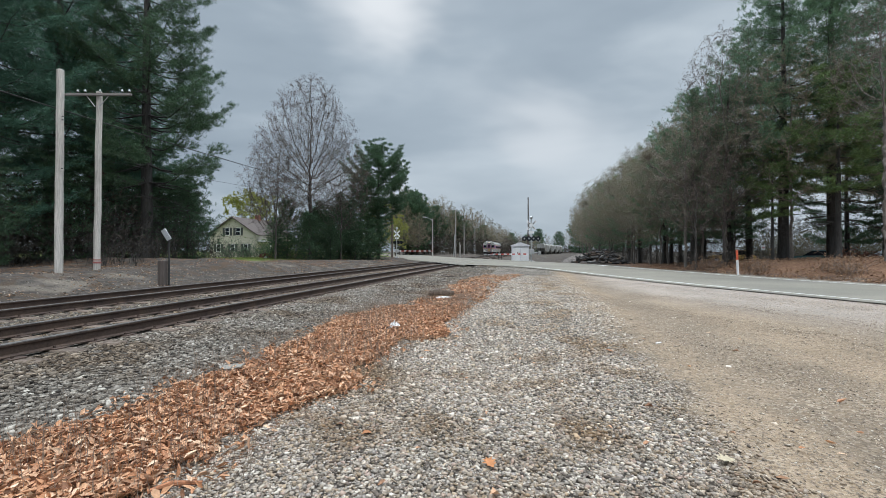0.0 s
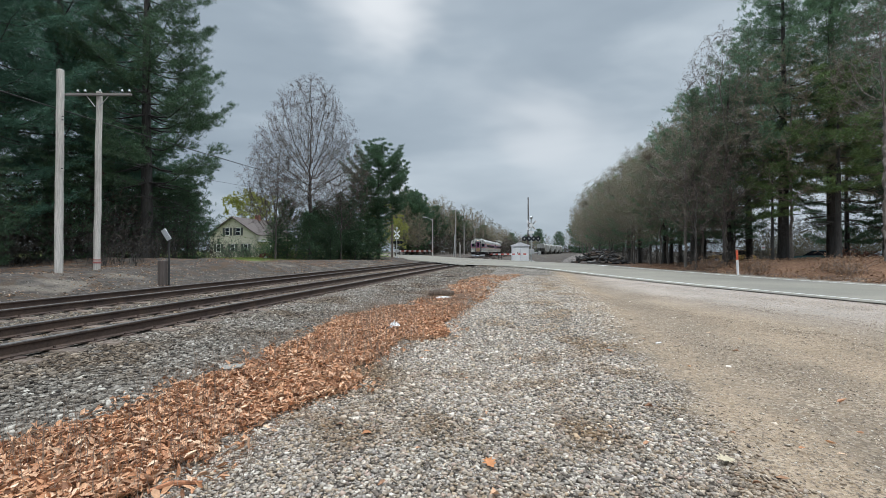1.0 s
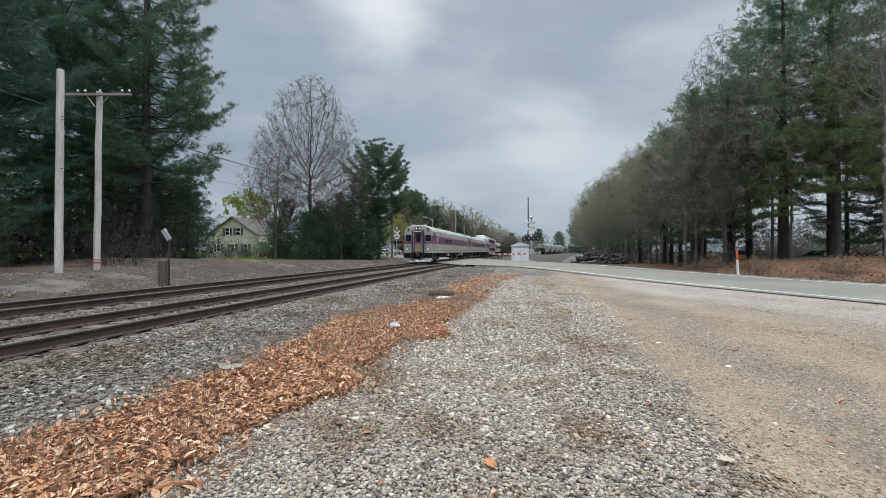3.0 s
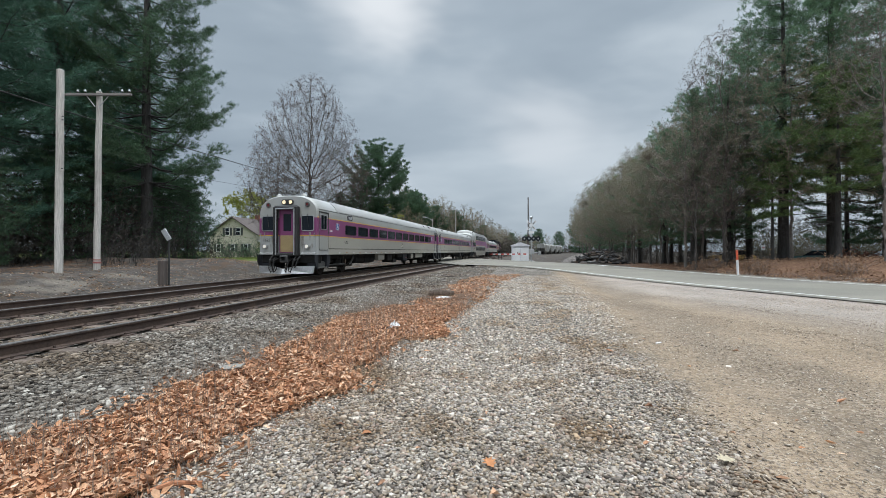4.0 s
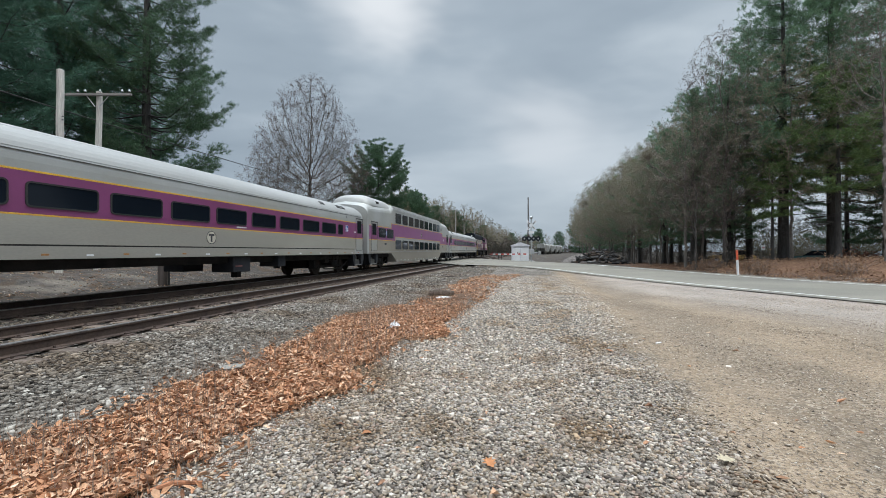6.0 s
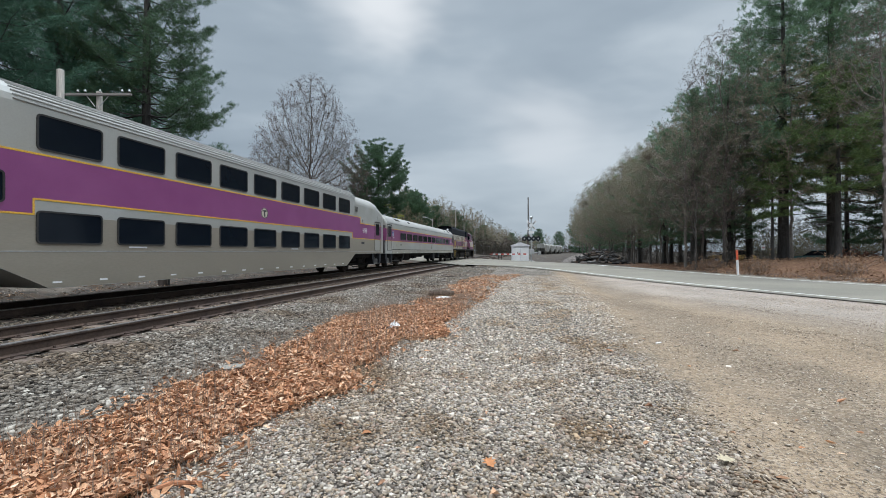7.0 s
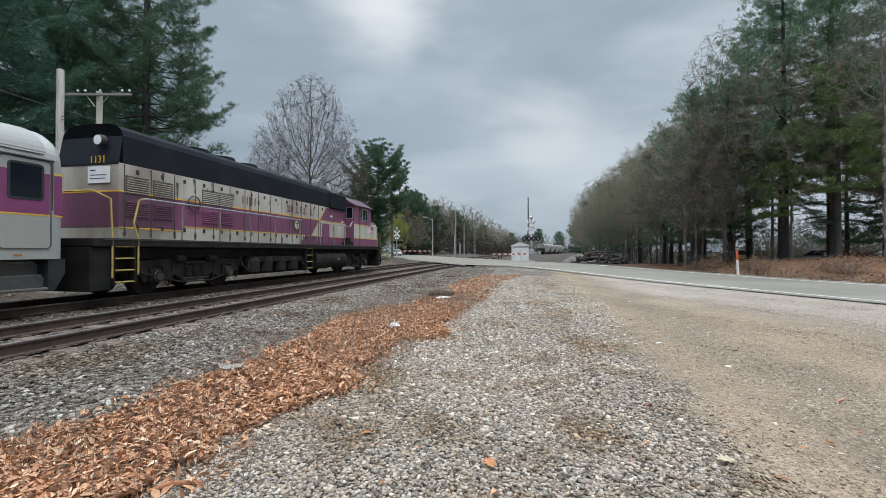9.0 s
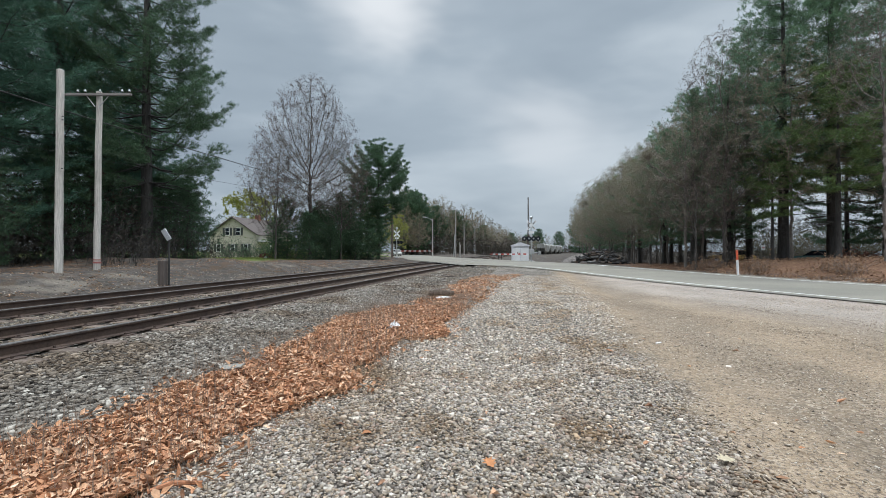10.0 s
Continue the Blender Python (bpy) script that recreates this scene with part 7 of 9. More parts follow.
def street_lamp(x, y, h, turn, label):
    z = ground_at(x, y)
    p = thing("street_lamp", pose(x, y, z, 0, 0, turn), label, "street lamp")
    part("pole", round_pole(h, 0.14, 0.10, 8), M_POLE_GREY, p)
    part("arm", MB().tube([(0, 0, h - 0.5), (-0.6, 0, h + 0.1), (-1.6, 0, h + 0.35)], 0.04, 7), M_GALV, p)
    part("lamp_head", MB().box(-2.2, -1.5, -0.12, 0.12, h + 0.30, h + 0.44, 0.05), M_GALV, p)


def build_crossing():
    road_turn = math.degrees(math.atan2(0.460, 0.888))
    crossing_signal(pose(-0.07, 54.15, ground_at(-0.07, 54.15), 0, 0, 12), 4.9, "silver crossing signal with crossbuck and lowered gate", arm_z=0.95)
    crossing_signal(pose(-25.1, 76.5, ground_at(-25.1, 76.5), 0, 0, 192) @ pose(0, 0, 0, 0, 0, 0), 6.6, "silver crossing signal on the far side with gate lowered")
    build_shed()
    street_lamp(-20.3, 85.7, 8.0, 0, "grey street lamp with a curved arm")
    # gate rest and low cabinet
    solid("relay_stand", MB().box(-0.06, 0.06, -0.06, 0.06, -0.1, 0.9, 0.01).box(-0.5, 0.5, -0.12, 0.12, 0.75, 0.95, 0.02).box(0.3, 0.42, -0.06, 0.06, -0.1, 0.9, 0.01), M_STEELDARK, "dark low metal stand beside the track", "stand", m=pose(-4.6, 60.5, ground_at(-4.6, 60.5)))
    # crossing deck between the rails
    for tx in (NEAR_TRACK, FAR_TRACK):
        yc = (18.0 - 0.888 * tx) / 0.460
        for x0, x1 in ((-0.66, 0.66), (-1.6, -0.84), (0.84, 1.6)):
            mb = MB()
            sk = 0.888 / 0.460
            y0, y1 = (11.5 - 0.888 * tx) / 0.46, (24.0 - 0.888 * tx) / 0.46
            vs = [(tx + x0, y0 - x0 * sk, RAIL - 0.09), (tx + x1, y0 - x1 * sk, RAIL - 0.09), (tx + x1, y1 - x1 * sk, RAIL - 0.09), (tx + x0, y1 - x0 * sk, RAIL - 0.09)]
            vs += [(a, b, RAIL - 0.004) for a, b, c in vs]
            mb.add(vs, [(3, 2, 1, 0), (4, 5, 6, 7), (0, 1, 5, 4), (1, 2, 6, 5), (2, 3, 7, 6), (3, 0, 4, 7)])
            solid("crossing_panel", mb, M_ASPHALT, "grey crossing panel laid between the rails", "crossing panel", "structure")


# ---------------------------------------------------------------- yard: hopper cars, tie pile
M_HOPPER = surf("pale_grey_hopper_paint", (0.36, 0.365, 0.34), (0.28, 0.28, 0.26), 0.6, 0.6, fine=0.06, c3=(0.20, 0.185, 0.16), stretch=(1, 1, 0.3))


def hopper_car():
    hc = new("hopper_car")
    L = 17.0
    part("body", MB().prism([(0.8, 2.75), (0.8, 3.9), (L - 0.8, 3.9), (L - 0.8, 2.75), (L - 2.9, 1.35), (2.9, 1.35)], "x", -1.58, 1.58), M_HOPPER, hc, "pale grey hopper body with sloped ends")
    part("roof", MB().prism([(-1.62, 3.88), (1.62, 3.88), (1.30, 4.28), (0.7, 4.46), (-0.7, 4.46), (-1.30, 4.28)], "y", 0.7, L - 0.7), M_HOPPER, hc, "arched hopper roof")
    for y in (0.7, L - 0.7):
        part("end_post", MB().box(-1.5, -1.36, y - 0.06, y + 0.06, 1.2, 2.9, 0.02).box(1.36, 1.5, y - 0.06, y + 0.06, 1.2, 2.9, 0.02).box(-0.1, 0.1, y - 0.06, y + 0.06, 1.2, 2.9, 0.02), M_STEELDARK, hc, "dark end post")
    for y0, y1 in ((1.7, 6.0), (6.2, 10.6), (10.8, L - 1.7)):
        ym = (y0 + y1) / 2
        part("chute", MB().add([(-1.4, y0, 1.4), (1.4, y0, 1.4), (1.4, y1, 1.4), (-1.4, y1, 1.4), (-0.5, ym - 0.5, 0.45), (0.5, ym - 0.5, 0.45), (0.5, ym + 0.5, 0.45), (-0.5, ym + 0.5, 0.45)], [(0, 1, 5, 4), (1, 2, 6, 5), (2, 3, 7, 6), (3, 0, 4, 7), (4, 5, 6, 7)]), M_HOPPER, hc)
    part("frame", MB().box(-0.3, 0.3, 0, L, 0.95, 1.35, 0.03).box(-1.45, 1.45, 0.1, 0.5, 1.0, 1.35, 0.03).box(-1.45, 1.45, L - 0.5, L - 0.1, 1.0, 1.35, 0.03), M_UNDER, hc)
    for y in (0.35, L - 0.35):
        part("end_ladder", MB().box(1.2, 1.26, y - 0.03, y + 0.03, 1.3, 4.2, 0.01).box(0.8, 0.86, y - 0.03, y + 0.03, 1.3, 4.2, 0.01), M_STEELDARK, hc)
    for i in range(11):
        yy = 3.1 + (L - 6.2) * i / 10
        part("side_rib", MB().box(1.58, 1.66, yy - 0.05, yy + 0.05, 1.6, 3.9, 0.01), M_HOPPER, hc)
        part("side_rib", MB().box(-1.66, -1.58, yy - 0.05, yy + 0.05, 1.6, 3.9, 0.01), M_HOPPER, hc)
    part("roof_walk", MB().box(-0.4, 0.4, 0.8, L - 0.8, 4.5, 4.56, 0.01), M_GALV, hc)
    power_truck(hc, 2.0, 1.75, 0.42, "dark freight truck")
    power_truck(hc, L - 2.0, 1.75, 0.42, "dark freight truck")
    return hc


def build_yard():
    first = hopper_car()
    d = 9.5
    for i in range(4):
        s = 18.4 * i
        x, y = 3.4 + s * math.sin(radians(d)), 173 + s * math.cos(radians(d))
        m = pose(x, y, 0.12, 0, 0, -d)
        ob = first if i == 0 else copy_thing(first, m)
        ob.matrix_basis = m
        tagged(ob, "pale grey covered hopper car standing in the yard", "freight car", "parked hopper cars")
    yt = thing("yard_track", pose(3.4, 173, 0, 0, 0, -d), "yard track under the parked hopper cars", "railway track", "tracks", "structure")
    for s in (-0.755, 0.755):
        part("rail", MB().box(s - 0.035, s + 0.035, -30, 90, -0.05, 0.12, 0.01), M_RAIL, yt)
    rr = random.Random(9)
    pile = thing("tie_pile", pose(7.6, 50.4, ground_at(7.6, 50.4)), "heap of broken black railway ties", "rubbish heap")
    for i in range(150):
        a, r = rr.uniform(0, 6.28), rr.random() ** 0.6
        x, y = 3.0 * r * math.cos(a), 1.7 * r * math.sin(a)
        zt = max(0.06, 1.9 * (1 - r) ** 0.8 * (1 - 0.25 * (x + 1) / 3))
        L = rr.uniform(0.3, 1.1)
        mb = MB().box(-L / 2, L / 2, -0.11, 0.11, -0.08, 0.08, 0.02, pose(x, y, zt * rr.uniform(0.45, 1.0) + 0.05, rr.uniform(-25, 25), rr.uniform(-28, 28), rr.uniform(0, 180)))
        part("tie_piece", mb, M_TIE_BLACK if i % 5 else M_TIE, pile)
    heap = MB()
    n = 18
    vs, fs = [], []
    for j in range(7):
        for i in range(n):
            a, r = 2 * math.pi * i / n, 1 - j / 6.5
            vs.append((2.2 * r * math.cos(a) * rr.uniform(0.9, 1.1), 1.7 * r * math.sin(a) * rr.uniform(0.9, 1.1), 1.15 * (1 - r) ** 0.8 * rr.uniform(0.9, 1.08) - (0.1 if j == 0 else 0)))
    for j in range(6):
        fs += [(j * n + i, j * n + (i + 1) % n, (j + 1) * n + (i + 1) % n, (j + 1) * n + i) for i in range(n)]
    fs.append(tuple(range(6 * n, 7 * n)))
    heap.add(vs, fs)
    solid("rubble_mound", heap, surf("heap_gravel", (0.12, 0.105, 0.095), (0.19, 0.17, 0.155), 6, 0.95, bump=0.04, bscale=12), "low heap of grey gravel behind the ties", "gravel heap", m=pose(5.7, 54.2, ground_at(5.7, 54.2)))


M_TIE_BLACK = surf("black_tar_wood", (0.035, 0.034, 0.034), (0.105, 0.10, 0.095), 2.0, 0.9, bump=0.006, bscale=25, per_object=0.5)


# ---------------------------------------------------------------- house
M_CLAPBOARD = surf("cream_clapboard", (0.43, 0.405, 0.335), (0.37, 0.35, 0.285), 1.5, 0.8, fine=0.06, stretch=(0.3, 0.3, 6))
M_SHINGLE = surf("brown_shingle", (0.075, 0.062, 0.058), (0.11, 0.09, 0.082), 2.0, 0.95, fine=0.2, bscale=12)
M_SHUTTER = surf("dark_shutter", (0.03, 0.035, 0.035), (0.045, 0.05, 0.05), 3, 0.7)


def build_house():
    h = thing("house", pose(-48.6, 66.5, ground_at(-48, 66.5), 0, 0, 2), "cream clapboard house with dark shutters and gable roof", "house")
    w, d, e, r = 4.2, 5.5, 3.9, 6.6
    part("wall", MB().prism([(-w, -0.3), (w, -0.3), (w, e), (0, r), (-w, e)], "y", -d, d), M_CLAPBOARD, h, "cream clapboard wall")
    for s in (-1, 1):
        n = Vector((s * (r - e), 0, w)).normalized()
        mb = MB().prism([(s * (w + 0.45), e - 0.28), (0, r + 0.02), (0, r + 0.2), (s * (w + 0.5), e - 0.12)], "y", -d - 0.35, d + 0.35)
        part("roof_slope", mb, M_SHINGLE, h, "brown shingled roof slope")
    part("chimney", MB().box(-0.4, 0.4, 1.0, 1.8, 5.5, 7.6, 0.03), surf("house_brick", (0.25, 0.10, 0.07), (0.2, 0.08, 0.06), 3, 0.9), h)
    spots = [(-1.0, 4.3), (1.0, 4.3), (-2.6, 1.6), (0.0, 1.6), (2.4, 1.6)]
    for x, z in spots:
        win = part("window", MB().box(x - 0.42, x + 0.42, -d - 0.05, -d - 0.002, z - 0.65, z + 0.65, 0.02), M_WHITE, h, "white framed sash window")
        for k in (-1, 1):
            part("pane", MB().box(x - 0.34, x + 0.34, -d - 0.062, -d - 0.05, z + (0.03 if k > 0 else -0.57), z + (0.57 if k > 0 else -0.03), 0.003), M_GLASS, win)
            part("shutter", MB().box(x + k * 0.66 - 0.2, x + k * 0.66 + 0.2, -d - 0.05, -d - 0.002, z - 0.65, z + 0.65, 0.01), M_SHUTTER, win)
    porch = part("porch", MB().box(w, w + 2.4, -d + 0.5, d - 2, 2.6, 2.8, 0.03).box(w + 2.2, w + 2.35, -d + 0.6, -d + 0.75, -0.3, 2.6, 0.01).box(w + 2.2, w + 2.35, 0, 0.15, -0.3, 2.6, 0.01), M_WHITE, h, "white side porch")
    part("door", MB().box(-w - 0.04, -w, 0.2, 1.2, 0.0, 2.1, 0.02), M_SHUTTER, h)


# ---------------------------------------------------------------- parked cars
def car_body(paint, label, m, group="parked cars"):
    c = thing("parked_car", m, label, "car", group)
    prof = [(-2.2, 0.35), (2.2, 0.35), (2.25, 0.65), (2.1, 0.85), (1.15, 0.95), (-1.9, 1.0), (-2.25, 0.8)]
    part("body", MB().prism(prof, "x", -0.86, 0.86), paint, c)
    cabp = [(1.15, 0.94), (0.45, 1.42), (-1.2, 1.45), (-1.95, 0.98)]
    part("glasshouse", MB().prism(cabp, "x", -0.74, 0.74), M_GLASS, c)
    part("roof", MB().prism([(0.5, 1.40), (0.4, 1.47), (-1.2, 1.50), (-1.3, 1.42)], "x", -0.76, 0.76), paint, c)
    for y in (1.35, -1.35):
        for x in (-0.8, 0.8):
            wh = part("wheel", MB().disc((x, y, 0.33), "x", 0.33, 0.2, 22), M_RUBBER, c)
            part("rim", MB().disc((x + (0.02 if x > 0 else -0.02), y, 0.33), "x", 0.2, 0.2, 16), M_GALV, wh)
    for x in (-0.6, 0.6):
        part("headlight", MB().box(x - 0.18, x + 0.18, 2.12, 2.24, 0.62, 0.78, 0.02), M_WHITE, c)
        part("tail_light", MB().box(x - 0.16, x + 0.16, -2.25, -2.15, 0.68, 0.84, 0.02), M_RED, c)
    return c


def build_small():
    teal = surf("teal_car_paint", (0.10, 0.19, 0.20), (0.09, 0.17, 0.18), 1, 0.25, 0.3, fine=0.02, coat=0.5)
    white = surf("white_car_paint", (0.70, 0.71, 0.72), (0.66, 0.67, 0.68), 1, 0.3, fine=0.02, coat=0.5)
    red = surf("maroon_car_paint", (0.085, 0.02, 0.02), (0.075, 0.018, 0.018), 1, 0.3, fine=0.02, coat=0.5)
    yellow = surf("faded_yellow_paint", (0.50, 0.34, 0.10), (0.42, 0.29, 0.1), 1, 0.5)
    for paint, x, y, turn, lab in ((teal, 27.2, 47.5, 60, "teal car parked beyond the pines"), (white, 31.5, 45.0, 75, "white car parked beyond the pines"), (yellow, 21.5, 52.0, 70, "faded yellow vehicle parked beyond the wood"),
                                   (red, -35.2, 53.5, 110, "maroon and white car parked by the lawn")):
        car_body(paint, lab, pose(x, y, ground_at(x, y), 0, 0, turn))
    global WAITING_CAR
    WAITING_CAR = car_body(white, "white car that draws up at the crossing gate", pose(-30, 100, 0.4))
    WAITING_CAR.name = "white_car"
    mk = thing("marker_post", pose(12.46, 29.2, ground_at(12.46, 29.2), 0, -2.5, 0), "white roadside marker post with an orange top", "marker post")
    part("post", MB().cyl((0, 0, -0.2), (0, 0, 0.95), 0.065, 0.062, 14), M_WHITE, mk)
    part("top", MB().cyl((0, 0, 0.95), (0, 0, 1.52), 0.064, 0.06, 14).cyl((0, 0, 1.52), (0, 0, 1.56), 0.06, 0.03, 14), M_ORANGE, mk, "orange cap")
    sg = thing("small_sign", pose(16.1, 34.0, ground_at(16.1, 34.0), 0, 0, 14), "small white sign on a thin stake", "sign")
    part("stake", MB().box(-0.025, 0.025, 0.0, 0.03, -0.2, 1.0, 0.005), M_DARKWOOD, sg)
    part("board", MB().box(-0.15, 0.15, -0.02, 0.0, 0.72, 1.08, 0.006), M_WHITE, sg, "white board with a dark bar")
    part("lettering_bar", MB().box(-0.09, 0.09, -0.024, -0.02, 0.86, 0.92, 0.001), M_RED, sg)
    # log, sheet and crumpled bag among the leaves
    lg = MB().tube([(-0.42, 0, 0.10), (-0.2, 0.01, 0.11), (0.1, -0.01, 0.11), (0.42, 0.02, 0.10)], [0.085, 0.10, 0.095, 0.08], 10)
    solid("old_log", lg, surf("old_log_wood", (0.075, 0.055, 0.042), (0.15, 0.115, 0.09), 2.5, 0.95, bump=0.01, bscale=14, stretch=(0.4, 3, 3)), "short weathered brown log among dry leaves", "log", m=pose(-2.95, 13.7, ground_at(-2.95, 13.7) + 0.06, 0, 0, 12))
    rr = random.Random(4)

    def crumple(w, d, h, n=9):
        vs = [((i / n - 0.5) * w, (j / n - 0.5) * d, h * (0.25 + rr.random() * 0.75) * max(0.1, 1 - (2 * i / n - 1) ** 2) * max(0.1, 1 - (2 * j / n - 1) ** 2)) for j in range(n + 1) for i in range(n + 1)]
        k = n + 1
        fs = [(j * k + i, j * k + i + 1, (j + 1) * k + i + 1, (j + 1) * k + i) for j in range(n) for i in range(n)]
        return MB().add(vs, fs)
    solid("crumpled_bag", crumple(0.24, 0.2, 0.17), M_WHITE, "crumpled white plastic bag on the dry leaves", "litter", m=pose(-2.6, 7.8, ground_at(-2.6, 7.8) + 0.03))
    flat = [(0.17 * math.cos(a) * rr.uniform(0.75, 1.1), 0.11 * math.sin(a) * rr.uniform(0.8, 1.1)) for a in [6.283 * i / 9 for i in range(9)]]
    solid("flat_stone", MB().prism(flat, "z", -0.03, 0.045), surf("pale_slab", (0.25, 0.235, 0.205), (0.18, 0.165, 0.145), 6, 0.9, bump=0.004), "flat pale slab of stone at the leaves' edge", "stone", m=pose(-3.68, 4.62, ground_at(-3.68, 4.62) + 0.04, 4, -3, 20))
    solid("scrap_plank", MB().box(-0.36, 0.36, -0.07, 0.07, 0.0, 0.05, 0.012), M_DARKWOOD, "dark scrap of plank lying on the ballast", "plank", m=pose(-4.72, 23.7, ground_at(-4.72, 23.7) + 0.05, 0, 5, 15))
    solid("paper_scrap", crumple(0.12, 0.05, 0.02, 5), M_WHITE, "small white paper scrap on the lot", "litter", m=pose(2.07, 7.64, ground_at(2.07, 7.64) + 0.012, 0, 0, 30))
    for x, y, turn, big, tint, lab in ((-0.29, 2.97, 30, 0.13, (0.46, 0.19, 0.07), "orange-brown fallen oak leaf on the gravel"), (1.36, 3.38, 110, 0.15, (0.46, 0.39, 0.27), "pale tan fallen oak leaf on the gravel")):
        lobes = [(0.0, -0.5), (0.12, -0.3), (0.30, -0.22), (0.16, -0.08), (0.42, 0.06), (0.18, 0.14), (0.30, 0.36), (0.10, 0.34), (0.0, 0.52)]
        ring = lobes + [(-a, b) for a, b in lobes[-2:0:-1]]
        vs = [(a * big, b * big, 0.16 * big * (abs(a) * 1.6 + b * b)) for a, b in ring] + [(0, 0, 0.0)]
        n = len(ring)
        solid("fallen_leaf", MB().add(vs, [(i, (i + 1) % n, n) for i in range(n)]), surf("leaf_tint", tint, tuple(0.7 * c for c in tint), 30, 0.7), lab, "leaf", m=pose(x, y, ground_at(x, y) + 0.035, 5, -6, turn))
    solid("torn_sheet", crumple(0.5, 0.16, 0.05), M_WHITE, "torn white sheet beside the log", "litter", m=pose(-2.72, 13.0, ground_at(-2.72, 13.0) + 0.09, 0, 0, 20))
    solid("fallen_stick", MB().tube([(0, 0, 0.03), (0.12, 0.03, 0.05), (0.3, 0.02, 0.03)], [0.016, 0.018, 0.012], 7), surf("orange_stick", (0.33, 0.14, 0.07), (0.28, 0.12, 0.06), 5, 0.9), "short brown stick on the gravel", "stick", m=pose(-2.35, 2.2, ground_at(-2.35, 2.2), 0, 0, 30))


build_poles()
build_wires()
build_crossing()
build_yard()
build_house()
build_small()

# ---------------------------------------------------------------- trees
def maple(seed, height, trunk_r, width, base=0.22, limbs=26, twig=M_TWIG, leaves=M_BUD, leaf_size=0.09, leaf_n=1, name="bare_tree", dens=1.0, forks=1, kids=(7, 4, 3), bark=M_BARK, steep=1.0):
    """A leafless broadleaf tree with an upright leader and rising limbs that fill an oval crown with fine twigs."""
    rng = np.random.default_rng(seed)
    thick, fine, P, W = Wood(), Wood(), [], []

    def spray(p, d, ln, r, level):
        m = (5, 3, 2, 1)[min(level - 1, 3)]
        path = [p]
        for _ in range(m):
            d = d + rng.normal(0, 0.10 if level == 1 else 0.17, 3) + np.array([0, 0, 0.10 if level == 1 else 0.03])
            d /= np.linalg.norm(d)
            path.append(path[-1] + d * ln / m)
        (thick if level < 3 else fine).limb(path, r, max(0.005, r * 0.3))
        if level >= 4:
            for _ in range(leaf_n):
                P.append(path[-1] + rng.normal(0, 0.05, 3)), W.append(d)
            return
        for k in range(max(2, int(round(kids[level - 1] * dens * (0.8 + 0.4 * rng.random()))))):
            at = 1.0 if k == 0 else rng.uniform(0.22, 1.0) ** 0.75
            i = min(int(at * m), m - 1)
            q = path[i] + (path[i + 1] - path[i]) * (at * m - i)
            t = path[i + 1] - path[i]
            t = t / (np.linalg.norm(t) + 1e-9)
            s = rng.normal(0, 1, 3)
            s -= t * s.dot(t)
            s /= np.linalg.norm(s) + 1e-6
            g = rng.uniform(0.45, 0.95) if k else 0.15
            spray(q, t * math.cos(g) + s * math.sin(g), ln * rng.uniform(0.30, 0.48) * (1.25 - 0.55 * at), max(0.005, r * rng.uniform(0.35, 0.55)), level + 1)

    for f in range(forks):
        lean = np.array([rng.normal(0, 0.22), rng.normal(0, 0.22)]) * (forks > 1)
        n = 12
        top = height * (1 if f == 0 else rng.uniform(0.75, 0.95))
        pts = [np.array([lean[0] * top * (i / n) * 0.6 + rng.normal(0, 0.06) * (i > 0), lean[1] * top * (i / n) * 0.6 + rng.normal(0, 0.06) * (i > 0), top * i / n - (0.3 if i == 0 else 0)]) for i in range(n + 1)]
        thick.limb(pts, trunk_r, trunk_r * 0.07)
        for k in range(limbs // forks):
            u = base + (0.97 - base) * ((k + rng.random()) / (limbs // forks)) ** 0.9
            i = min(int(u * n), n - 1)
            p = pts[i] + (pts[i + 1] - pts[i]) * (u * n - i)
            a = rng.uniform(0, 6.283)
            v = (u - base) / (1 - base)
            reach = width * (0.30 + 1.0 * math.sin(math.pi * min(1, v * 0.85 + 0.22)) ** 0.9) * rng.uniform(0.6, 1.1) * (0.55 if v > 0.85 else 1)
            rise = 0.6 + 0.8 * v
            d = np.array([math.cos(a), math.sin(a), rise * steep])
            spray(p, d / np.linalg.norm(d), reach * 0.86, trunk_r * rng.uniform(0.20, 0.34) * (1 - 0.6 * v), 1)
    root = new(name)
    part("trunk", thick.mesh("trunk", bark, 4), None, root)
    part("twig_crown", fine.mesh("twig_crown", twig, 3), None, root)
    if leaves:
        part("crown", tufts("crown", np.array(P), np.array(W), leaf_size, rng, leaves, 2, 0.28), None, root)
    return root


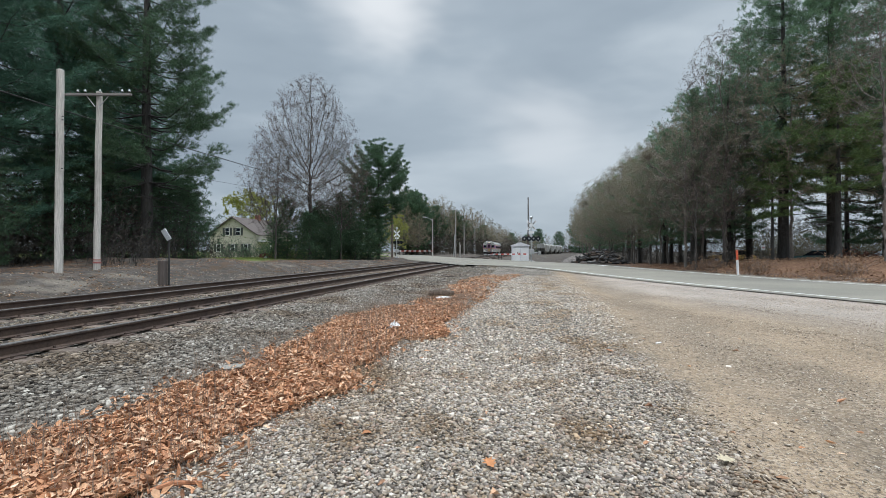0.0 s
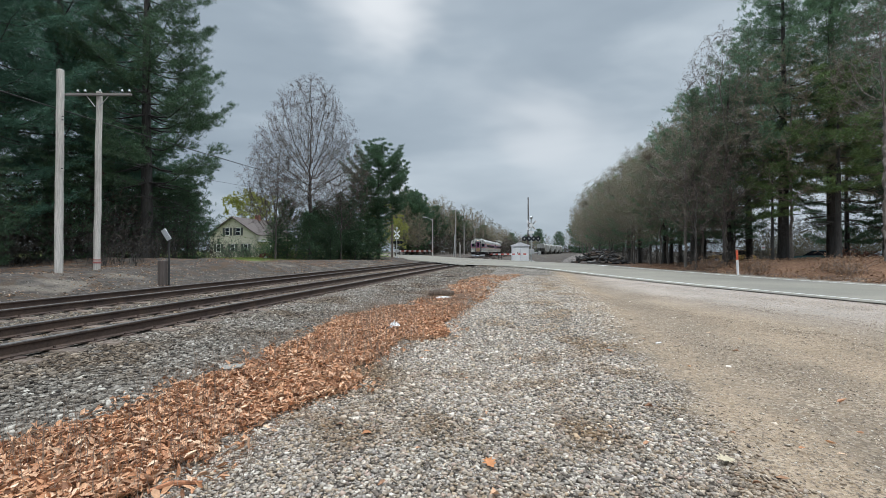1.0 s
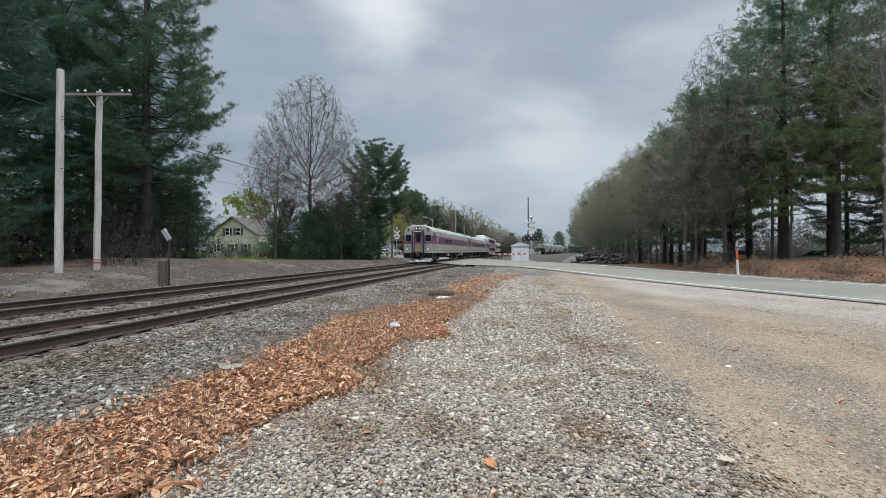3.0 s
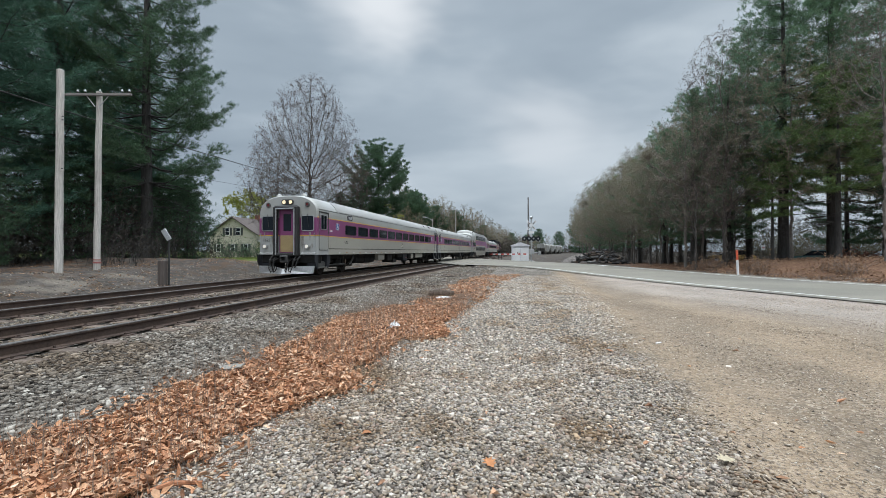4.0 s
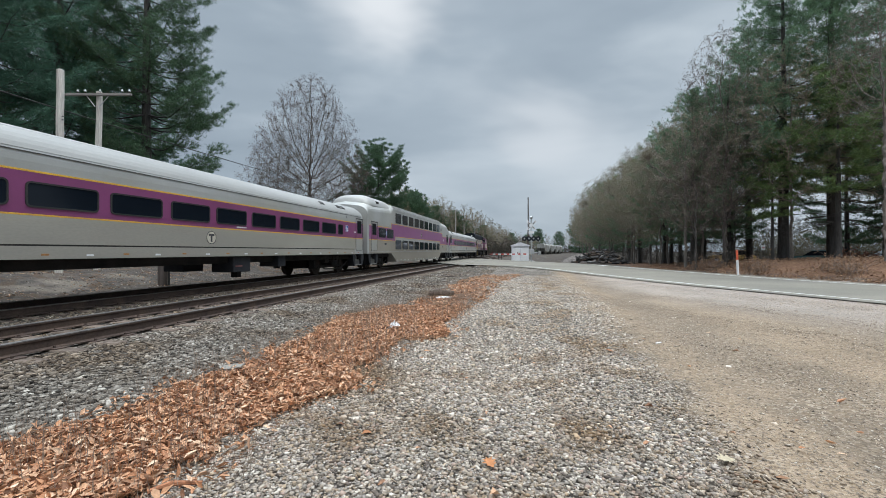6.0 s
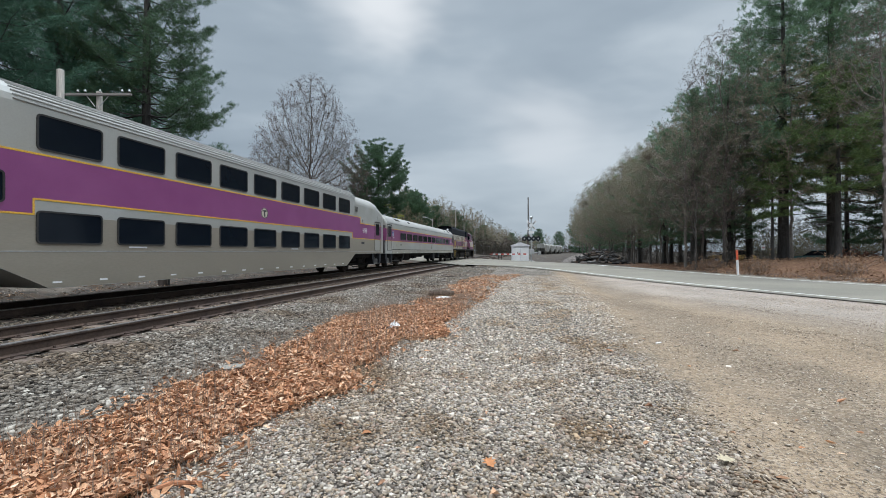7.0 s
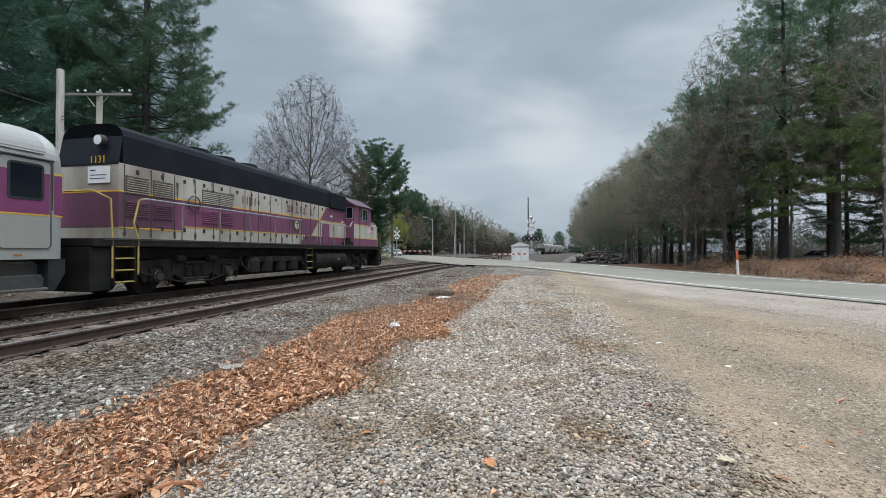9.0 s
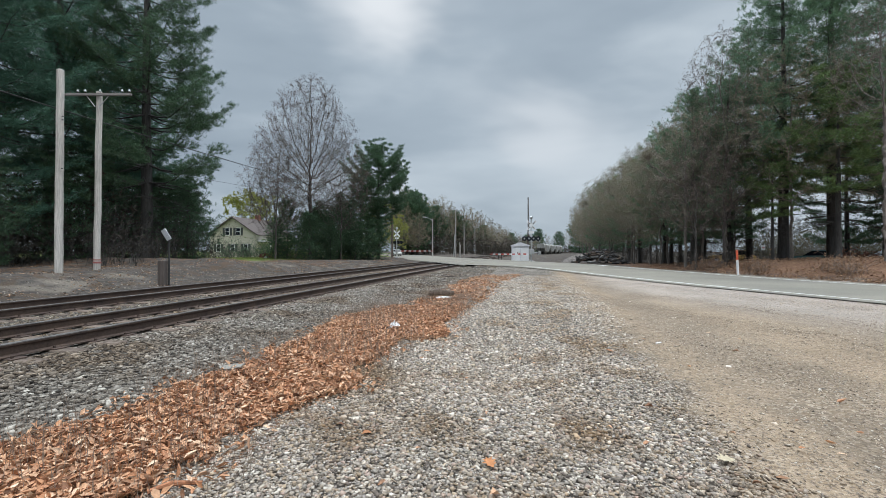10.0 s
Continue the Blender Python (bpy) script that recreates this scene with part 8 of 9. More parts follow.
def grown_tree(seed, profile, points, step, reach, kill, tip, twig=M_TWIG, leaves=M_BUD, leaf_size=0.09, leaf_n=1, bark=M_BARK, twigs=2, twig_len=0.55, fork=0.25, shell=0.45, lead=0.0, lift=0.06, name="bare_tree"):
    """A broadleaf tree grown towards points strewn in its crown; profile gives the crown's radius by height."""
    rng = np.random.default_rng(seed)
    hs, rs = np.array([p[0] for p in profile], float), np.array([p[1] for p in profile], float)
    z = rng.uniform(hs[0], hs[-1], points * 6)
    rad = np.interp(z, hs, rs)
    keep = rng.random(len(z)) < (rad / rs.max()) ** 1.6
    z, rad = z[keep][:points], rad[keep][:points]
    a, q = rng.uniform(0, 6.2832, len(z)), rng.random(len(z)) ** shell
    goal = np.stack([np.cos(a) * rad * q, np.sin(a) * rad * q, z], -1)
    stem = max(hs[0] * (1 - fork), hs[-1] * lead)
    n0 = max(3, int(stem / step))
    nodes = [np.array([0.0, 0.0, -0.3])] + [np.array([rng.normal(0, 0.05), rng.normal(0, 0.05), (i + 1) * stem / n0]) for i in range(n0)]
    parent = [-1] + list(range(n0))
    pos = np.array(nodes)
    d = np.linalg.norm(goal[:, None] - pos[None], axis=2)
    near, dist = d.argmin(1), d.min(1)
    for turn in range(160):
        if not len(goal):
            break
        ok = dist < (reach if turn > 14 else 99)
        if not ok.any():
            break
        way = goal[ok] - pos[near[ok]]
        way /= np.linalg.norm(way, axis=1, keepdims=True) + 1e-9
        pull = np.zeros_like(pos)
        np.add.at(pull, near[ok], way)
        idx = np.unique(near[ok])
        g = pull[idx]
        g /= np.linalg.norm(g, axis=1, keepdims=True) + 1e-9
        g += rng.normal(0, 0.16, g.shape) + np.array([0, 0, lift])
        g /= np.linalg.norm(g, axis=1, keepdims=True)
        fresh = pos[idx] + g * step
        base = len(pos)
        pos = np.concatenate([pos, fresh])
        parent += list(idx)
        d = np.linalg.norm(goal[:, None] - fresh[None], axis=2)
        better = d.min(1) < dist
        near = np.where(better, d.argmin(1) + base, near)
        dist = np.minimum(dist, d.min(1))
        alive = dist > kill
        goal, near, dist = goal[alive], near[alive], dist[alive]
    n = len(pos)
    size = np.zeros(n)
    kids = np.bincount(np.array(parent[1:]), minlength=n)
    size[kids == 0] = tip ** 2.3
    for i in range(n - 1, 0, -1):
        size[parent[i]] += max(size[i], tip ** 2.3)
    r = np.maximum(size, tip ** 2.3) ** (1 / 2.3)
    thick, fine, P, W = Wood(), Wood(), [], []
    for i in range(1, n):
        p, c = pos[parent[i]], pos[i]
        flare = 1.3 if i < 3 else 1.0
        (thick if r[i] > 0.03 else fine).seg(p, c, min(r[parent[i]], r[i] * 1.25) * flare, r[i] * (1.15 if i < 3 else 1.0))
        if r[i] > tip * 3.2:
            continue
        t = (c - p) / (np.linalg.norm(c - p) + 1e-9)
        for _ in range(twigs + (kids[i] == 0)):
            e = t * 0.8 + rng.normal(0, 0.55, 3) + np.array([0, 0, 0.12])
            e = c + e / np.linalg.norm(e) * twig_len * rng.uniform(0.5, 1.2)
            fine.seg(c, e, tip * 0.65, tip * 0.3)
            for _ in range(2):
                f0 = c + (e - c) * rng.uniform(0.3, 0.9)
                f1 = f0 + (e - c) * 0.35 + rng.normal(0, 0.2, 3) * twig_len
                fine.seg(f0, f1, tip * 0.45, tip * 0.25)
                for _ in range(leaf_n):
                    P.append(f1 + rng.normal(0, 0.06, 3) * leaf_n ** 0.5), W.append(t)
            P.append(e), W.append(t)
    root = new(name)
    part("trunk", thick.mesh("trunk", bark, 6), None, root)
    part("twig_crown", fine.mesh("twig_crown", twig, 3), None, root)
    part("crown", tufts("crown", np.array(P), np.array(W), leaf_size, rng, leaves, 2, 0.28), None, root)
    return root


def plant(make, spots, label, category, group, rng):
    """Build one tree, then copies of it at the other spots (x, y, scale)."""
    first = make()
    for i, (x, y, s) in enumerate(spots):
        m = pose(x, y, float(land(x, y)) - 0.05, 0, 0, rng.uniform(0, 360))
        ob = first if i == 0 else copy_thing(first, m)
        ob.matrix_basis = m @ Matrix.Diagonal((s, s, s * rng.uniform(0.95, 1.05), 1))
        tagged(ob, label, category, group)
    return first


def thicket(name, spots, material, twig, label, seed, height=3.0, per=60, leaf=0.2):
    """Tangled undergrowth: thin stems and small leaves round each spot (x, y, radius)."""
    rng = np.random.default_rng(seed)
    w, P, D = Wood(), [], []
    for x, y, r in spots:
        for _ in range(int(per * r)):
            a, b = x + rng.normal(0, r * 0.5), y + rng.normal(0, r * 0.5)
            z = float(land(a, b))
            h = height * rng.uniform(0.35, 1.0)
            p = np.array([a, b, z - 0.05])
            d = np.array([rng.normal(0, 0.3), rng.normal(0, 0.3), 1.0])
            for k in range(3):
                q = p + d * h / 3
                w.seg(p, q, 0.014 * (1 - k * 0.25), 0.010 * (1 - k * 0.25))
                for _ in range(2):
                    e = q + rng.normal(0, 0.35, 3) * h / 3
                    w.seg(q, e, 0.006, 0.003)
                    P.append(e), D.append(d)
                p, d = q, d + rng.normal(0, 0.25, 3)
    ob = new(name)
    part("stems", w.mesh("stems", twig, 3), None, ob)
    part("foliage", tufts("foliage", np.array(P), np.array(D), leaf, rng, material, 5, 0.16), None, ob)
    tagged(ob, label, "undergrowth", kind="stuff")


def build_trees():
    rng = random.Random(5)
    # bank beyond the tracks
    plant(lambda: white_pine(11, 27, [(5.5, 4.4), (7.0, 7.0), (8.2, 5.2), (10.5, 6.6), (12.0, 5.2), (14, 5.8), (16, 3.8), (18, 5.0), (21, 3.8), (24, 2.2), (27, 0.3)], 0.42, M_NEEDLE, 1.08, 0.05, 6, 9, 0.27, 0.055), [(-26.8, 25.0, 1.0), (-37.5, 19.0, 1.1)], "tall dark green white pine on the bank", "tree", "pines on the bank", rng)
    plant(lambda: white_pine(12, 27, [(2.5, 3.6), (5, 5.6), (9, 6.0), (14, 5.4), (19, 4.4), (24, 2.0), (27, 0.3)], 0.40, M_NEEDLE_BLUE, 1.2, 0.03, 4, 9, 0.29, 0.058), [(-32.0, 23.0, 1.0), (-29.8, 16.6, 0.95), (-43, 30, 1.0), (-36, 28.5, 0.95), (-37, 33.5, 0.85), (-34.2, 11.4, 1.0), (-27.5, 9.0, 0.9), (-31, 3, 1.0), (-36, -4, 1.0)], "tall dark green white pine on the bank", "tree", "pines on the bank", rng)
    plant(lambda: white_pine(43, 18.4, [(5.5, 2.2), (8.6, 4.4), (11.3, 5.4), (13.8, 4.9), (16, 3.3), (17.4, 1.8), (18.4, 0.3)], 0.27, M_NEEDLE, 0.8, 0.12, 7, 9, 0.29, 0.075), [(-21.6, 57.3, 0.92)], "green white pine beside the crossing", "tree", "pines by the crossing", rng)
    plant(lambda: white_pine(18, 12, [(0.8, 3.0), (3, 3.9), (6, 3.5), (9, 2.2), (11, 0.9), (12, 0.2)], 0.2, M_NEEDLE, 0.72, 0.03, 5, 8, 0.29, 0.07), [(-23.2, 55.0, 1.0), (-25.4, 52.5, 0.72)], "dense green pine beside the crossing", "tree", "pines by the crossing", rng)
    plant(lambda: white_pine(44, 7.2, [(0.4, 1.8), (1.8, 2.6), (3.8, 2.2), (5.8, 1.2), (7.2, 0.2)], 0.09, M_NEEDLE_DEEP, 0.62, 0.02, 3, 8, 0.28, 0.065), [(-26.3, 28.0, 0.9), (-29.0, 31.5, 0.8), (-29.6, 47.0, 0.95), (-26.0, 46.0, 0.75), (-24.3, 48.0, 0.62), (-27.8, 52, 1.0), (-22.4, 51, 0.72), (-28.5, 20.5, 1.0), (-27, 26.5, 0.9), (-26.5, 15.5, 0.8), (-27.5, 12.0, 0.9), (-21.0, 53.0, 0.6), (-25.2, 49.5, 0.85), (-26.8, 49.0, 0.9), (-23.4, 51.8, 0.9), (-28.6, 49.2, 0.85), (-24.6, 52.6, 1.0), (-22.0, 54.6, 0.8), (-20.6, 55.4, 0.62), (-29.2, 44.4, 0.7), (-31.0, 27.5, 1.2), (-33.0, 31.0, 1.2), (-30.0, 24.0, 1.15), (-32.5, 34.5, 1.0)], "young dark green pine in the undergrowth", "tree", "young pines", rng)
    plant(lambda: grown_tree(21, [(6.2, 4.5), (9, 7.2), (12.5, 7.3), (16, 6.2), (19.5, 4.6), (22.2, 2.4), (23.4, 0.4)], 2900, 0.4, 2.6, 0.5, 0.0115, M_BARK, M_BUD_DARK, 0.10, 1, twigs=2, twig_len=0.55, shell=0.5, lead=0.45, lift=0.42), [(-26.8, 47.5, 0.95)], "large bare maple in bud with grey bark", "tree", "bare trees", rng)
    plant(lambda: grown_tree(22, [(3.5, 2.0), (6, 3.9), (9, 4.2), (12, 2.6), (13.6, 0.5)], 700, 0.4, 2.6, 0.65, 0.0115, M_BARK, M_BUD_DARK, 0.09, 1, twigs=2, fork=0.5, lift=0.3), [(-28.2, 42.5, 1.0), (-23.6, 49.5, 1.0), (-30.5, 45.5, 0.8), (11.6, 33.6, 0.72), (13.6, 34.0, 0.8)], "crooked bare tree with dark grey limbs", "tree", "bare trees", rng)
    plant(lambda: maple(27, 9, 0.12, 4.0, 0.15, 20, M_TWIG, M_BUD_GREEN, 0.22, 3, kids=(5, 4, 3)), [(-54, 78, 1.2), (-60, 82, 1.4), (-66, 86, 1.4), (-29.5, 90, 0.85), (-33, 88, 1.1), (-31.5, 95, 1.0)], "yellow-green tree in fresh leaf near the house", "tree", "trees in leaf", rng)
    # wood beyond the road
    plant(lambda: white_pine(15, 25, [(7.4, 4.0), (9, 5.8), (12, 6.0), (15, 5.4), (19, 4.2), (23, 2.0), (25, 0.3)], 0.37, M_NEEDLE_SOFT, 1.3, 0.1, 5, 9, 0.28, 0.06), [(20.9, 34.9, 1.05), (25.0, 36, 1.05), (29, 30, 1.0), (31, 40, 1.1), (18.8, 42, 0.8)], "big dark green white pine on the leafy bank", "tree", "pines beyond the road", rng)
    plant(lambda: white_pine(25, 23, [(7.2, 3.0), (9, 4.4), (12, 4.4), (15, 3.3), (18, 2.6), (21, 1.8), (23, 0.3)], 0.36, M_NEEDLE_SOFT, 1.2, 0.1, 5, 9, 0.28, 0.06), [(17.6, 34.5, 1.0)], "big dark green white pine on the leafy bank", "tree", "pines beyond the road", rng)
    plant(lambda: white_pine(19, 13, [(5.0, 2.6), (6.5, 3.6), (9, 3.0), (11.5, 1.6), (13, 0.2)], 0.2, M_NEEDLE_LIGHT, 0.9, 0.2, 5, 9, 0.3, 0.07), [(19.2, 31.6, 0.98), (16.4, 33.4, 0.62)], "lighter green pine before the big pines", "tree", "pines beyond the road", rng)
    plant(lambda: white_pine(16, 15, [(2.6, 2.4), (4.5, 3.8), (8, 3.6), (11, 2.6), (13.5, 1.2), (15, 0.2)], 0.24, M_NEEDLE_SOFT, 0.95, 0.08, 4, 8, 0.30, 0.068), [(12.6, 37, 0.9), (12.2, 43, 0.86), (13.7, 46, 0.86), (12.4, 53, 0.82), (12.6, 60, 0.86), (11.8, 67, 0.82), (11.5, 76, 0.86), (17, 41, 0.99), (17, 48, 1.03), (18, 57, 1.03), (16.5, 70, 0.99), (13, 86, 0.86), (15.3, 37.5, 1.0), (14.6, 40.5, 0.95)], "green pine at the wood's edge", "tree", "pines beyond the road", rng)
    plant(lambda: white_pine(26, 20, [(2.7, 3.4), (4.5, 5.0), (7, 5.2), (12, 4.6), (17, 2.6), (20, 0.3)], 0.26, M_NEEDLE_DEEP, 1.05, 0.07, 4, 8, 0.32, 0.07), [(29.6, 47.5, 0.9), (34.0, 45.0, 1.0)], "dark pine with low boughs in the wood", "tree", "pines beyond the road", rng)
    edge = [(11.4, 35, 0.9), (10.9, 39.5, 0.84), (11.2, 44, 0.84), (10.9, 49, 0.84), (11.4, 54.5, 0.79), (10.8, 61, 0.84), (10.2, 68, 0.82), (10.0, 77, 0.86), (11.2, 89, 0.86), (11.6, 103, 0.86), (15, 42, 0.99), (14.5, 54, 0.96), (14, 65, 0.95), (13, 81, 0.95), (12.4, 97, 0.95), (13.0, 36.2, 0.92), (12.0, 41.4, 0.9), (11.9, 46.6, 0.88), (11.3, 51.8, 0.84), (11.5, 57.6, 0.86), (11.0, 64.5, 0.86), (10.6, 72, 0.86)]
    edge = [(x, y, k * (1.1 if y > 46 else 1.0)) for x, y, k in edge]
    plant(lambda: grown_tree(23, [(3.4, 1.8), (6, 3.2), (9, 3.5), (12, 2.3), (14.2, 0.4)], 620, 0.42, 2.6, 0.6, 0.0105, M_TWIG, M_BUD, 0.085, 1, twigs=3, twig_len=0.5, lead=0.6, lift=0.3, bark=M_BARK_PALE), edge[::2], "slender budding tree at the wood's edge", "tree", "budding trees", rng)
    plant(lambda: grown_tree(33, [(2.2, 1.6), (4.5, 3.4), (8, 3.9), (11, 3.0), (13.6, 0.6)], 620, 0.42, 2.6, 0.6, 0.0105, M_TWIG, M_BUD_OLIVE, 0.095, 2, twigs=3, twig_len=0.5, lead=0.4, lift=0.25, bark=M_BARK_PALE), edge[1::2], "slender budding tree at the wood's edge", "tree", "budding trees", rng)
    plant(lambda: grown_tree(28, [(4.5, 2.5), (8, 4.4), (12, 4.6), (15, 3.4), (17.5, 0.8)], 900, 0.45, 2.8, 0.7, 0.011, M_TWIG, M_BUD_OLIVE, 0.10, 2, twigs=3, lead=0.55, lift=0.25, bark=M_BARK_PALE), [(17.3, 33.0, 0.85), (16.4, 39.0, 0.62), (22.6, 32.8, 0.85)], "tall oak coming into brown-green leaf", "tree", "budding trees", rng)
    plant(lambda: grown_tree(29, [(8, 1.0), (11, 2.6), (14, 3.4), (17, 2.6), (19, 0.4)], 1100, 0.3, 2.2, 0.4, 0.0085, M_BARK_PALE, M_BUD_DARK, 0.09, 1, bark=M_BARK_PALE, twigs=1, twig_len=0.4, shell=0.55, lead=0.55, lift=0.3), [(14.1, 34.9, 0.92), (18.7, 27.2, 0.78)], "tall bare tree with fine pale twigs", "tree", "bare trees", rng)
    # distance
    far = [(-36 + 1.9 * i + rng.uniform(-1, 1), 118 + 2.2 * i + rng.uniform(-7, 7), rng.uniform(1.3, 1.5) - 0.05 * i) for i in range(15)]
    far += [(-46 + 2.6 * i + rng.uniform(-1, 1), 140 + 1.5 * i + rng.uniform(-5, 5), rng.uniform(1.45, 1.6) - 0.055 * i) for i in range(15)]
    far += [(-26 + 6 * i + rng.uniform(-2, 2), 285 + rng.uniform(-8, 8), rng.uniform(0.7, 1.0)) for i in range(16)] + [(14 + 3 * i, 115 + 12 * i, 1.0) for i in range(5)]
    far += [(-30 + 2.2 * i + rng.uniform(-1, 1), 150 + 5.5 * i + rng.uniform(-4, 4), rng.uniform(0.75, 0.9) - 0.012 * i) for i in range(16)]
    far += [(-37.5 - 3.2 * i + rng.uniform(-1, 1), 106 + 4 * i, rng.uniform(0.6, 0.8)) for i in range(5)] + [(-56 - 6 * i + rng.uniform(-2, 2), 119 - i, rng.uniform(0.55, 0.68)) for i in range(6)]
    far += [(-118 + 8 * i + rng.uniform(-3, 3), 96 + 2.4 * i + rng.uniform(-5, 5), rng.uniform(0.6, 0.85)) for i in range(10)] + [(-37 + 1.6 * i, 108 + rng.uniform(-2, 4), rng.uniform(0.75, 1.0)) for i in range(6)]
    plant(lambda: grown_tree(24, [(2.5, 2.2), (5, 3.9), (9, 4.3), (12.5, 3.0), (15, 0.6)], 340, 0.65, 3.8, 1.05, 0.02, M_TWIG_FAR, M_BUD_FAR, 0.17, 1, bark=M_BARK, twigs=3, twig_len=0.7, lead=0.5, lift=0.22), far, "budding tree in the distance beside the tracks", "tree", "distant trees", rng)
    plant(lambda: white_pine(17, 14, [(1.5, 2.6), (4.5, 4.3), (9, 3.6), (12, 2.0), (14, 0.3)], 0.2, M_NEEDLE, 1.0, 0.04, 3, 7, 0.45, 0.10), [(-33, 114, 1.3), (-30.8, 112, 1.15), (-35.5, 117, 1.2), (-24, 131, 1.0), (-28, 122, 1.0), (-21, 136, 0.8), (-30.5, 119, 0.95), (-17, 150, 0.75), (-9, 195, 0.7), (4, 260, 1.0), (16, 262, 0.9), (-3, 245, 0.8), (34, 270, 0.9), (50, 262, 1.0), (14, 132, 0.9), (17, 150, 0.9)], "dark green pine far beyond the crossing", "tree", "distant trees", rng)
    # undergrowth
    r = random.Random(8)
    thicket("bank_undergrowth", [(-26.0 + r.uniform(-3, 3), 6 + 2.2 * i, 1.6) for i in range(12)], M_BRUSH, M_BARK_DARK, "dark brown brush under the pines on the bank", 31, 3.2, 30, 0.12)
    thicket("hedge", [(-29.5 + r.uniform(-1.5, 1.5) + 0.55 * i, 46.0 + r.uniform(-2, 2) + 0.9 * i, 1.5) for i in range(11)], M_NEEDLE_LIGHT, M_TWIG, "dark green hedge and brush beyond the bank", 32, 3.2, 16, 0.26)
    thicket("house_hedge", [(-46 + 2.4 * i, 57 + i, 1.3) for i in range(5)], M_NEEDLE_DEEP, M_BARK, "clipped dark hedge before the house", 35, 2.4, 90, 0.15)
    thicket("wood_undergrowth", [(13.5 + r.uniform(-1.5, 4), 33 + 2.4 * i, 1.7) for i in range(22)], M_BRUSH, M_BARK, "brown brush between the trunks of the wood", 33, 2.2, 13, 0.12)
    thicket("bank_shrub", [(-0.46 * q + 0.888 * n, 0.888 * q + 0.46 * n, 0.55) for q, n in ((24.3, 26.0), (23.4, 26.2), (20.8, 26.4), (19.9, 25.9), (16.5, 26.6), (15.4, 26.2))], M_LEAF_OLD, M_TWIG, "low shrub with dry brown leaves on the bank", 36, 0.9, 60, 0.10)
    thicket("pine_brush", [(-29.5 + r.uniform(-2, 2), -2 + 2.6 * i, 2.2) for i in range(12)] + [(-40 + r.uniform(-3, 3), 0 + 4 * i, 3.0) for i in range(7)], M_BRUSH, M_BARK_DARK, "dark brown brush behind the pines", 37, 4.5, 44, 0.3)
    thicket("field_hedge", [(30.4, 65.68, 2.6), (32.99, 66.23, 2.6), (35.58, 66.77, 2.6), (38.17, 67.32, 2.6), (40.76, 67.86, 2.6), (43.35, 68.41, 2.6), (45.94, 68.95, 2.6), (48.53, 69.5, 2.6), (51.12, 70.05, 2.6), (53.71, 70.59, 2.6)], M_BRUSH_OLIVE, M_BARK, "olive brush at the far side of the field", 38, 5.0, 44, 0.24)
    thicket("brush_pile", [(27.41, 43.59, 0.9), (28.87, 43.9, 0.9)], M_RUSTY, M_BARK_DARK, "heap of red-brown cut brush under the pines", 39, 1.3, 60, 0.2)
    thicket("far_brush", [(-34 + 2.2 * i, 112 + 2.4 * i + r.uniform(-3, 3), 2.5) for i in range(14)] + [(-30 + 7 * i, 276 + r.uniform(-6, 6), 6) for i in range(15)], M_BRUSH, M_BARK, "brown brush at the foot of the distant trees", 34, 5.5, 22, 0.45)


M_BARK_PALE = surf("pale_grey_bark", (0.12, 0.105, 0.093), (0.19, 0.17, 0.15), 2.5, 0.95, bump=0.015, bscale=18, stretch=(1, 1, 0.2))
M_TWIG_FAR = surf("dark_twig", (0.17, 0.138, 0.112), (0.235, 0.195, 0.16), 2.0, 0.95)
M_BUD_OLIVE = islands("olive_spring_leaves", [(0.20, 0.20, 0.125), (0.25, 0.235, 0.15), (0.19, 0.19, 0.125), (0.27, 0.235, 0.165)], rough=0.8, trans=0.45)
M_NEEDLE_SOFT = islands("soft_pine_needles", [(0.103, 0.19, 0.121), (0.144, 0.241, 0.138), (0.127, 0.218, 0.138), (0.178, 0.259, 0.144)], rough=0.6, trans=0.45)
M_BRUSH = islands("dark_brown_brush", [(0.06, 0.05, 0.042), (0.085, 0.07, 0.055), (0.05, 0.055, 0.042)], rough=0.9, trans=0.1)
M_BRUSH_OLIVE = islands("dull_olive_brush", [(0.10, 0.10, 0.055), (0.13, 0.122, 0.075), (0.075, 0.07, 0.048)], rough=0.9, trans=0.15)
M_BUD_DARK = islands("dark_red_buds", [(0.15, 0.115, 0.10), (0.19, 0.15, 0.125), (0.12, 0.10, 0.085)], rough=0.8, trans=0.2)
M_BUD_FAR = islands("brown_green_spring_crowns", [(0.25, 0.205, 0.14), (0.25, 0.245, 0.13), (0.20, 0.165, 0.12), (0.26, 0.235, 0.16)], rough=0.8, trans=0.35)
M_RUSTY = islands("red_brown_brush", [(0.13, 0.05, 0.035), (0.17, 0.075, 0.05), (0.09, 0.045, 0.035)], rough=0.9)
M_NEEDLE_BLUE = islands("blue_green_needles", [(0.0559, 0.127, 0.0958), (0.0799, 0.173, 0.12), (0.0958, 0.193, 0.133), (0.0665, 0.149, 0.0998)], rough=0.6, trans=0.35)
build_trees()

# ---------------------------------------------------------------- loose stone, leaves and stalks
def on_land(x, y, lift):
    return np.stack([x, y, land(x, y) + lift], -1)


NEAR_EDGE = ([0, 2.15, 3.2, 3.9, 4.35, 5.2, 6.8, 7.5, 9.7, 13.4, 20.7, 26], [-2.4, -2.42, -2.42, -2.15, -1.95, -2.2, -2.05, -1.5, -1.85, -1.3, -1.5, -0.6])
FAR_EDGE = ([0, 2.45, 3.2, 3.9, 4.6, 6.3, 8.5, 10.4, 13.9, 23.7, 30], [-3.9, -3.9, -3.8, -3.8, -3.6, -3.85, -4.1, -3.8, -3.45, -3.4, -2.5])


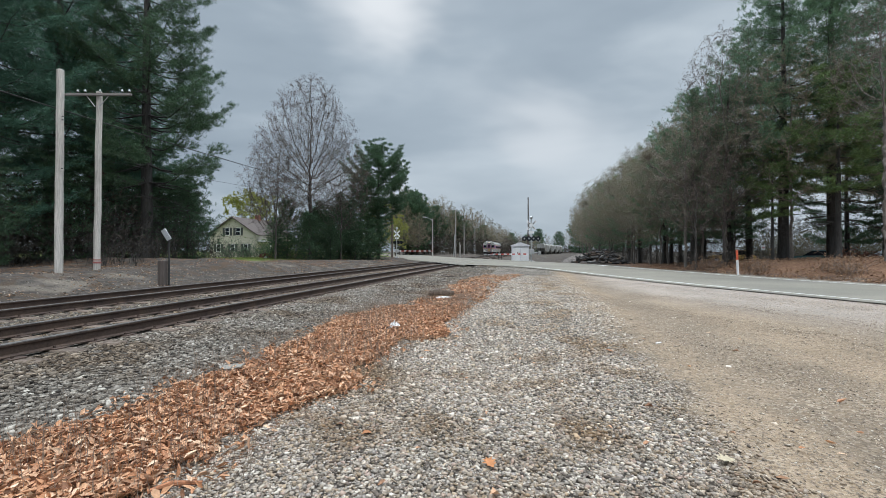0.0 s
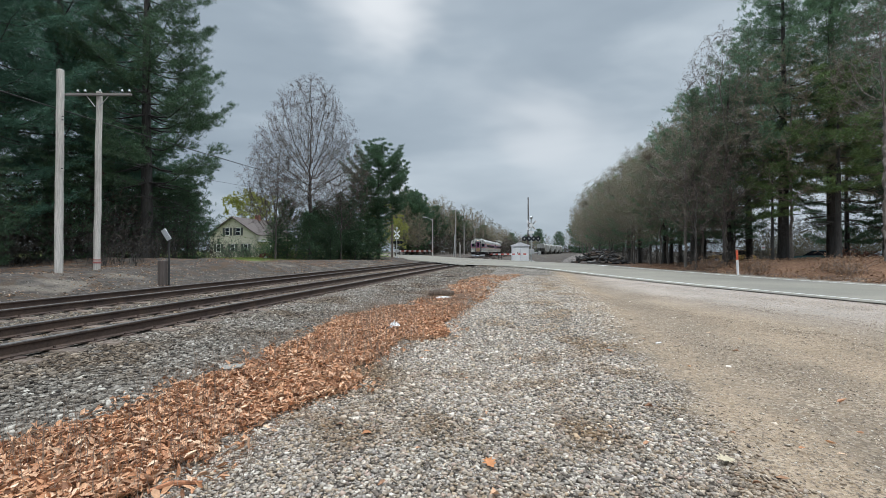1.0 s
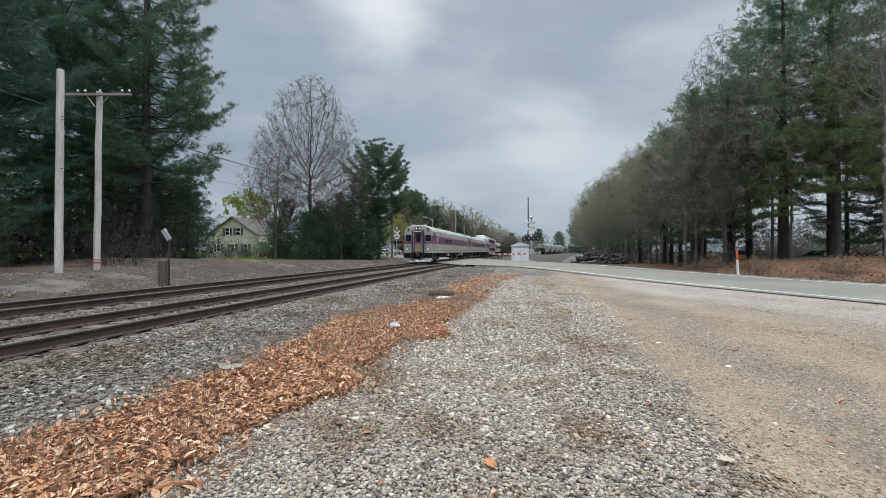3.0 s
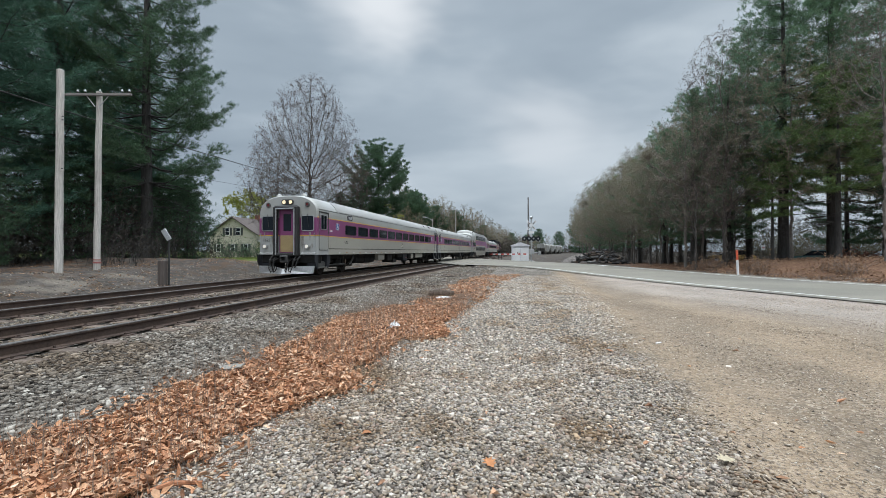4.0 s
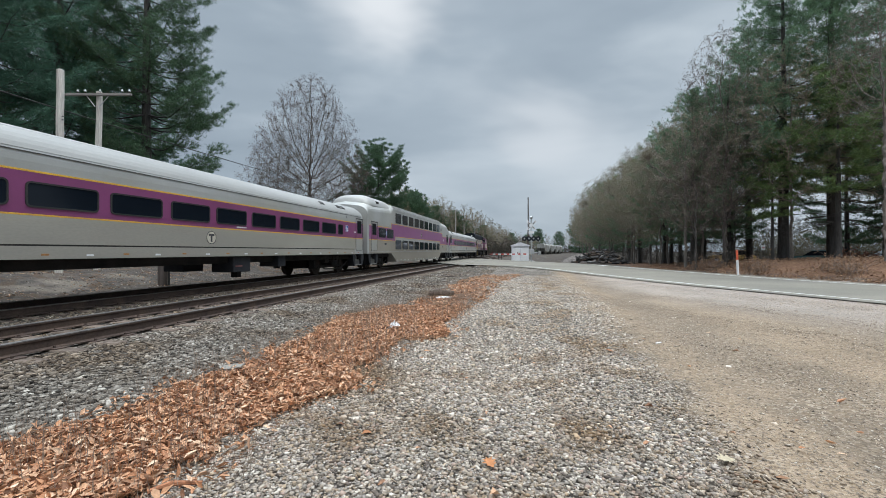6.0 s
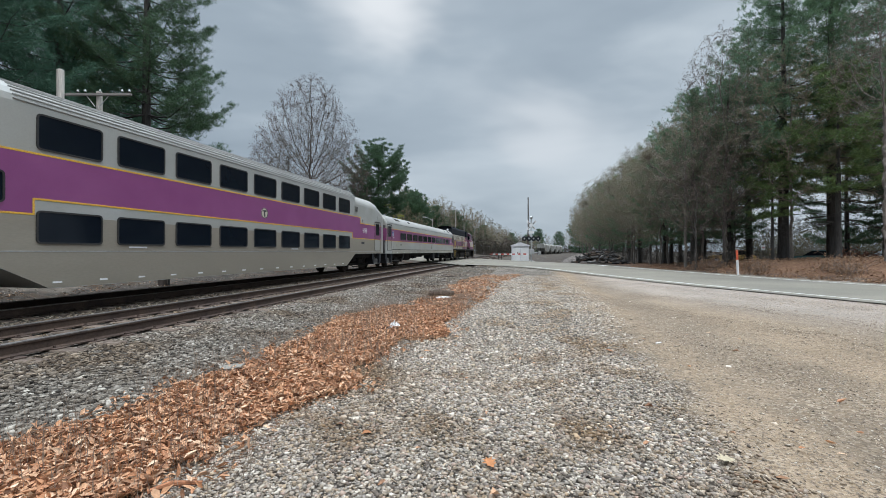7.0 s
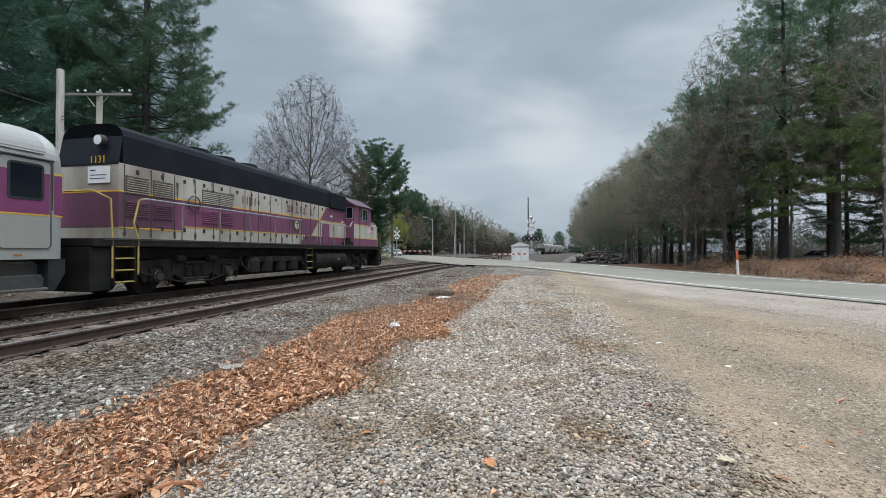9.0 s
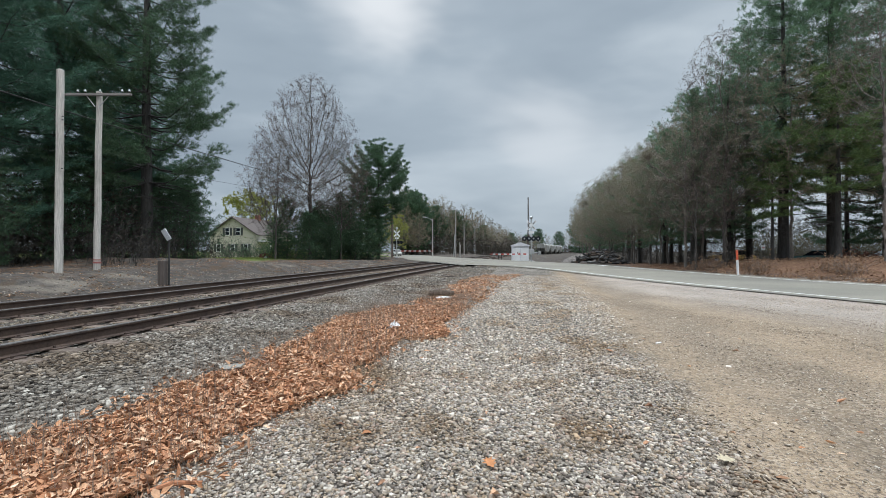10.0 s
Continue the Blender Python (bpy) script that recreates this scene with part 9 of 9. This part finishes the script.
def rough(x, y, s=1.0):
    return 0.16 * np.sin(5.1 * x * s + 2.3 * y) + 0.14 * np.sin(3.7 * y * s - 1.9 * x + 1.0) + 0.10 * np.sin(11.3 * y + 7.0 * x)


def in_strip(x, y, grow=0.0):
    w = 0.45 * rough(x, y)
    return (x < np.interp(y, *NEAR_EDGE) + w + grow) & (x > np.interp(y, *FAR_EDGE) + w - grow)


def build_stuff():
    rng = np.random.default_rng(77)
    stones = block_stones(rng, 14)
    octa = []
    for _ in range(12):
        v = np.array([(1, 0, 0), (-1, 0, 0), (0, 1, 0), (0, -1, 0), (0, 0, 1), (0, 0, -1)], float) * rng.uniform(0.3, 0.65, (6, 1))
        octa.append((v, np.array([(0, 2, 4), (2, 1, 4), (1, 3, 4), (3, 0, 4), (2, 0, 5), (1, 2, 5), (3, 1, 5), (0, 3, 5)])))

    def lay(name, n, x0, x1, y0, y1, s0, s1, material, label, keep, shapes, lift=0.2, power=1.0, sink=0.3, lean=0.5, tall=0.85):
        x, y = rng.uniform(x0, x1, n), y0 + (y1 - y0) * rng.random(n) ** power
        k = keep(x, y)
        x, y = x[k], y[k]
        size = s0 + (s1 - s0) * rng.random(len(x)) ** 2
        p = on_land(x, y, size * lift - size * sink * rng.random(len(x)))
        me = scatter(name, shapes, p, size, material, rng, lean, (1.0, 1.0, tall))
        tagged(new(name, me), label, "gravel", kind="stuff")

    sandy = lambda x, y: np.interp(y, [0, 3, 3.5, 4.1, 5, 6.6, 8.3, 12.7, 20], [1.75, 1.6, 1.5, 1.4, 1.35, 1.45, 1.6, 2.1, 1.8]) + 0.5 * rough(x, y)
    gravel = lambda x, y: (~in_strip(x, y, -0.12)) & (rng.random(len(x)) < np.clip((sandy(x, y) + 0.3 - x) / 0.6, 0.012, 1)) & (x > np.interp(y, *FAR_EDGE) + 0.2) & (x > -1.35 * y + 0.2) & (x < 0.85 * y + 0.5)
    near_gravel = lambda x, y: gravel(x, y) & (rng.random(len(x)) < np.clip((8.8 - y) / 3.5, 0, 1))
    lay("loose_gravel", 135000, -3.2, 3.4, 1.7, 8.6, 0.014, 0.050, M_GRAVEL, "grey and tan broken lot gravel", near_gravel, stones, power=1.35, lift=0.25, lean=0.7, tall=0.8)
    lay("gravel_behind", 26000, -2.4, 2.4, -4.0, 2.1, 0.016, 0.056, M_GRAVEL, "grey and tan broken lot gravel", lambda x, y: (~in_strip(x, y, -0.12)) & (x < 1.7 + 0.5 * rough(x, y)) & ((y < 1.7) | (x <= -1.35 * y + 0.2) | (x >= 0.85 * y + 0.5)), stones)
    lay("lot_gravel", 66000, -2.6, 3.6, 3.6, 27.0, 0.028, 0.072, M_GRAVEL_PALE, "grey and tan lot gravel farther off", lambda x, y: gravel(x, y) & (rng.random(len(x)) < np.clip((y - 3.2) / 7.0, 0, 1)), stones, power=1.9)
    lay("lot_pebbles", 190000, 1.0, 13.0, 2.0, 16.0, 0.008, 0.028, M_PEBBLE, "scattered pebbles on the sandy lot", lambda x, y: (x < 1.2 * y + 1.2) & (rng.random(len(x)) < np.interp(x + 1.2 * rough(x * 0.5, y * 0.35), [0.9, 1.5, 2.0, 2.5, 3.0, 3.5, 4.0, 4.8, 5.6, 7.2, 9, 13], [0.8, 0.5, 0.3, 0.75, 0.95, 0.85, 0.4, 0.45, 0.75, 0.55, 0.4, 0.3])), octa, power=1.7)
    lay("far_lot_pebbles", 60000, 1.6, 22.0, 7.0, 24.0, 0.016, 0.042, M_PEBBLE, "scattered pebbles on the lot beside the road", lambda x, y: (0.888 * x + 0.46 * y < 15.2) & (rng.random(len(x)) < 0.45 + 1.3 * rough(x * 0.4, y * 0.5)), octa, power=1.3)
    bal = lambda x, y: (x < np.interp(y, *FAR_EDGE) + 0.25 + rough(x, y)) & (x > -1.32 * y - 1.5)
    lay("ballast_shoulder", 34000, -6.45, -3.2, 1.6, 15.0, 0.032, 0.09, M_BALLAST, "broken grey ballast stone beside the rail", bal, stones)
    lay("ballast_far", 12000, -6.45, -2.8, 15.0, 38.0, 0.06, 0.12, M_BALLAST, "broken grey ballast along the track", bal, stones, power=1.4)
    crib = lambda x, y: (np.abs(np.abs(x - NEAR_TRACK) - 0.755) > 0.12) & (np.abs(np.abs(x - FAR_TRACK) - 0.755) > 0.12) & (x > -1.4 * y - 4)
    lay("crib_ballast", 17000, -13.4, -6.45, 4.0, 36.0, 0.05, 0.10, M_BALLAST_BROWN, "ballast stones between the ties and tracks", crib, stones, power=1.3, lift=0.2)
    lay("bank_stones", 16000, -19.0, -13.5, 4.0, 44.0, 0.025, 0.10, M_CLOD, "clods and stones on the earth bank", lambda x, y: (x > -1.5 * y - 6) & (rng.random(len(x)) < 0.45 + rough(x * 0.4, y * 0.3)), octa, power=1.2)
    # dry leaves
    leaves = leaf_shapes(rng, 12)

    def strew(name, x, y, s0, s1, label, high=0.05, tilt=0.7, leaf=M_LEAF):
        size = s0 + (s1 - s0) * rng.random(len(x)) ** 1.5
        tagged(new(name, scatter(name, leaves, on_land(x, y, rng.random(len(x)) * high + 0.012), size, leaf, rng, tilt)), label, "leaves", kind="stuff")

    x, y = rng.uniform(-4.8, -0.7, 95000), 1.7 + 9.5 * rng.random(95000) ** 1.4
    k = in_strip(x, y) | (in_strip(x, y, 0.3) & (rng.random(len(x)) < 0.06))
    k &= x > -1.35 * y - 0.8
    strew("dry_leaves", x[k], y[k], 0.03, 0.098, "drift of dry brown oak leaves", 0.07, 1.2)
    x, y = rng.uniform(-4.4, -2.0, 15000), rng.uniform(-4.0, 3.0, 15000)
    k = in_strip(x, y) & ((y < 1.7) | (x <= -1.35 * y - 0.8))
    strew("dry_leaves_behind", x[k], y[k], 0.04, 0.10, "drift of dry brown oak leaves", 0.07, 1.2)
    x, y = rng.uniform(-4.4, -0.4, 9000), 11.0 + 16 * rng.random(9000) ** 1.2
    k = in_strip(x, y) & (rough(x * 0.7, y * 0.6) + rng.random(len(x)) * 0.5 > 0.14)
    strew("dry_leaves_far", x[k], y[k], 0.06, 0.14, "drift of dry brown leaves by the track", 0.07, 0.8)
    x, y = rng.uniform(-2.2, 3.5, 70), rng.uniform(2.0, 9.0, 70)
    strew("stray_leaves", x, y, 0.05, 0.11, "single dry leaves on the gravel", 0.03, 0.4)
    # leaf litter on the bank beyond the road
    q, n = rng.uniform(-22, 30, 20000), 24.7 + 7.5 * rng.random(20000) ** 1.3
    x, y = -0.46 * q + 0.888 * n, 0.888 * q + 0.46 * n
    k = (x > 7.5) & (rough(x * 0.35, y * 0.3) > -0.16)
    strew("bank_leaves", x[k], y[k], 0.07, 0.17, "dry brown leaves covering the bank", 0.10, 0.9, M_LEAF_OLD)
    x, y = rng.uniform(-24, -14, 9000), rng.uniform(5, 50, 9000)
    k = rough(x * 0.3, y * 0.2) + rng.random(9000) * 0.25 > 0.16
    strew("far_bank_leaves", x[k], y[k], 0.06, 0.13, "dry leaves strewn over the earth bank", 0.03, 0.5, M_LEAF_OLD)
    # thin dead stalks standing in the leaves
    w = Wood()
    x, y = rng.uniform(-5.2, -1.4, 6000), 2.0 + 13 * rng.random(6000)
    k = in_strip(x, y, 0.45) & (rough(x * 0.5, y * 0.5) > -0.05)
    for a, b in zip(x[k], y[k]):
        z = float(land(a, b))
        h = rng.uniform(0.12, 0.45)
        t = rng.normal(0, 0.12, 2) * h
        w.seg(np.array([a, b, z]), np.array([a + t[0], b + t[1], z + h]), 0.0019, 0.0011)
    tagged(new("dead_stalks", w.mesh("dead_stalks", M_STALK, 3)), "thin dead weed stalks standing in the leaves", "weeds", kind="stuff")
    # tufts of grass at the lawn and along the bank
    gx, gy = rng.uniform(-48, -27, 5000), rng.uniform(40, 60, 5000)
    p = on_land(gx, gy, 0.0)
    me = tufts("lawn_grass", p, np.tile(np.array([[0, 0, 1.0]]), (len(p), 1)), 0.22, rng, M_GRASS, 4, 0.06)
    tagged(new("lawn_grass", me), "fresh green lawn grass beyond the bank", "grass", kind="stuff")


M_STALK = surf("dead_stalk", (0.20, 0.15, 0.115), (0.30, 0.235, 0.185), 3, 0.9)
M_GRASS = islands("lawn_grass_blade", [(0.10, 0.15, 0.03), (0.16, 0.21, 0.05), (0.20, 0.22, 0.08)], rough=0.7, trans=0.3)
build_stuff()

build_track("track_near", NEAR_TRACK, "railway track with rusty rails on wooden ties in grey ballast")
build_track("track_far", FAR_TRACK, "railway track with rusty rails on wooden ties in grey ballast")

# ---------------------------------------------------------------- motion
SPEED, FRONT = 22.9, 8.75     # metres a second; the front's place along the track at 4.4 s


def front_at(t):
    """The train slows a little as it nears the crossing, then holds its speed."""
    return FRONT - SPEED * (t - 4.4) + float(np.interp(t, [0.0, 1.0, 2.0, 2.5, 3.5, 4.4], [4.6, 3.8, 2.2, 1.3, 0.3, 0.0]))


def motions():
    for car, back in TRAIN:
        walk(car, [(t, pose(FAR_TRACK, front_at(t) + back, RAIL)) for t in (0.0, 1.0, 2.0, 2.5, 3.5, 4.4, 6.0, 7.5, 9.0, 10.0)])
    rows = []
    for t, q in ((0.0, 150.0), (1.5, 134.0), (4.0, 112.0), (6.5, 101.0), (8.0, 98.0), (10.0, 98.0)):
        p = ROAD_DIR * q + ROAD_N * 15.8
        rows.append((t, pose(p.x, p.y, float(road_z(q)) + 0.03, 0, 0, 207.4)))
    walk(WAITING_CAR, rows)


motions()
